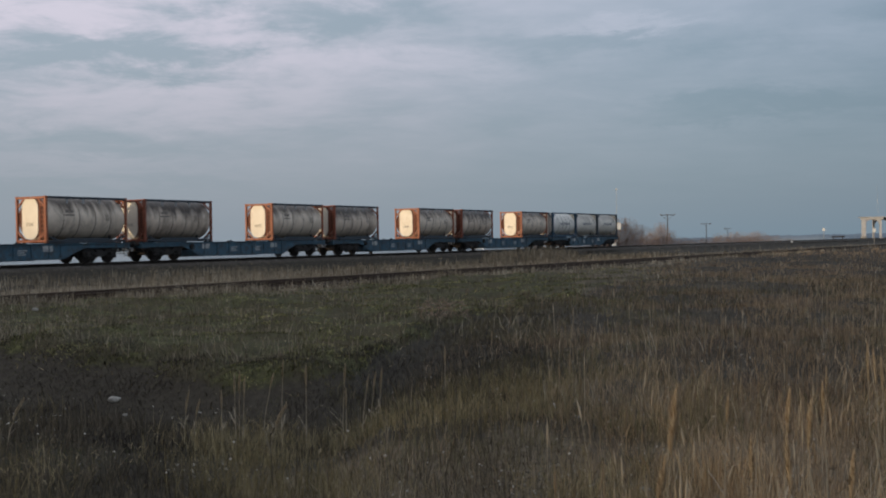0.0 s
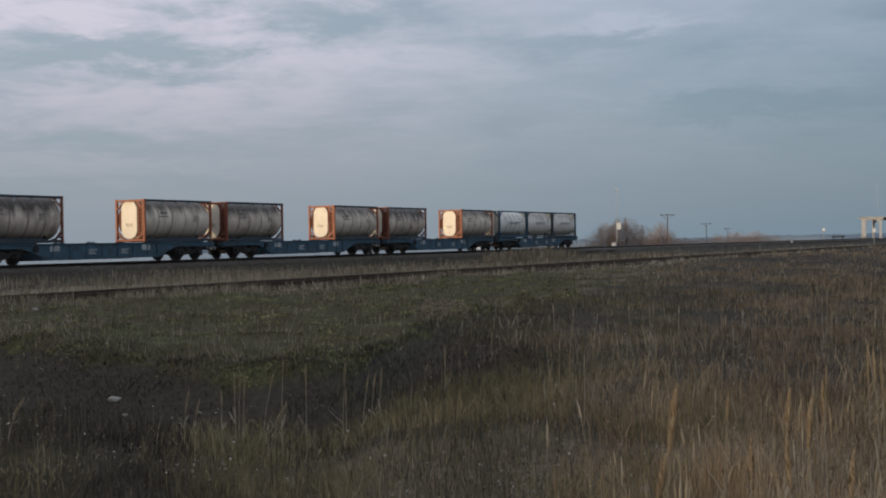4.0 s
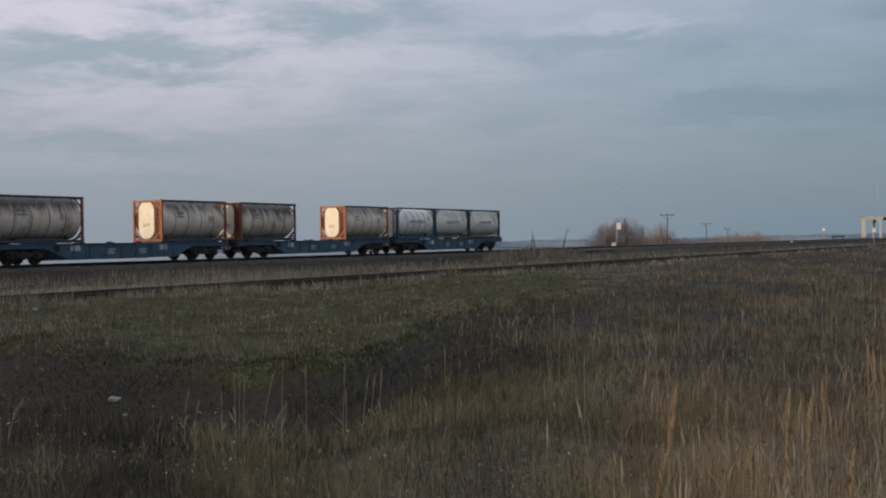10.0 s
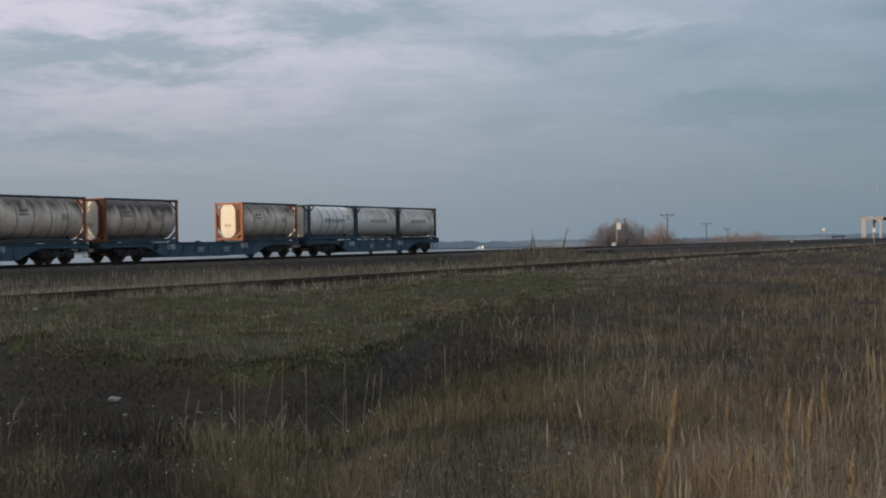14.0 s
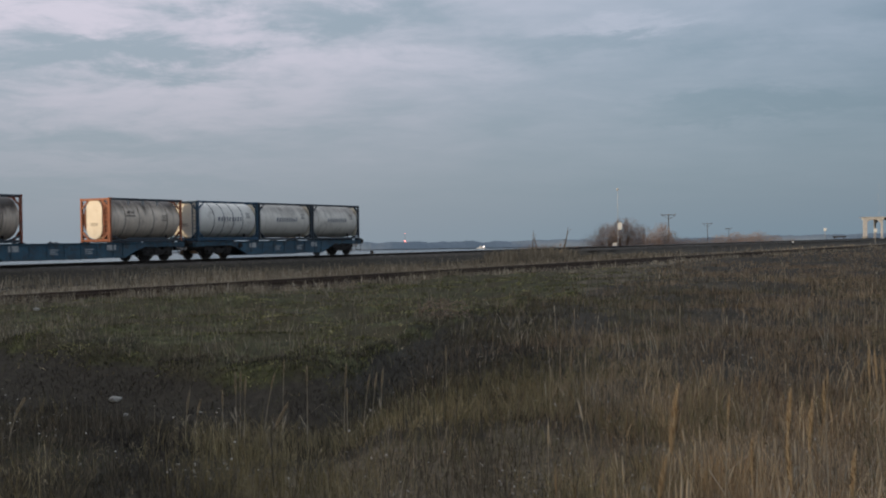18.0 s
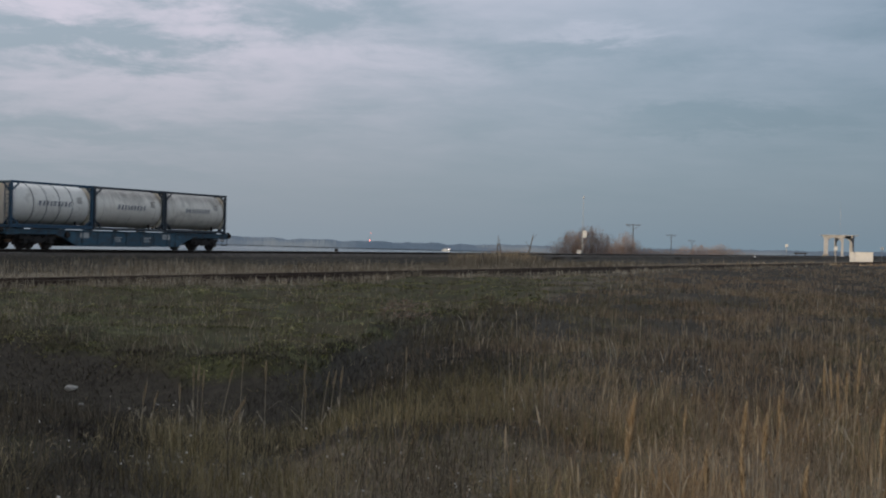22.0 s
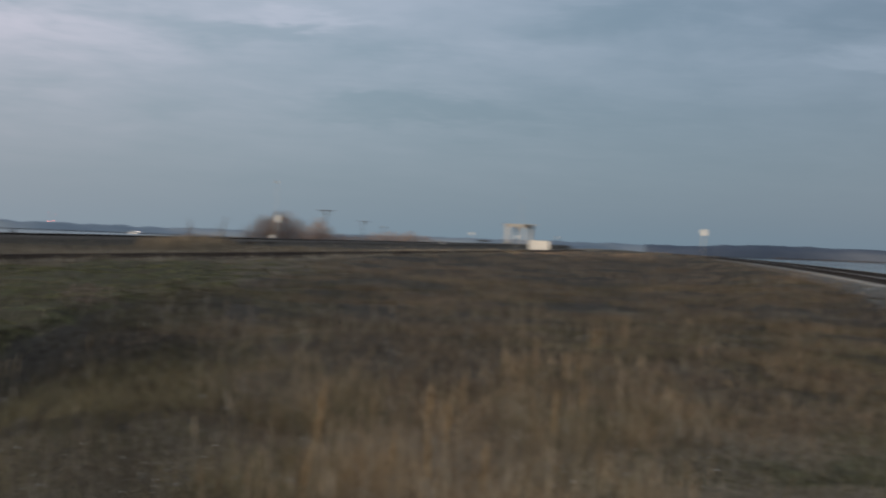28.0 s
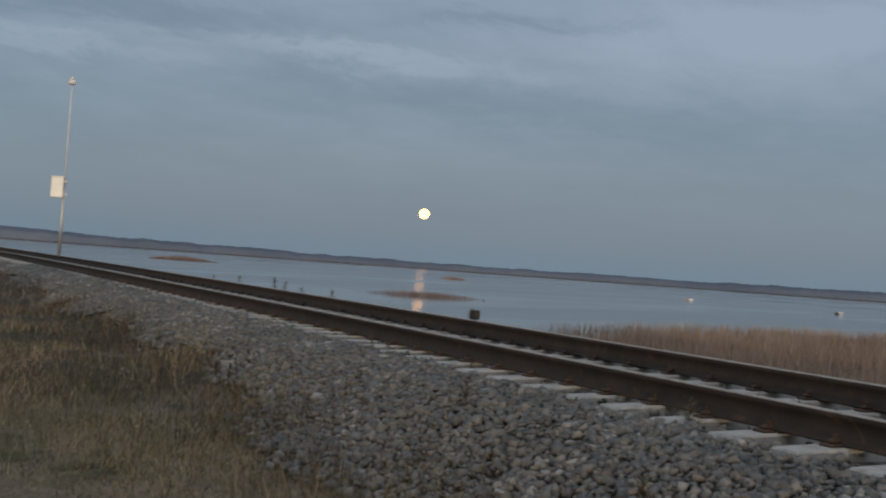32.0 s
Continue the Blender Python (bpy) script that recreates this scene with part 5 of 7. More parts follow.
def build_white_cabin():
    c = polar(21.73, 230)
    thing = standing("equipment_cabin", c, "low white flat-roofed equipment cabin in the grass", "equipment cabin", turn=-21.7, sink=0.0)
    h = 3.58 - thing.location.z
    part("wall", box(fresh(), (-2.06, -1.2, 0), (2.06, 1.2, h - 0.10), 0.02), M["white_paint"], thing, "smooth white wall")
    part("roof", box(fresh(), (-2.14, -1.28, h - 0.10), (2.14, 1.28, h), 0.02), M["white_paint"], thing)
    part("door", box(fresh(), (0.7, -1.23, 0.08), (1.5, -1.2, h - 0.2), 0.006), M["white_paint"], thing)
    part("plinth", box(fresh(), (-2.1, -1.24, -0.05), (2.1, 1.24, 0.12), 0.01), M["sleeper"], thing)


def build_buffer_stop():
    c = polar(19.0, 285)
    thing = standing("buffer_stop", c, "low dark timber buffer stop at the end of a line", "buffer stop", turn=-19)
    h = 3.4 - thing.location.z
    for x in (-1.0, 1.0):
        part("upright", bar(fresh(), (x, 0, 0), (x, 0, h), 0.22, 0.22), M["wagon_dark"], thing)
        part("strut", bar(fresh(), (x, 1.4, 0.05), (x, 0, h - 0.3), 0.18, 0.18), M["wagon_dark"], thing)
    part("crossbeam", box(fresh(), (-1.5, -0.2, h - 0.32), (1.5, 0.14, h), 0.03), M["wagon_dark"], thing)


def build_track_marker():
    spot = from_near(15.2, 2.75)
    thing = standing("track_marker", spot, "small black box on a short post beside the rail", "track marker", turn=60)
    h = 1.72 - thing.location.z
    part("post", box(fresh(), (-0.03, -0.03, 0), (0.03, 0.03, h - 0.1), 0.004), M["wagon_dark"], thing)
    part("box", box(fresh(), (-0.070, -0.055, h - 0.14), (0.070, 0.055, h - 0.015), 0.012), M["wagon_dark"], thing, "weathered black box")
    part("lid", box(fresh(), (-0.076, -0.06, h - 0.015), (0.076, 0.06, h - 0.004), 0.004), M["pole_wood"], thing)


# ---------------------------------------------------------------- shrubs, woods, shore
def strips(name, roots, tips, wide, material, bend=0.12, seed=1, segs=2):
    """Thin tapering strips from roots to tips, in one mesh; each has its own bow."""
    rng = np.random.RandomState(seed)
    roots, tips = np.asarray(roots, float), np.asarray(tips, float)
    n = len(roots)
    way = tips - roots
    length = np.linalg.norm(way, axis=1, keepdims=True)
    ang = rng.rand(n) * math.tau
    side = np.stack([np.cos(ang), np.sin(ang), 0 * ang], 1) * np.asarray(wide).reshape(-1, 1) / 2
    bow = rng.randn(n, 3) * bend * length * [[1, 1, 0.2]]
    cols = []
    for k in range(segs):
        t = k / segs
        c = roots + way * t + bow * t * (1 - t) * 2
        cols += [c - side * (1 - 0.6 * t), c + side * (1 - 0.6 * t)]
    cols.append(tips)
    verts = np.stack(cols, 1).reshape(-1, 3)
    per = 2 * segs + 1
    base = np.arange(n)[:, None] * per
    quads = np.concatenate([base + [2 * k, 2 * k + 1, 2 * k + 3, 2 * k + 2] for k in range(segs - 1)]) if segs > 1 else None
    tris = base + [2 * segs - 2, 2 * segs - 1, 2 * segs]
    return raw_mesh(name, verts, quads, tris, material)


def build_shrub(spot, tall, wide, seed, count=2200, label="leafless brown willow shrub behind the railway line"):
    rng = np.random.RandomState(seed)
    thing = standing("shrub", spot, label, "shrub", "bare shrubs")
    stems = fresh()
    for k in range(9):
        a, out_ = rng.rand() * math.tau, rng.uniform(0.15, 0.75)
        p = Vector((math.cos(a) * 0.15 * wide * rng.rand(), math.sin(a) * 0.15 * wide * rng.rand(), -0.05))
        top = Vector((math.cos(a) * out_ * wide / 2, math.sin(a) * out_ * wide / 2, tall * rng.uniform(0.40, 0.66)))
        midp = p.lerp(top, 0.5) + Vector((rng.randn() * 0.05 * wide, rng.randn() * 0.05 * wide, 0.06 * tall))
        r = 0.011 * tall
        rod(stems, p, midp, r, r * 0.7, 6)
        rod(stems, midp, top, r * 0.7, r * 0.25, 6)
    part("trunk", stems, M["bark"], thing, "several crooked bare stems")
    count = int(count * 2.8)
    ang, u = rng.rand(count) * math.tau, np.sqrt(rng.rand(count))
    edge = 1 + 0.22 * np.sin(3 * ang + seed) + 0.12 * np.sin(7 * ang + 2 * seed)
    dome = tall * np.sqrt(np.clip(1 - (u * 0.98) ** 3, 0.05, 1)) * (0.90 + 0.10 * np.sin(5 * ang + seed))
    far = u * wide / 2 * edge
    zt = dome * (1 - 0.96 * rng.rand(count) ** 1.1)
    tips = np.stack([np.cos(ang) * far, np.sin(ang) * far, zt], 1)
    outward = np.stack([np.cos(ang) * u, np.sin(ang) * u, 0.35 + zt / tall], 1) + 0.55 * rng.randn(count, 3)
    outward /= np.linalg.norm(outward, axis=1, keepdims=True)
    roots = tips - outward * (rng.uniform(0.03, 0.075, count) * tall)[:, None]
    roots[:, 2] = np.maximum(roots[:, 2], 0)
    part("crown", strips("crown", roots, tips, rng.uniform(0.020, 0.044, count), M["twig"], 0.16, seed), None, thing, "dense bare twigs")
    return thing


def build_dead_stick(spot, tall, lean, forks, seed):
    rng = np.random.RandomState(seed)
    thing = standing("dead_tree", spot, "thin leaning dead stem at the water's edge", "dead tree", "dead stems")
    b = fresh()
    p = Vector((0, 0, -0.1))
    way = Vector((math.sin(radians(lean)), 0, math.cos(radians(lean))))
    for k in range(4):
        q = p + way * tall / 4 + Vector((rng.randn() * 0.04 * tall * 0.3, 0, 0))
        rod(b, p, q, 0.10 * (1 - 0.2 * k), 0.10 * (0.8 - 0.2 * k), 6)
        p = q
    part("trunk", b, M["bark"], thing)
    for k in range(forks):
        f = fresh()
        s = way * tall * rng.uniform(0.3, 0.7)
        rod(f, s, s + Vector((rng.uniform(-0.3, 0.3) * tall, 0, 0.25 * tall)), 0.03, 0.012, 5)
        part("branch", f, M["bark"], thing)


def build_woods():
    """The opposite shore: trees in uneven rows, with a fringe of reed at the water; also the added sun-blocking belt.
    """
    rng = np.random.RandomState(21)
    bearings = np.arange(-60, 120, 0.035)
    tops = np.interp(bearings, [-60, -20, -15, -10, -6, -2, 6, 14, 24, 29, 31, 34, 37, 41, 46, 57, 70, 78, 120], [0.2, 0.22, 0.25, 0.33, 0.24, 0.21, 0.22, 0.25, 0.36, 0.36, 0.47, 0.54, 0.52, 0.40, 0.36, 0.25, 0.28, 0.37, 0.3])
    for layer, (back, share) in enumerate(((12, 0.86), (40, 1.0))):
        d = shore_distance(bearings) + back
        crown = 0.75 * rough_field(bearings * 90, bearings * 0 + 31 * layer, 60.0) + 0.25 * rough_field(bearings * 90, bearings * 0 + 7 + 31 * layer, 14.0) + 0.25 * rng.randn(len(bearings)) * 0.5
        z1 = 2.3 + d * np.tan(np.radians(tops * share)) + 1.5 * crown
        z0 = np.full_like(z1, 0.4)
        b = np.radians(bearings)
        rows = []
        for z, push in ((z0, -9.0), (z0 * 0.4 + z1 * 0.6, 0.6 * crown), (z1, 8.0 + 0.6 * crown), (z0 * 0.5 + z1 * 0.5, 22.0)):
            dd = d + push
            rows.append(np.stack([dd * np.sin(b), dd * np.cos(b), z], 1))
        n = len(bearings)
        verts = np.concatenate(rows)
        i = np.arange(n - 1)
        quads = np.concatenate([np.stack([k * n + i, k * n + i + 1, (k + 1) * n + i + 1, (k + 1) * n + i], 1) for k in range(3)])
        # left of this bearing the woods take the paler haze colour
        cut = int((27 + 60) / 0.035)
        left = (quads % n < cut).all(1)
        for side, m_, text in ((left, M["haze_tinted_woods"], "low woods along the opposite shore, tinted pale bluish-grey for haze"), (~left, M["woods"], "low dark woods along the opposite shore, tinted bluish-grey for haze")):
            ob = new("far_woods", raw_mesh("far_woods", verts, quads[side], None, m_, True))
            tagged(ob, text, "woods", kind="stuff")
    # an unseen belt of trees, added behind the standpoint to shade the ground
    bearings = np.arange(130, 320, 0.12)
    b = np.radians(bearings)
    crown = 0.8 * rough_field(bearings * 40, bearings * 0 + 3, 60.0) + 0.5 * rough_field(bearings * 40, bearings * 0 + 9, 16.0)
    # heights shaped to let sun reach the train and masts and shade the rest
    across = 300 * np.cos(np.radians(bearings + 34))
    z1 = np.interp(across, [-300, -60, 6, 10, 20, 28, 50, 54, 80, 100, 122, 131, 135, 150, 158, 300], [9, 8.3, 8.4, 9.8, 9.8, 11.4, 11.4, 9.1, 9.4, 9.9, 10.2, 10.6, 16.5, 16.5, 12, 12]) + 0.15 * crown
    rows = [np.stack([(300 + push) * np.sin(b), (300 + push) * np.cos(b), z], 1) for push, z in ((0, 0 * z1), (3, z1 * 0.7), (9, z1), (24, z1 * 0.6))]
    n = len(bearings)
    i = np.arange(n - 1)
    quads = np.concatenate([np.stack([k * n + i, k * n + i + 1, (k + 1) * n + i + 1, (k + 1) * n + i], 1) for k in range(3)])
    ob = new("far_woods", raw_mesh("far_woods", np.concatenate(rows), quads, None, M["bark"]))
    tagged(ob, "unseen belt of trees added to block the low sun", "woods", kind="stuff")
    n = 5000
    b = np.radians(rng.uniform(33, 95, n))
    d = shore_distance(np.degrees(b)) + rng.uniform(-14, 6, n)
    roots = np.stack([d * np.sin(b), d * np.cos(b), np.zeros(n)], 1)
    tips = roots + np.stack([rng.randn(n) * 0.3, rng.randn(n) * 0.3, rng.uniform(0.8, 2.2, n)], 1)
    ob = new("shore_reeds", strips("shore_reeds", roots, tips, rng.uniform(0.6, 1.6, n), M["far_reed"], 0.1, 4))
    tagged(ob, "fringe of dry reed along the opposite shore", "reeds", kind="stuff")


def build_reed_island(bearing, dist, wide, deep, tall, count, seed, label):
    rng = np.random.RandomState(seed)
    c = polar(bearing, dist)
    side, away = polar(bearing + 90, 1), polar(bearing, 1)
    u, v = rng.randn(count) * 0.42, rng.randn(count) * 0.42
    keep = (u ** 2 + v ** 2 < 1.0)
    u, v = u[keep], v[keep]
    n = len(u)
    place = np.array(c)[None] + np.outer(u * wide / 2, side) + np.outer(v * deep / 2, away)
    place[:, 2] = WATER - 0.03
    h = tall * rng.uniform(0.60, 1.0, n) * (1.0 - 0.7 * (u ** 2 + v ** 2)) * (0.85 + 0.3 * rough_field(place[:, 0], place[:, 1], 3.0))
    tips = place + np.stack([rng.randn(n) * 0.12, rng.randn(n) * 0.12, h + 0.03], 1)
    ob = new("reed_island", strips("reed_island", place, tips, rng.uniform(0.4, 1.0, n) * dist * 0.0004, M["island_reed"], 0.06, seed))
    tagged(ob, label, "reeds", kind="stuff")


def build_reed_bed():
    rng = np.random.RandomState(77)
    n = 90000
    s, q = rng.uniform(-20, 62, n), 5.0 + 42 * rng.rand(n) ** 0.9
    ang = s / NEAR_R
    n0, s0 = (NEAR_R + q) * np.cos(ang) - NEAR_R + NEAR_OFF, (NEAR_R + q) * np.sin(ang)
    sn, cs = math.sin(NEAR_TURN), math.cos(NEAR_TURN)
    x, y = s0 * sn + n0 * cs, s0 * cs - n0 * sn
    z = height(x, y)
    keep = (z > -0.25) & (z < 0.9) & (rough_field(x, y, 4.0) > -0.75)
    # the bed ends where the bay cuts in
    bearing = np.degrees(np.arctan2(x, y))
    keep &= (bearing > 54.6 + 2.0 * rough_field(x, y, 7.0)) & (np.hypot(x, y) < reed_edge(bearing) + 2.5)
    x, y, z = x[keep], y[keep], z[keep]
    n = len(x)
    roots = np.stack([x, y, np.maximum(z, WATER) - 0.05], 1)
    tall = rng.uniform(0.66, 0.92, n) * (1 + 0.13 * rough_field(x, y, 5.0)) * (0.82 + 0.18 * smooth((bearing[keep] - 55) / 8))
    tips = roots + np.stack([rng.randn(n) * 0.16 + 0.06, rng.randn(n) * 0.16, tall], 1)
    d = np.hypot(x, y)
    ob = new("reed_bed", strips("reed_bed", roots, tips, 0.003 + d * 0.00055, M["reed"], 0.08, 9))
    tagged(ob, "dense bed of dry brown reed between the railway and the lake", "reeds", kind="stuff")


def build_beacon_tower():
    c = polar(-1.95, 985)
    thing = standing("beacon_tower", c, "distant slender lattice tower with red warning lamps", "tower")
    h = 2.3 + 985 * math.tan(radians(0.62)) - thing.location.z
    for k in range(3):
        a = k * math.tau / 3
        part("leg", rod(fresh(), (0.9 * math.cos(a), 0.9 * math.sin(a), 0), (0.25 * math.cos(a), 0.25 * math.sin(a), h), 0.09, 0.06, 6), M["pale_steel"], thing)
    for k in range(6):
        z = h * (k + 0.5) / 6
        r = 0.9 - 0.65 * z / h
        b = fresh()
        for j in range(3):
            a, a2 = j * math.tau / 3, (j + 1) * math.tau / 3
            rod(b, (r * math.cos(a), r * math.sin(a), z), (r * math.cos(a2), r * math.sin(a2), z), 0.05, sides=5)
        part("brace_ring", b, M["pale_steel"], thing)
    for z, size in ((h, 0.26), (2.3 + 985 * math.tan(radians(0.26)) - thing.location.z, 0.48)):
        b = fresh()
        bmesh.ops.create_icosphere(b, subdivisions=2, radius=size)
        part("red_lamp", b, M["red_lamp"], thing, "glowing red warning lamp").location = (0, 0, z)


def build_motor_boat():
    c = polar(1.84, 830)
    thing = new("motor_boat")
    thing.matrix_basis = pose(c.x, c.y, WATER - 0.15, 0, 0, -2)
    tagged(thing, "small white motor boat with a lit lamp on the lake", "boat")
    b = fresh()
    slab(b, [(-3.0, 0.0), (2.4, 0.0), (3.3, 1.0), (-3.1, 0.85)], -0.9, 0.9)
    part("hull", b, M["white_paint"], thing, "white hull")
    part("cabin", slab(fresh(), [(-1.6, 0.85), (0.9, 0.9), (0.4, 1.9), (-1.5, 1.9)], -0.7, 0.7), M["white_paint"], thing)
    b = fresh()
    bmesh.ops.create_icosphere(b, subdivisions=2, radius=0.45)
    part("lamp", b, M["lamp"], thing, "bright white lamp").location = (2.2, 0, 1.6)


def build_swan(bearing, dist, turn, feathers):
    thing = new("swan")
    c = polar(bearing, dist)
    thing.matrix_basis = pose(c.x, c.y, WATER, 0, 0, turn)
    tagged(thing, "dull white swan floating on the lake", "swan", "swans on the lake")
    b = fresh()
    bmesh.ops.create_uvsphere(b, u_segments=14, v_segments=10, radius=1.0)
    for v in b.verts:
        v.co = Vector((v.co.x * 0.52, v.co.y * 0.26, v.co.z * 0.22 + 0.10 + (0.16 * max(-v.co.x, 0) ** 2)))
    part("body", b, feathers, thing, "pale feathered body", True)
    b = fresh()
    pts = [Vector((0.42, 0, 0.12)), Vector((0.54, 0, 0.22)), Vector((0.50, 0, 0.27)), Vector((0.46, 0, 0.31)), Vector((0.52, 0, 0.34))]
    for p, q in zip(pts, pts[1:]):
        rod(b, p, q, 0.06, 0.05, 8)
    part("neck", b, feathers, thing, "", True)
    b = fresh()
    bmesh.ops.create_uvsphere(b, u_segments=10, v_segments=8, radius=0.075)
    head = part("head", b, feathers, thing, "", True)
    head.location = (0.55, 0, 0.35)
    part("beak", rod(fresh(), (0.05, 0, 0), (0.17, 0, -0.03), 0.03, 0.012, 6), M["orange"], head)
    for y in (-1, 1):
        b = fresh()
        bmesh.ops.create_uvsphere(b, u_segments=10, v_segments=8, radius=1.0)
        for v in b.verts:
            v.co = Vector((v.co.x * 0.42 - 0.08, v.co.y * 0.07 + y * 0.24, v.co.z * 0.15 + 0.22))
        part("wing", b, feathers, thing, "", True)


def build_line_marker(spot, top_z, material, label):
    thing = standing("line_marker", spot, label, "marker post", "small markers along the main line")
    h = top_z - thing.location.z
    part("post", box(fresh(), (-0.05, -0.05, 0), (0.05, 0.05, h - 0.15), 0.008), M["wagon_dark"], thing)
    part("head", box(fresh(), (-0.14, -0.08, h - 0.28), (0.14, 0.08, h), 0.02), material, thing)


def build_moon():
    b = fresh()
    bmesh.ops.create_icosphere(b, subdivisions=4, radius=19.0)
    e = radians(2.66)
    ob = new("moon", mesh_of("moon", b, M["moon"], True))
    ob.location = polar(56.83, 4300 * math.cos(e), 2.3 + 4300 * math.sin(e))
    tagged(ob, "full pale-yellow moon low above the lake", "moon")


def build_stone(spot, size, seed, label):
    rng = random.Random(seed)
    b = fresh()
    bmesh.ops.create_icosphere(b, subdivisions=2, radius=size)
    for v in b.verts:
        v.co = Vector((v.co.x * 1.25, v.co.y * 0.9, v.co.z * 0.65)) * (1 + rng.uniform(-0.18, 0.18))
    ob = new("stone", mesh_of("stone", b, M["sleeper"]))
    ob.location = (spot[0], spot[1], ground_at(spot) + size * 0.55)
    tagged(ob, label, "stone")


build_lamp_mast(polar(39.46, 55), 4.72, 9.55, -39)
build_lamp_mast(polar(8.62, 160), 4.70, 9.75, 171, cabinet=True)
build_box_post(from_near(134.0, -2.5), 4.70, (0.55, 0.75))
for b_, d_, z_ in ((18.36, 275, 4.9), (20.59, 224, 4.12), (22.63, 275, 4.75)):
    build_box_post(polar(b_, d_), z_, (0.6, 0.65))
for b_, d_, z_ in ((11.08, 333, 10.3), (12.93, 495, 10.2), (13.93, 660, 10.0)):
    build_power_pole(polar(b_, d_), z_, -12)
build_gantry()
build_white_cabin()
build_buffer_stop()
build_track_marker()
for b_, d_, tall_, wide_, seed_, n_ in ((8.1, 186, 4.9, 5.0, 1, 4400), (8.95, 190, 5.8, 6.0, 2, 5600), (9.75, 194, 4.7, 4.4, 3, 2400), (10.75, 190, 4.9, 3.6, 4, 2400), (10.3, 188, 3.6, 3.6, 12, 1500), (11.2, 192, 3.6, 3.0, 13, 1300),
                                        (12.1, 208, 2.0, 5.4, 14, 1900), (13.1, 225, 2.1, 6.4, 15, 2200), (14.8, 252, 2.9, 5.6, 16, 2600), (16.8, 265, 1.9, 5.4, 17, 1500), (4.3, 126, 1.1, 2.4, 18, 400),
                                        (4.9, 127, 0.8, 2.6, 19, 400), (5.7, 127, 0.9, 2.2, 20, 350), (3.4, 126, 0.6, 2.6, 21, 300), (6.6, 130, 0.6, 2.4, 22, 300),
                                        (7.3, 184, 3.2, 3.0, 5, 800), (11.7, 205, 2.4, 4.6, 6, 1800), (12.6, 215, 2.2, 5.4, 7, 1800), (13.6, 250, 3.1, 5.2, 8, 2400),
                                        (14.3, 255, 3.6, 5.2, 9, 2600), (15.3, 250, 3.6, 5.2, 10, 2800), (16.0, 260, 2.7, 5.0, 11, 1900)):
    build_shrub(polar(b_, d_), tall_, wide_, seed_, n_)
for b_, d_, tall_, lean_, forks_, seed_ in ((4.35, 128, 2.9, 5, 2, 1), (4.62, 129, 2.5, -4, 1, 2), (5.92, 128, 2.7, 12, 2, 3)):
    build_dead_stick(polar(b_, d_), tall_, lean_, forks_, seed_)
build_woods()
build_reed_island(45.2, 258, 15.0, 22.0, 1.15, 3800, 31, "low brown reed island in the lake")
build_reed_island(57.2, 92, 11.0, 9.0, 0.60, 1500, 32, "thin scattered reeds standing in shallow water")
build_reed_island(58.5, 262, 7.0, 12.0, 0.75, 900, 33, "small low reed island in the lake")
build_reed_bed()
build_beacon_tower()
build_motor_boat()
build_swan(70.06, 190, 150, M["swan"])
build_swan(77.16, 162, 10, M["white_paint"])
build_swan(70.22, 189.2, 170, M["white_paint"])
build_swan(76.98, 163, 20, M["swan"])
build_moon()
build_line_marker(polar(-3.6, 97), 1.98, M["wagon_dark"], "small dark marker on the main line")
build_line_marker(polar(16.9, 205), 2.35, M["white_paint"], "small white marker on the main line")
for k, (b_, d_, tall_, wide_) in enumerate(((-15.2, 83, 1.5, 1.1), (-11.3, 88, 1.35, 2.0), (-7.0, 97, 1.55, 1.6), (-18.5, 78, 1.2, 1.4), (2.2, 122, 1.3, 1.8))):
    build_shrub(polar(b_, d_), tall_, wide_, 50 + k, 220, "small bare shrub on the bank behind the main line")
build_shrub(polar(-0.25, 20.0), 0.42, 0.95, 71, 260, "small tan dead bush on the mossy bank")
build_stone(polar(-16.08, 14.6), 0.062, 3, "pale whitish stone lying in dark dead weeds")
for k, (b_, d_, size_) in enumerate(((-17.7, 13.2, 0.03), (-15.6, 13.9, 0.028), (-14.9, 12.6, 0.022), (-18.9, 12.0, 0.025), (-19.6, 26.0, 0.06), (1.1, 29.0, 0.05), (1.5, 28.6, 0.035), (0.8, 28.8, 0.03),
                                   (-16.9, 11.4, 0.02), (-12.1, 13.4, 0.024), (9.8, 7.2, 0.03), (10.3, 7.0, 0.022), (17.2, 5.9, 0.02), (6.6, 9.6, 0.03))):
    build_stone(polar(b_, d_), size_, 10 + k, "small pale stone lying among dead grass")


# ---------------------------------------------------------------- ballast
def build_ballast_bed(name, label, place, s0, s1, ds, q0, q1, dq, lift, material="ballast_bed"):
    """A strip of loose stone over the formation, as a grid of s along the line and q across it."""
    ss, qq = np.arange(s0, s1 + ds / 2, ds), np.arange(q0, q1 + dq / 2, dq)
    pts = np.array([[place(s, q) for q in qq] for s in ss])
    x, y = pts[..., 0], pts[..., 1]
    edge = np.minimum(smooth((qq - q0) / 0.5), smooth((q1 - qq) / 0.5))[None]
    z = height(x, y) + lift * edge + 0.014 * rough_field(x * 11, y * 11, 1.0) - 0.03 * (1 - edge)
    verts = np.stack([x, y, z], -1).reshape(-1, 3)
    n, k = len(ss), len(qq)
    i, j = np.meshgrid(np.arange(n - 1), np.arange(k - 1), indexing="ij")
    quads = np.stack([i * k + j, i * k + j + 1, (i + 1) * k + j + 1, (i + 1) * k + j], -1).reshape(-1, 4)
    ob = new(name, raw_mesh(name, verts, quads, None, M[material], True))
    tagged(ob, label, "ballast", kind="structure")
    return ob


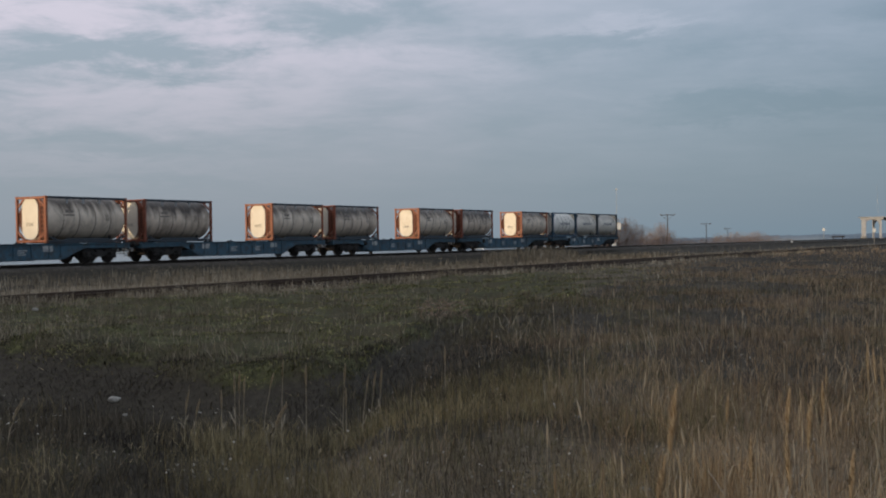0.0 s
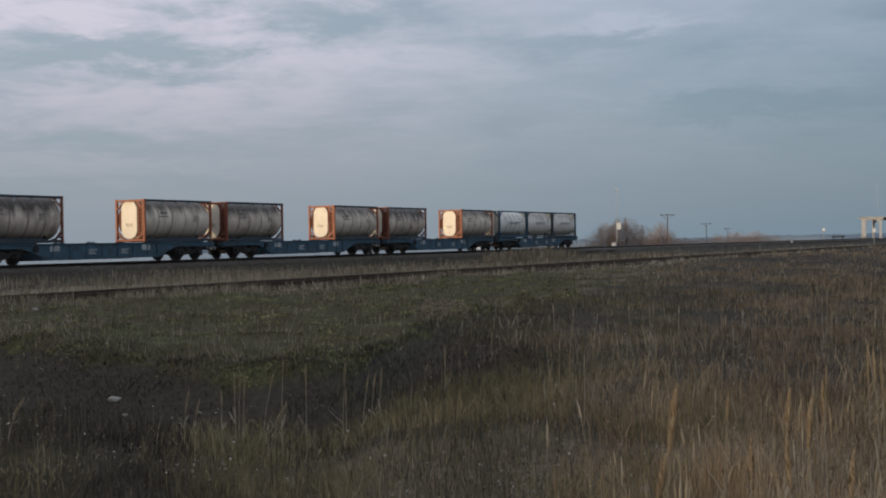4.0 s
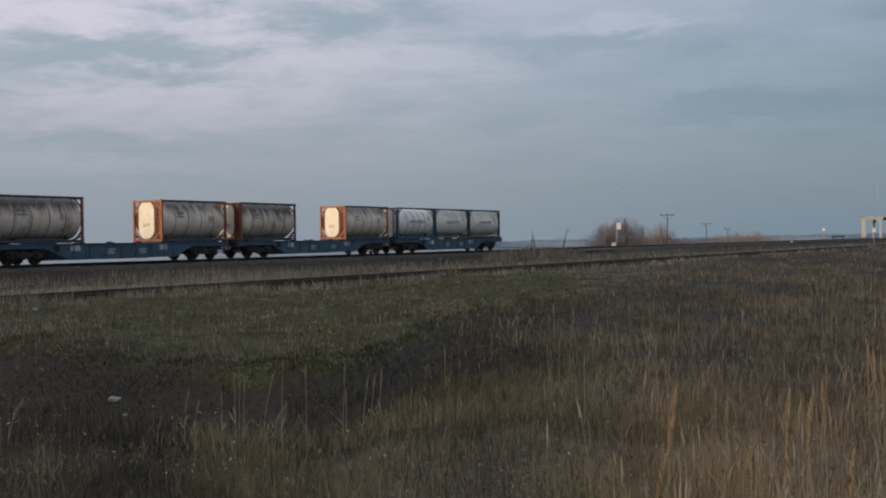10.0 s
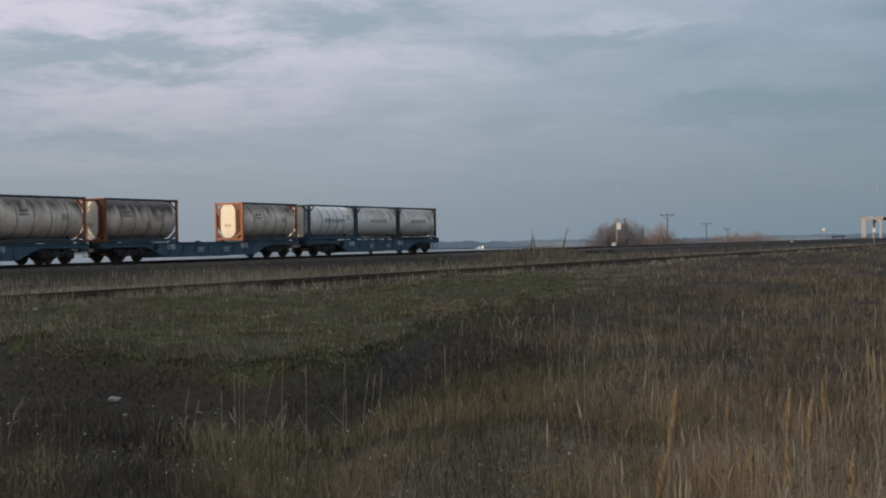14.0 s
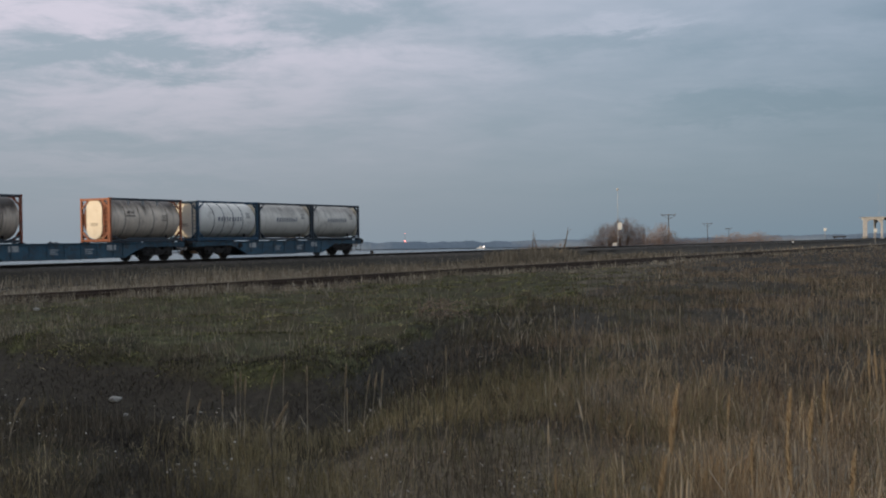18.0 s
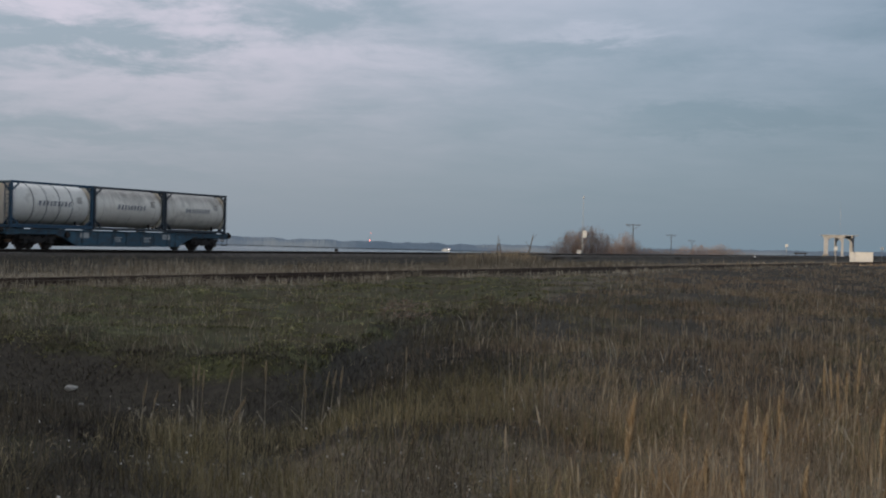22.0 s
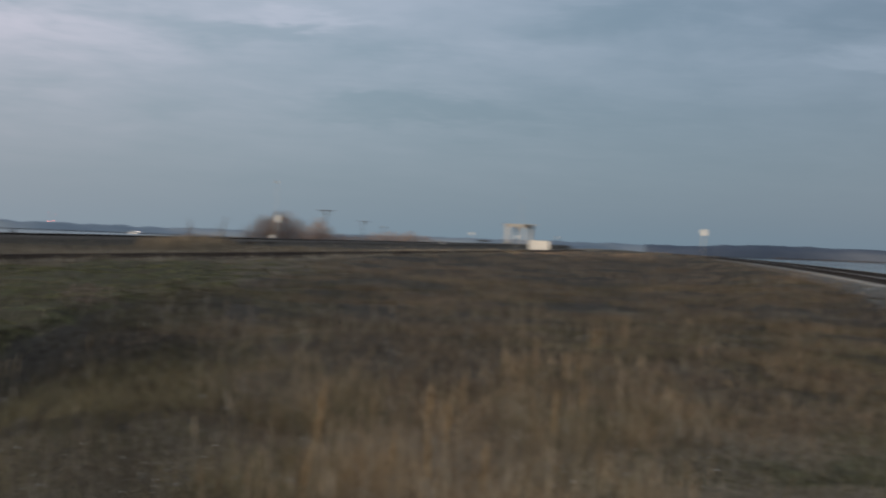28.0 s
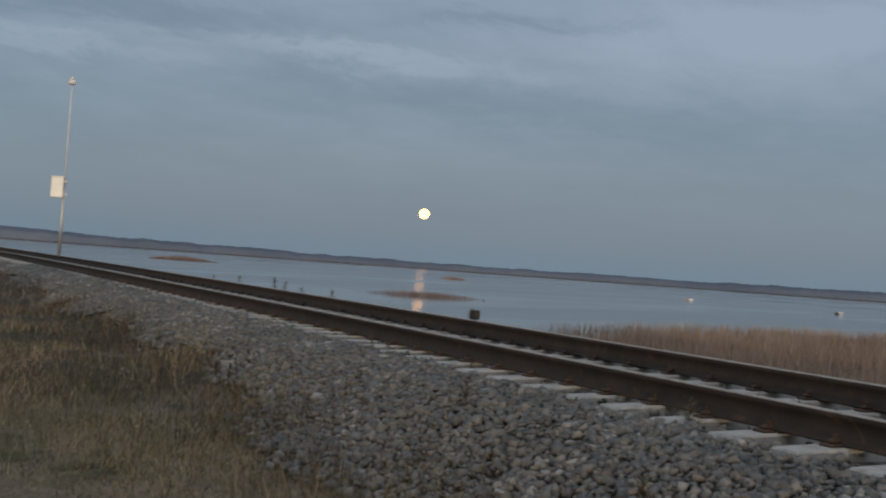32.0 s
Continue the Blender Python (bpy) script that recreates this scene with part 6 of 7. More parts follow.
def verge(s):
    """Where across the near line the ballast gives way to grass."""
    return np.interp(s, [4, 6.7, 8.5, 10.5, 12.5, 15, 20, 37, 60], [-2.85, -2.7, -2.5, -2.3, -2.15, -2.05, -1.95, -1.75, -1.2])


def chips(x, y, z, size, rng):
    """Broken stones: six uneven flat faces each, tumbled at random."""
    n = len(x)
    corner = np.array(list(itertools.product((-1, 1), repeat=3)), float)
    sides = np.array([(0, 1, 3, 2), (4, 6, 7, 5), (0, 4, 5, 1), (2, 3, 7, 6), (0, 2, 6, 4), (1, 5, 7, 3)])
    local = corner[None] * rng.uniform(0.62, 1.05, (n, 8, 1)) * rng.uniform(0.35, 1.25, (n, 1, 3)) + rng.uniform(-0.28, 0.28, (n, 8, 3))
    w, i, j, k = (rng.randn(4, n) / 1.0)
    length = np.sqrt(w * w + i * i + j * j + k * k)
    w, i, j, k = w / length, i / length, j / length, k / length
    turn = np.array([[1 - 2 * (j * j + k * k), 2 * (i * j - k * w), 2 * (i * k + j * w)],
                     [2 * (i * j + k * w), 1 - 2 * (i * i + k * k), 2 * (j * k - i * w)],
                     [2 * (i * k - j * w), 2 * (j * k + i * w), 1 - 2 * (i * i + j * j)]])
    local = np.einsum("abn,nvb->nva", turn, local) * size[:, None, None] * [[[1, 1, 0.85]]]
    verts = (local + np.stack([x, y, z], 1)[:, None]).reshape(-1, 3)
    return verts, (sides[None] + (np.arange(n) * 8)[:, None, None]).reshape(-1, 4)


def build_ballast_stones():
    """Broken stone lying on the near line's bed, thickest where one stands."""
    rng = np.random.RandomState(14)
    n = 80000
    s = -2 + 40 * rng.rand(n) ** 1.4
    q = rng.uniform(-3.5, 2.6, n)
    q = np.where(rng.rand(n) < 0.76, verge(s) - 0.3 - (verge(s) + 0.15) * rng.rand(n), q)
    fade = rng.rand(n) < smooth((q - verge(s) + 0.10 + 0.5 * rough_field(s, q, 1.3)) / 0.8)
    clear = (np.abs(q) > 0.10) & (np.abs(q - GAUGE) > 0.10)
    phase = ((s - 4.58) / 0.6) % 1.0
    off_sleeper = ~(((phase < 0.27) | (phase > 0.73)) & (q > -0.62) & (q < 2.05)) | (rng.rand(n) < 0.02)
    keep = fade & clear & off_sleeper
    s, q = s[keep], q[keep]
    n = len(s)
    ang = s / NEAR_R
    n0, s0 = (NEAR_R + q) * np.cos(ang) - NEAR_R + NEAR_OFF, (NEAR_R + q) * np.sin(ang)
    sn, cs = math.sin(NEAR_TURN), math.cos(NEAR_TURN)
    x, y = s0 * sn + n0 * cs, s0 * cs - n0 * sn
    size = rng.uniform(0.013, 0.036, n) * (1 + 0.028 * np.clip(s - 3, 0, 40))
    z = height(x, y) + 0.030 + 0.024 * smooth((q + 2.2) / 0.5) + rng.uniform(-0.014, 0.022, n)
    z = z + 0.026 * smooth((q + 0.95) / 0.3) * smooth((2.4 - q) / 0.3)
    # the part behind the standpoint
    s2, q2 = rng.uniform(-14, -2, 7000), rng.uniform(-3.0, 2.6, 7000)
    keep = (np.abs(q2) > 0.14) & (np.abs(q2 - GAUGE) > 0.14) & ((np.abs((s2 - 4.58) / 0.6 % 1.0 - 0.5) < 0.26) | (q2 < -0.6))
    s2, q2 = s2[keep], q2[keep]
    back = np.array([from_near(a, b)[:2] for a, b in zip(s2, q2)])
    x, y = np.concatenate([x, back[:, 0]]), np.concatenate([y, back[:, 1]])
    z = np.concatenate([z, height(back[:, 0], back[:, 1]) + 0.05])
    size = np.concatenate([size, rng.uniform(0.035, 0.055, len(s2))])
    verts, quads = chips(x, y, z, size, rng)
    ob = new("ballast_stones", raw_mesh("ballast_stones", verts, quads, None, M["ballast"]))
    tagged(ob, "loose broken grey ballast stone sloping down from the track", "gravel", kind="stuff")


NEAR_BED = build_ballast_bed("ballast_bed", "grey stone ballast bed of the near track", from_near, -14, 120, 0.5, -2.0, 3.4, 0.2, 0.048)
build_ballast_bed("ballast_bed", "dark ballast bed of the main line", lambda a, q: from_main(a, MAIN_M + q), -70, 420, 4.0, -2.6, 2.6, 0.4, 0.06, "main_bed")


def stone_material():
    n = Nodes("single_ballast_stone")
    info = n.node("ShaderNodeObjectInfo")
    v = n.coord("Object", (1, 1, 1), 20.0)
    c = n.ramp(info.outputs["Random"], [(0.0, (0.080, 0.078, 0.072)), (0.4, (0.122, 0.120, 0.112)), (0.75, (0.155, 0.140, 0.118)), (1.0, (0.27, 0.26, 0.24))])
    grain = n.noise(v, 60, 5, 0.65)
    return n.finish(n.mix(n.range(grain, 0.35, 0.7, 0, 0.5), c, (0.09, 0.085, 0.08)), 0.92, 0.0, 0.2, grain, 0.4, 0.004)


def build_near_stones():
    """The stones that lie nearest, each one for itself."""
    m = stone_material()
    rng = random.Random(91)
    shapes = []
    for k in range(8):
        b = fresh()
        bmesh.ops.create_cube(b, size=1.7)
        sx, sy, sz = rng.uniform(0.8, 1.25), rng.uniform(0.7, 1.0), rng.uniform(0.5, 0.8)
        for v in b.verts:
            v.co = Vector((v.co.x * sx, v.co.y * sy, v.co.z * sz)) * rng.uniform(0.45, 1.05) + Vector([rng.uniform(-0.2, 0.2) for c in range(3)])
        bmesh.ops.bevel(b, geom=b.edges[:], offset=0.10, segments=1, affect="EDGES", clamp_overlap=True)
        shapes.append(mesh_of("stone", b, m))
    for k in range(290):
        s, q = rng.uniform(2.2, 7.5), rng.uniform(-2.2, -0.65)
        p = from_near(s, q)
        ob = part("stone", shapes[k % 8], None, NEAR_BED)
        size = rng.uniform(0.018, 0.034)
        ob.matrix_basis = pose(p.x, p.y, ground_at(p) + 0.045, rng.uniform(-60, 60), rng.uniform(-60, 60), rng.uniform(0, 360)) @ Matrix.Scale(size, 4)


# ---------------------------------------------------------------- grass and weeds
def blades(name, label, category, x, y, tall, wide, material, lean=0.25, seed=1, curl=0.35, sink=0.02):
    """One blade at each place: a strip that narrows and bows to one side."""
    rng = np.random.RandomState(seed)
    n = len(x)
    z = height(x, y) - sink
    a, b = rng.rand(n) * math.tau, rng.rand(n) * math.tau
    bend = np.abs(rng.randn(n)) * lean * tall
    side = np.stack([np.cos(a), np.sin(a), 0 * a], 1) * (wide / 2)[:, None]
    out_ = np.stack([np.cos(b), np.sin(b), 0 * b], 1) * bend[:, None]
    root = np.stack([x, y, z], 1)
    up = np.zeros((n, 3))
    up[:, 2] = tall
    mid = root + up * 0.55 + out_ * curl
    tip = root + up * (1 - 0.12 * np.clip(bend / tall, 0, 2))[:, None] + out_
    verts = np.stack([root - side, root + side, mid + side * 0.75, mid - side * 0.75, tip], 1).reshape(-1, 3)
    base = np.arange(n)[:, None] * 5
    ob = new(name, raw_mesh(name, verts, base + [0, 1, 2, 3], base + [3, 2, 4], material))
    tagged(ob, label, category, kind="stuff")
    return ob


def plumes(name, label, x, y, tall, material, head, seed=1, fat=0.012, lean=0.10):
    """Stems that end in a narrow feathery head."""
    rng = np.random.RandomState(seed)
    n = len(x)
    z = height(x, y) - 0.02
    b = rng.rand(n) * math.tau
    out_ = np.stack([np.cos(b), np.sin(b), 0 * b], 1) * (np.abs(rng.randn(n)) * lean * tall)[:, None]
    root = np.stack([x, y, z], 1)
    up = np.zeros((n, 3))
    up[:, 2] = tall
    neck = root + up * (1 - head[:, None] / tall[:, None]) + out_ * 0.65
    tip = root + up + out_ * 1.05
    w = 0.0012 + 0.00016 * np.hypot(x, y)
    cols = []
    ring = [(math.cos(k * math.tau / 3), math.sin(k * math.tau / 3)) for k in range(3)]
    f = fat * (0.7 + 0.6 * rng.rand(n)) * head / 0.16
    for c, r in ((root, w), (neck, w * 0.7), (neck * 0.72 + tip * 0.28, f), (neck * 0.40 + tip * 0.60, f * 0.75), (tip, f * 0.08)):
        for cx, cy in ring:
            cols.append(c + np.stack([cx * r, cy * r, 0 * r], 1))
    verts = np.stack(cols, 1).reshape(-1, 3)
    base = np.arange(n)[:, None] * 15
    quads = np.concatenate([base + [3 * k + j, 3 * k + (j + 1) % 3, 3 * k + 3 + (j + 1) % 3, 3 * k + 3 + j] for k in range(4) for j in range(3)])
    ob = new(name, raw_mesh(name, verts, quads, None, material))
    tagged(ob, label, "grass", kind="stuff")
    return ob


def scatter(n, b0, b1, r0, r1, seed, power=1.0):
    """Places between two bearings and two distances, denser near by."""
    rng = np.random.RandomState(seed)
    b = np.radians(rng.uniform(b0, b1, n))
    r = r0 * (r1 / r0) ** (rng.rand(n) ** power)
    return r * np.sin(b), r * np.cos(b), r, np.degrees(b), rng


def off_tracks(x, y):
    """True where plants may grow: clear of the rails and the clean ballast."""
    a, m = to_main(x, y)
    s, q = to_near(x, y)
    ok = (q < verge(s) + 0.45 + 0.5 * rough_field(x, y, 1.3) + 0.6 * rough_field(x + 5, y, 0.45)) & (np.abs(m - MAIN_M) > 2.1 + 0.7 * rough_field(x, y, 1.6)) & (m < 56)
    return ok, a, m, s, q


def clumps(x, y, size, share):
    """True inside uneven clumps that cover about that share of the ground."""
    f = 0.65 * rough_field(x, y, size) + 0.35 * rough_field(x + 37, y + 11, size * 0.4)
    return f > 0.55 - 1.1 * share


def build_plants():
    # a low litter of dead leaves and stems over all the ground
    x, y, r, b, rng = scatter(215000, -25, 78, 3.0, 110, 100)
    ok, a, m, s, q = off_tracks(x, y)
    bank = on_bank(x, y)
    ok &= (np.abs(m - SIDE_M) > 0.9) & (rng.rand(len(x)) < (0.55 + 0.45 * rough_field(x, y, 1.3)) * (1 - 0.72 * bank * smooth((12 - b) / 8)) * (1 - 0.85 * smooth((lip(b) + 1 - r) / 1.5) * smooth((r - 9) / 1.5) * smooth((4 - b) / 6)))
    x, y, r = x[ok], y[ok], r[ok]
    blades("plant_litter", "low brown litter of dead grass and leaves", "grass", x, y, rng.uniform(0.012, 0.07, len(x)) * (1 + 0.010 * r), 0.005 + 0.0007 * r, M["litter"], 1.5, 10)
    # moss-green turf in cushions on the bank
    x, y, r, b, rng = scatter(260000, -26, 16, 12.5, 62, 101)
    ok, a, m, s, q = off_tracks(x, y)
    cushion = 0.40 + 0.85 * rough_field(x, y + 31, 0.6) + 0.70 * rough_field(x, y, 2.0) - 0.35 * smooth((m - 18.5) / 3)
    ok &= (rng.rand(len(x)) < on_bank(x, y, 0.5) * smooth((14 - b) / 8) * np.clip(cushion, 0.05, 1)) & (m < 23.2)
    x, y, r = x[ok], y[ok], r[ok]
    blades("turf", "short mossy green turf on the bank", "grass", x, y, rng.uniform(0.015, 0.055, len(x)) * (1 + 0.006 * r), 0.004 + 0.0007 * r, M["green"], 1.0, 11)
    # thin brown stems that stand through the moss
    x, y, r, b, rng = scatter(60000, -26, 18, 13, 62, 113)
    ok, a, m, s, q = off_tracks(x, y)
    thin = 0.12 + 0.42 * clumps(x, y, 1.7, 0.36) + 0.55 * smooth((m - 19.0) / 3) + 0.22 * smooth((-9 - b) / 5)
    ok &= (rng.rand(len(x)) < on_bank(x, y) * thin * (1 - 0.6 * smooth((b + 2) / 9))) & (m < 23.8)
    x, y, r = x[ok], y[ok], r[ok]
    blades("moss_stems", "thin brown dead stems standing in the moss", "weeds", x, y, rng.uniform(0.05, 0.26, len(x)), 0.0010 + 0.00042 * r, M["bank_grass"], 0.5, 21)
    # olive grass at the near edge of the hollow and on the trodden ground by the near line
    x, y, r, b, rng = scatter(230000, -25, 75, 3.0, 22, 102)
    ok, a, m, s, q = off_tracks(x, y)
    patch = smooth((11.6 + 1.8 * smooth((b + 3) / 5) + 0.9 * rough_field(x, y, 1.2) - r) / 1.8) * smooth((b + 15) / 4) * smooth((16 - b) / 7) * (1 - 0.6 * np.exp(-(((b - 2) / 6) ** 2)) * smooth((8.2 - r) / 1.4))
    lush = np.clip(patch + smooth((b - 20) / 8), 0, 1)
    ok &= (rng.rand(len(x)) < lush * np.where(clumps(x, y, 0.8, 0.5), 1.0, 0.30)) | (clumps(x, y, 0.9, 0.2) & (r < lip(b) - 2) & (rng.rand(len(x)) < 0.25))
    x, y, r, b = x[ok], y[ok], r[ok], b[ok]
    short = smooth((b - 22) / 8)
    tall = rng.uniform(0.07, 0.36, len(x)) ** (1 + 0.2 * short) * (1 - 0.66 * short) * (0.8 + 0.5 * rough_field(x, y, 0.8))
    blades("grass_tufts", "olive and faded grass tufts on rough ground", "grass", x, y, np.maximum(tall, 0.03), 0.0014 + 0.00032 * r, M["olive"], 0.6, 12)
    # faded straw: a band behind the siding, wisps before it, and a few clumps
    x, y, r, b, rng = scatter(280000, -25, 40, 4.0, 140, 103, 0.75)
    ok, a, m, s, q = off_tracks(x, y)
    strip = 1.3 * np.exp(-((m - 28.5) / 3.0) ** 2) * (0.15 + 0.85 * smooth((90 - r) / 45)) + 0.16 * smooth((m - 30) / 4) * smooth((45 - m) / 3)
    wisps = (m > 21.0) & (m < 23.8) & clumps(x, y, 1.6, 0.52)
    ok &= ((rng.rand(len(x)) < np.clip(strip * (0.8 + 0.5 * rough_field(x, y, 4.0)), 0, 1)) | (clumps(x, y, 1.3, 0.18) & (m < 22) & (rng.rand(len(x)) < 0.14 * smooth((b + 6) / 5) * (1 - on_bank(x, y)))) | wisps) & (np.abs(m - SIDE_M) > 0.80)
    x, y, r, m = x[ok], y[ok], r[ok], m[ok]
    tall = rng.uniform(0.10, 0.34, len(x)) * np.where(m > 25, 1.1, 1.2)
    blades("dry_grass", "faded straw-coloured dry grass", "grass", x, y, tall, 0.0018 + 0.00045 * r, M["straw"], 0.5, 13)
    # dark dead weeds in the hollow, along the siding and at the foot of the ballast
    x, y, r, b, rng = scatter(300000, -25, 62, 4.5, 130, 104, 0.85)
    ok, a, m, s, q = off_tracks(x, y)
    hollow = smooth((lip(b) + 0.3 - r) / 1.2) * smooth((r - 8.5) / 2.5) * (0.25 + 0.5 * smooth((8 - b) / 10))
    hollow = hollow + 0.55 * on_bank(x, y) + 0.9 * np.exp(-((m - 47.0) / 2.6) ** 2) + 0.5 * np.exp(-((q + 2.2) / 0.8) ** 2) * smooth((s - 2) / 3) + 0.22 * smooth((m - 26) / 3) + 0.75 * smooth((m - 34 - 2 * rough_field(x, y, 3.0)) / 3)
    hollow = hollow * (1 - 0.6 * smooth((b + 2) / 3) * smooth((13 - b) / 4) * smooth((14 - r) / 2))
    hollow = hollow + 0.85 * smooth((-11 - b) / 4) * smooth((12 - r) / 3) + 0.8 * np.exp(-(((b - 2) / 7) ** 2)) * smooth((9.5 - r) / 2)
    ok &= (rng.rand(len(x)) < np.clip(0.03 + 0.95 * hollow, 0.0, 1)) & (np.abs(m - SIDE_M) > 2.0) & (rng.rand(len(x)) > np.where(clumps(x + 21, y, 1.9, 0.40), 0.45, 0.93) * on_bank(x, y)) & (clumps(x, y, 1.2, 0.55) | (rng.rand(len(x)) < 0.35))
    x, y, r, b = x[ok], y[ok], r[ok], b[ok]
    tall = rng.uniform(0.05, 0.30, len(x)) * (1 - 0.55 * smooth((-4 - b) / 4) * smooth((r - 9.5) / 2))
    blades("dead_weeds", "dark brown dead weed stems", "weeds", x, y, tall, 0.0012 + 0.00032 * r, M["weed"], 0.45, 14)
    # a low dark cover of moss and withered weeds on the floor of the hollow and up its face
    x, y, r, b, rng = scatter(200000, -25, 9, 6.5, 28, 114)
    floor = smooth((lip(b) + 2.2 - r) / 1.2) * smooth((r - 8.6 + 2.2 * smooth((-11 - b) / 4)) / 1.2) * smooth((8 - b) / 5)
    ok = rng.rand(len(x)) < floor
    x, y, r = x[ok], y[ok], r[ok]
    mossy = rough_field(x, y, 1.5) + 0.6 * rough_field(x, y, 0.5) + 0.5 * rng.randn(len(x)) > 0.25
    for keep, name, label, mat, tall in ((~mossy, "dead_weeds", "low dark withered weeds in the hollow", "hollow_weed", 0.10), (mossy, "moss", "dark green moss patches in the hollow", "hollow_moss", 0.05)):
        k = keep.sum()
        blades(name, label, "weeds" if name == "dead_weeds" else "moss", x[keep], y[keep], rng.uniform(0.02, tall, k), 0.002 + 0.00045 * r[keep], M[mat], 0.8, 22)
    # tall golden grass in clumps, thickest near by
    x, y, r, b, rng = scatter(66000, -2, 36, 3.8, 14, 105)
    ok, a, m, s, q = off_tracks(x, y)
    ok &= clumps(x, y, 0.55, 0.28) & (rng.rand(len(x)) < np.clip(0.02 + 0.85 * smooth((b - 6) / 8) * smooth((34 - b + 3 * rough_field(x, y, 2.0)) / 9) * smooth((13.0 - r) / 5), 0.0, 1))
    x, y, r = x[ok], y[ok], r[ok]
    blades("tall_dry_grass", "tall golden dry grass in loose clumps", "grass", x, y, rng.uniform(0.08, 0.48, len(x)), 0.0010 + 0.00030 * r, M["gold"], 0.42, 15)
    # short tan stubble between the golden clumps
    x, y, r, b, rng = scatter(150000, 3, 46, 4.2, 40, 115)
    ok, a, m, s, q = off_tracks(x, y)
    ok &= rng.rand(len(x)) < smooth((b - 5) / 6) * np.maximum(smooth((30 - b + 4 * rough_field(x, y, 2.0)) / 8) * smooth((17 - r) / 6), smooth((b - 12) / 6) * smooth((42 - b) / 6) * smooth((r - 8) / 4) * clumps(x + 5, y, 2.6, 0.45)) * np.clip(0.55 + 0.7 * rough_field(x, y, 0.8), 0.1, 1)
    x, y, r = x[ok], y[ok], r[ok]
    blades("stubble", "short tan grass stubble on sandy ground", "grass", x, y, rng.uniform(0.03, 0.20, len(x)) * (1 + 0.5 * smooth((r - 9) / 4)), 0.0012 + 0.00034 * r, M["stubble"], 0.8, 23)
    # fine russet stems over the rough ground between the two lines
    x, y, r, b, rng = scatter(290000, -6, 48, 7.0, 190, 108, 0.8)
    ok, a, m, s, q = off_tracks(x, y)
    patchy = np.clip(0.22 + 0.9 * rough_field(x, y, 2.1) + 0.55 * rough_field(x + 3, y, 0.7), 0.03, 1)
    ok &= (rng.rand(len(x)) > 0.93 * on_bank(x, y) * smooth((13 - b) / 5)) & (rng.rand(len(x)) < (0.25 + 0.75 * smooth((b + 1) / 9)) * smooth((45 - b + 5 * rough_field(x, y, 3.0)) / 14) * patchy) & (m < 21)
    x, y, r = x[ok], y[ok], r[ok]
    tall = rng.uniform(0.04, 0.27, len(x)) * (0.8 + 0.3 * smooth((r - 12) / 20)) * (1 + 0.4 * rough_field(x, y, 1.4))
    blades("russet_weeds", "fine reddish-brown dead weeds between the two lines", "weeds", x, y, tall, 0.0010 + 0.00034 * r, M["russet"], 0.40, 17)
    # green-tinged tussocks scattered among them
    x, y, r, b, rng = scatter(120000, -6, 45, 7.5, 45, 116, 0.8)
    ok, a, m, s, q = off_tracks(x, y)
    ok &= (rng.rand(len(x)) > on_bank(x, y) * smooth((13 - b) / 5)) & clumps(x + 60, y, 1.3, 0.50) & (rng.rand(len(x)) < 0.8 - 0.35 * smooth((b - 8) / 8)) & (m < 16)
    x, y, r = x[ok], y[ok], r[ok]
    blades("grass_tussocks", "dull green tussocks among the dead weeds", "grass", x, y, rng.uniform(0.04, 0.20, len(x)) * (1 + 0.15 * smooth((r - 14) / 12)), 0.0012 + 0.00034 * r, M["tussock"], 0.6, 24)
    # taller bleached stems on the foot of the main line, and one overgrown heap before it
    x, y, r, b, rng = scatter(150000, -25, 22, 45, 180, 110, 0.8)
    ok, a, m, s, q = off_tracks(x, y)
    heap = (b > 2.0) & (b < 6.4 + 0.6 * rough_field(x, y, 4.0)) & (m > 38) & (m < 46.5)
    ok &= (m > 26) & (m < 46.4 + 0.5 * rough_field(x, y, 3.0)) & (rng.rand(len(x)) < 0.1 + 0.9 * smooth((13 - b) / 5)) & ((clumps(x, y, 2.6, 0.42) & (rng.rand(len(x)) < 0.55 - 0.33 * smooth((m - 34) / 3))) | (rng.rand(len(x)) < 0.10) | heap)
    x, y, r, heap = x[ok], y[ok], r[ok], heap[ok]
    tall = rng.uniform(0.18, 0.62, len(x)) * np.where(heap, 1.75, 1.0)
    blades("bank_grass", "bleached dead stems on the bank before the main line", "grass", x, y, tall, 0.004 + 0.00042 * r, M["bank_grass"], 0.3, 18)
    # dark weeds along the foot of the near ballast
    x, y, r, b, rng = scatter(90000, 24, 76, 3.4, 26, 111, 0.8)
    ok, a, m, s, q = off_tracks(x, y)
    ok = (q < -0.9) & (rng.rand(len(x)) < np.exp(-((q - verge(s) - 0.10) / 0.55) ** 2) * np.clip(0.45 + rough_field(x, y, 0.9), 0.06, 1))
    x, y, r = x[ok], y[ok], r[ok]
    blades("dead_weeds", "dark brown weeds along the foot of the ballast", "weeds", x, y, rng.uniform(0.06, 0.30, len(x)), 0.0016 + 0.0004 * r, M["litter"], 0.6, 19)
    # short brown-olive grass on the verge beside the near line
    x, y, r, b, rng = scatter(95000, 20, 76, 2.6, 20, 112)
    ok, a, m, s, q = off_tracks(x, y)
    ok = (ok | (q < verge(s) + 0.55 * rng.rand(len(x)))) & (q > -9) & (rng.rand(len(x)) < np.clip(0.66 + 0.6 * rough_field(x, y, 1.1), 0.1, 1))
    x, y, r = x[ok], y[ok], r[ok]
    blades("verge_grass", "short brown-olive grass on the verge beside the ballast", "grass", x, y, rng.uniform(0.03, 0.15, len(x)) * (0.8 + 0.7 * rough_field(x, y, 0.9)), 0.0026 + 0.0006 * r, M["verge"], 0.9, 20)
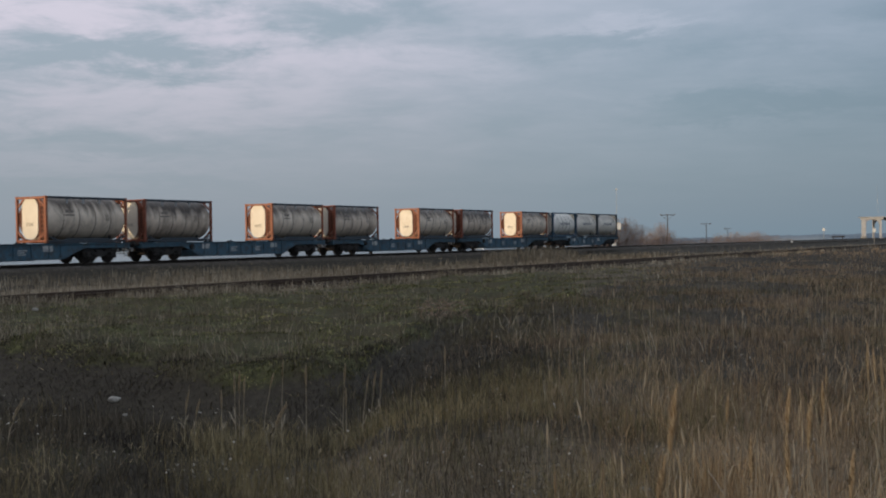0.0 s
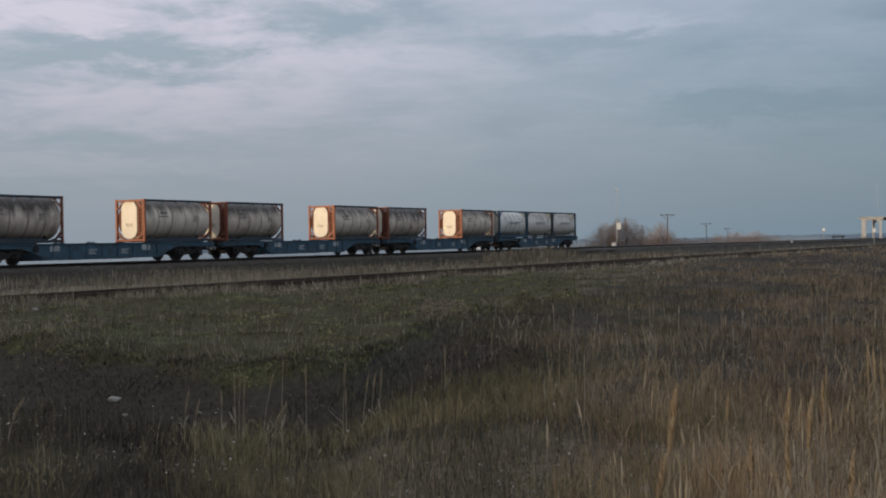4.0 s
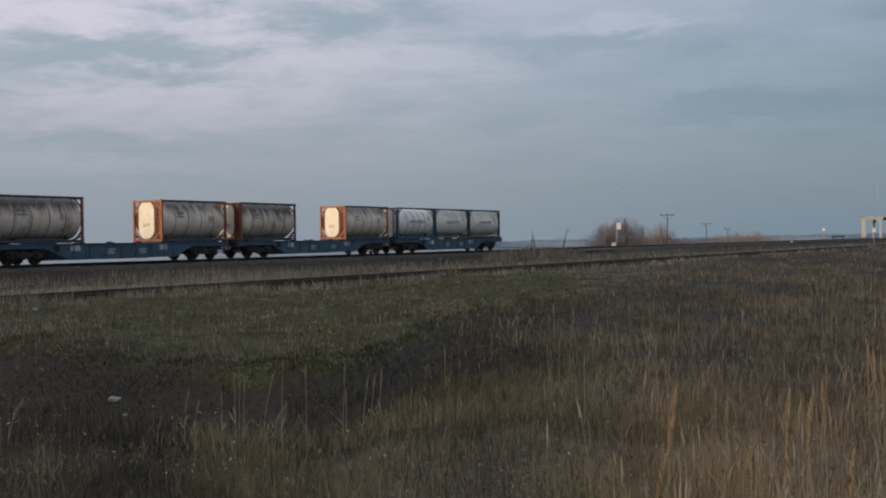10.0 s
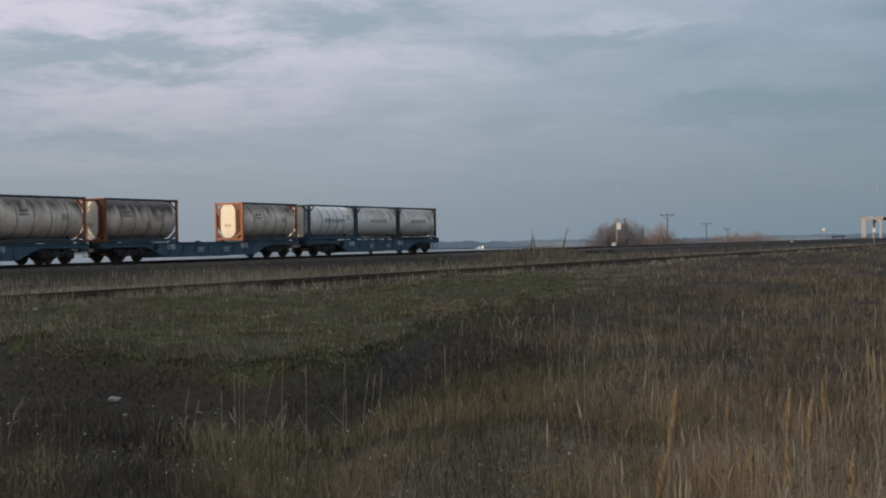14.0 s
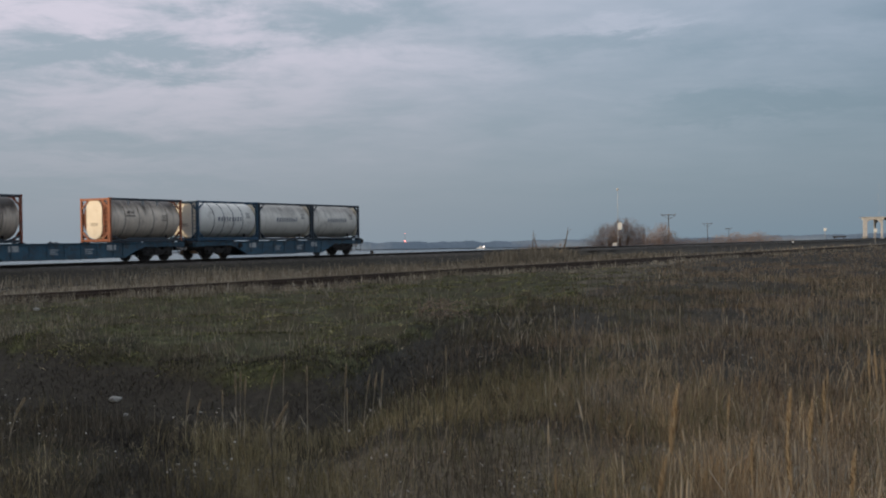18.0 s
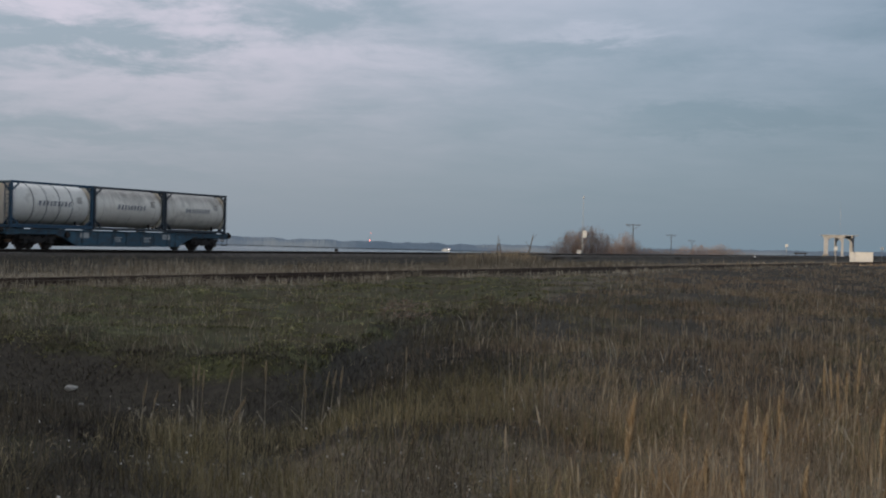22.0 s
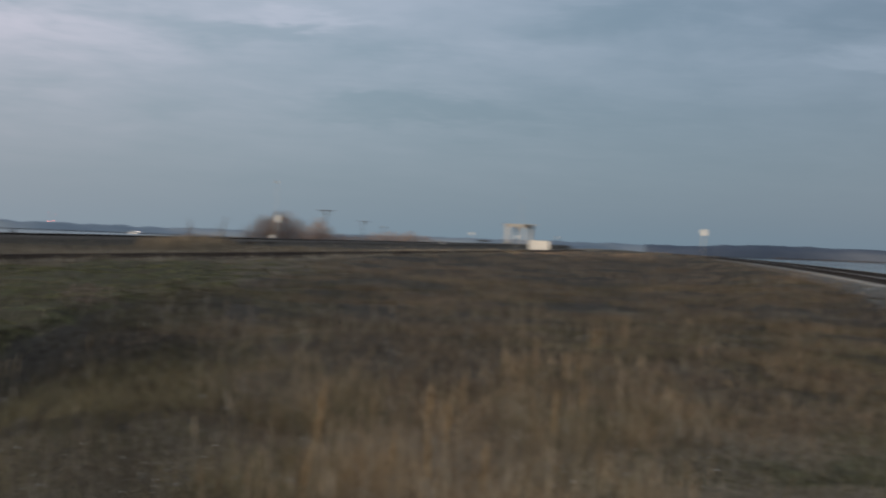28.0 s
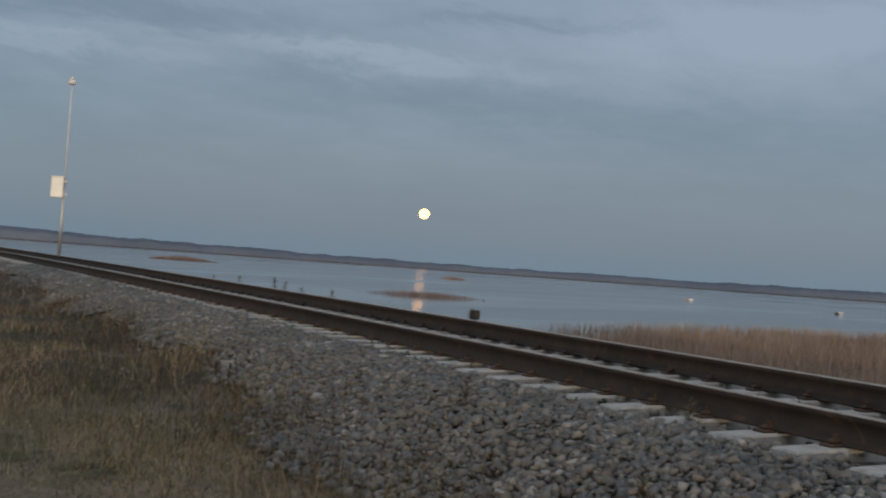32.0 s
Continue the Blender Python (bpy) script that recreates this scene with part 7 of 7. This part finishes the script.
    # loose grit on the bare ground before the standpoint
    x, y, r, b, rng = scatter(14000, -14, 34, 3.4, 10, 109)
    ok, a, m, s, q = off_tracks(x, y)
    ok &= clumps(x, y, 0.9, 0.42) & (rng.rand(len(x)) < smooth((10 - r) / 4))
    x, y, r = x[ok], y[ok], r[ok]
    verts, quads = chips(x, y, height(x, y) + 0.004, rng.uniform(0.004, 0.016, len(x)) ** 1.0, rng)
    ob = new("grit", raw_mesh("grit", verts, quads, None, M["grit"]))
    tagged(ob, "pale grit and pebbles on bare sandy ground", "gravel", kind="stuff")
    # withered flower heads on thin stems
    x, y, r, b, rng = scatter(1500, -22, 32, 5.5, 17, 117)
    ok, a, m, s, q = off_tracks(x, y)
    ok &= (r < lip(b) - 1) & np.where(clumps(x, y, 1.1, 0.4), rng.rand(len(x)) < 0.9, rng.rand(len(x)) < 0.2)
    x, y, r = x[ok], y[ok], r[ok]
    up = rng.uniform(0.05, 0.26, len(x))
    verts, quads = chips(x, y, height(x, y) + up, rng.uniform(0.003, 0.008, len(x)), rng)
    ob = new("flower_heads", raw_mesh("flower_heads", verts, quads, None, M["seed_head"]))
    tagged(ob, "small pale withered flower heads in the weeds", "weeds", kind="stuff")
    blades("flower_stems", "thin stems of withered flowers", "weeds", x, y, up + 0.02, 0.003 + 0 * x, M["bank_grass"], 0.0, 25)
    # stalks with feathery heads among the golden grass
    x, y, r, b, rng = scatter(1500, 5, 31, 5.2, 19, 107)
    ok = rng.rand(len(x)) < np.where(clumps(x, y, 0.7, 0.35), 0.40, 0.08)
    x, y = x[ok], y[ok]
    plumes("plume_grass", "tall pale grass stalks with feathery heads", x, y, rng.uniform(0.30, 0.60, len(x)), M["plume"], rng.uniform(0.10, 0.18, len(x)), 16, 0.0085)


def build_stalk(bearing, dist, drop, head, lean, seed, fat=1.0, seeds="plume"):
    """One tall reed-grass stalk with its own feathery plume, whose tip is so many degrees below eye level."""
    rng = random.Random(seed)
    spot = polar(bearing, dist)
    thing = standing("reed_grass_stalk", spot, "tall golden reed-grass stalk with a feathery plume", "grass stalk", "tall stalks before the camera", turn=rng.uniform(0, 360))
    head *= 1.05
    tall = 2.3 - dist * math.tan(radians(drop)) - thing.location.z
    side = Vector((math.cos(radians(-bearing)), math.sin(radians(-bearing)), 0)) * lean
    side.rotate(Euler((0, 0, -thing.matrix_basis.to_euler().z)))
    at = lambda t: Vector((0, 0, tall * t)) + side * t * t
    b = fresh()
    neck = 1 - head / tall
    for k in range(4):
        rod(b, at(neck * k / 4), at(neck * (k + 1) / 4), 0.0035, 0.003, 5)
    part("stem", b, M["straw"], thing)
    verts, tris = [], []
    for k in range(380):
        t = neck + (1 - neck) * rng.random()
        c = at(t)
        u = (t - neck) / (1 - neck)
        w = fat * head * 0.115 * (math.sin(math.pi * min(u * 0.85 + 0.12, 1)) + 0.08)
        a = rng.uniform(0, math.tau)
        way = Vector((math.cos(a) * w, math.sin(a) * w, head * rng.uniform(0.14, 0.30)))
        across = Vector((-math.sin(a), math.cos(a), 0)) * 0.0024
        i = len(verts)
        verts += [c - across, c + across, c + way * 0.6 + across * 1.4, c + way]
        tris += [(i, i + 1, i + 2), (i, i + 2, i + 3)]
    part("plume", raw_mesh("plume", verts, None, tris, M[seeds]), None, thing, "feathery pale seed head")
    for k in range(3):
        t = rng.uniform(0.15, 0.5)
        a = rng.uniform(0, math.tau)
        c, reach = at(t), Vector((math.cos(a), math.sin(a), 0))
        across = Vector((-math.sin(a), math.cos(a), 0)) * 0.0028
        length = tall * rng.uniform(0.25, 0.4)
        mid, tip = c + reach * length * 0.5 + Vector((0, 0, length * 0.4)), c + reach * length + Vector((0, 0, length * 0.35))
        part("leaf", raw_mesh("leaf", [c - across, c + across, mid + across, mid - across, tip], [(0, 1, 2, 3)], [(3, 2, 4)], M["straw"]), None, thing)


def build_weed(spot, tall, seed, label="dry branched weed standing beside the track", twigs=90):
    rng = random.Random(seed)
    thing = standing("dead_weed", spot, label, "weed", "single dry weeds")
    b = fresh()
    lean = Vector((rng.uniform(-0.1, 0.1), rng.uniform(-0.1, 0.1), 1)) * tall
    rod(b, (0, 0, 0), lean, 0.004 + 0.004 * tall, 0.002, 5)
    part("stem", b, M["weed"], thing)
    roots, tips = [], []
    for k in range(twigs):
        t = rng.uniform(0.2, 1.0)
        a = rng.uniform(0, math.tau)
        c = lean * t
        reach = tall * rng.uniform(0.15, 0.50) * (1.2 - 0.6 * t)
        roots.append(c)
        tips.append(c + Vector((math.cos(a) * reach, math.sin(a) * reach, reach * 0.7)))
    part("spray", strips("spray", roots, tips, [0.008] * len(roots), M["weed"], 0.1, seed), None, thing)


STALKS = [(10.75, 5.0, 7.45, 0.25, 0.06), (10.0, 4.6, 10.7, 0.18, 0.07), (15.0, 5.4, 7.50, 0.15, 0.03), (16.3, 5.2, 7.35, 0.17, 0.04), (17.35, 5.0, 7.9, 0.18, 0.03),
          (16.9, 4.6, 9.6, 0.18, -0.03), (14.9, 4.7, 9.7, 0.15, 0.0), (19.2, 4.4, 10.2, 0.16, 0.03),
          (13.6, 6.2, 7.6, 0.12, 0.03), (18.4, 6.0, 6.9, 0.13, -0.02), (22.6, 5.0, 7.4, 0.15, 0.03), (24.1, 5.6, 6.8, 0.14, 0.02)]
for k, row in enumerate(STALKS):
    build_stalk(*row, 40 + k, 1.0 if k < 2 else 0.8)
# slender stalks standing farther back towards the near line
SLENDER_STALKS = [(20.68, 8.5, 5.29, -0.03), (20.95, 8.3, 5.68, -0.02), (21.25, 8.8, 5.52, 0.0), (21.56, 8.1, 4.76, 0.04), (23.53, 8.0, 5.41, -0.04), (23.98, 9.2, 5.23, -0.01),
                  (24.57, 9.9, 4.01, -0.02), (24.80, 9.7, 3.73, -0.01), (25.12, 10.2, 3.76, -0.01), (26.02, 10.3, 3.52, 0.02), (18.34, 9.1, 6.14, 0.01), (20.28, 9.2, 5.04, -0.01)]
for k, (b_, d_, drop_, lean_) in enumerate(SLENDER_STALKS):
    build_stalk(b_, d_, drop_, 0.20 + 0.04 * math.sin(3 * k), lean_, 160 + k, 0.55)
# a loose row of paler stalks at the edge of the hollow
HOLLOW_STALKS = [(-12.83, 9.4, 7.06, 0.04), (-12.43, 9.2, 7.43, 0.06), (-11.02, 9.4, 7.05, 0.00), (-10.35, 9.6, 6.28, -0.01), (-10.19, 9.6, 6.18, 0.01),
                 (-10.00, 9.4, 6.43, 0.02), (-9.06, 9.6, 6.24, 0.10), (-8.12, 10.0, 5.63, 0.02), (-6.90, 9.9, 5.94, 0.00), (-5.11, 10.0, 5.93, 0.03),
                 (-4.93, 9.4, 7.10, 0.00), (-4.14, 9.6, 6.45, 0.06), (-3.72, 9.8, 6.35, 0.05), (-3.29, 9.9, 6.19, 0.03), (0.02, 11.5, 5.13, 0.00),
                 (6.21, 12.5, 4.06, 0.03), (5.22, 12.3, 5.01, -0.03), (-20.90, 9.0, 6.97, 0.12), (-8.75, 9.0, 7.81, 0.14), (2.37, 15.0, 4.37, 0.00)]
for k, (b_, d_, drop_, lean_) in enumerate(HOLLOW_STALKS):
    build_stalk(b_, d_, drop_, 0.14 + 0.03 * math.sin(5 * k), lean_, 120 + k, 0.62, "pale_plume")
for k, (s_, q_, tall_) in enumerate(((9.6, -0.25, 0.22), (6.3, -0.30, 0.28), (6.0, 0.35, 0.30), (7.6, -1.35, 0.30), (27, 2.7, 0.40), (24, 2.8, 0.42), (21.4, 2.9, 0.36), (25.2, 3.0, 0.46), (22.6, 2.7, 0.34), (30, 2.9, 0.34), (15.8, 3.0, 0.35), (4.6, -1.9, 0.36))):
    build_weed(from_near(s_, q_), tall_, 60 + k)
for k, (b_, d_, tall_) in enumerate(((-11.2, 20.5, 0.75), (-13.4, 21, 0.5), (-2.2, 21.5, 0.5), (-0.3, 21.0, 0.45), (-17.6, 18.5, 0.5), (2.6, 19.0, 0.42), (0.4, 8.2, 0.45), (6.4, 6.6, 0.4), (-8.6, 7.6, 0.5))):
    build_weed(polar(b_, d_), tall_, 80 + k, "dark upright dead weed stem in the grass", 14)
def build_worn_ground():
    """Sparse litter on the ground about and behind the standpoint."""
    rng = np.random.RandomState(55)
    b, r = np.radians(rng.uniform(78, 335, 30000)), 0.5 + 16 * np.sqrt(rng.rand(30000))
    x, y = r * np.sin(b), r * np.cos(b)
    ok, a, m, s, q = off_tracks(x, y)
    x, y = x[ok], y[ok]
    blades("plant_litter", "sparse dead grass on trodden ground", "grass", x, y, rng.uniform(0.02, 0.16, len(x)), 0.008 + 0 * x, M["litter"], 0.9, 56)


build_ballast_stones()
build_plants()
build_worn_ground()
build_near_stones()


# ---------------------------------------------------------------- what moves
def motions():
    """The train draws away along its line, its wheels rolling."""
    times = [0.0, 4.0, 8.0, 12.0, 16.0, 20.0, 24.0, 28.0, 32.0]
    for thing, off, z in TRAIN:
        walk(thing, [(t, on_line(run(t) + off, z)) for t in times])
    ticks = [0.2 * k for k in range(161)]
    for w in WHEELS:
        x, y, z = w.location
        walk(w, [(t, pose(x, y, z, 0, math.degrees((run(t) - run(0)) / WHEEL_R), 0)) for t in ticks])


motions()
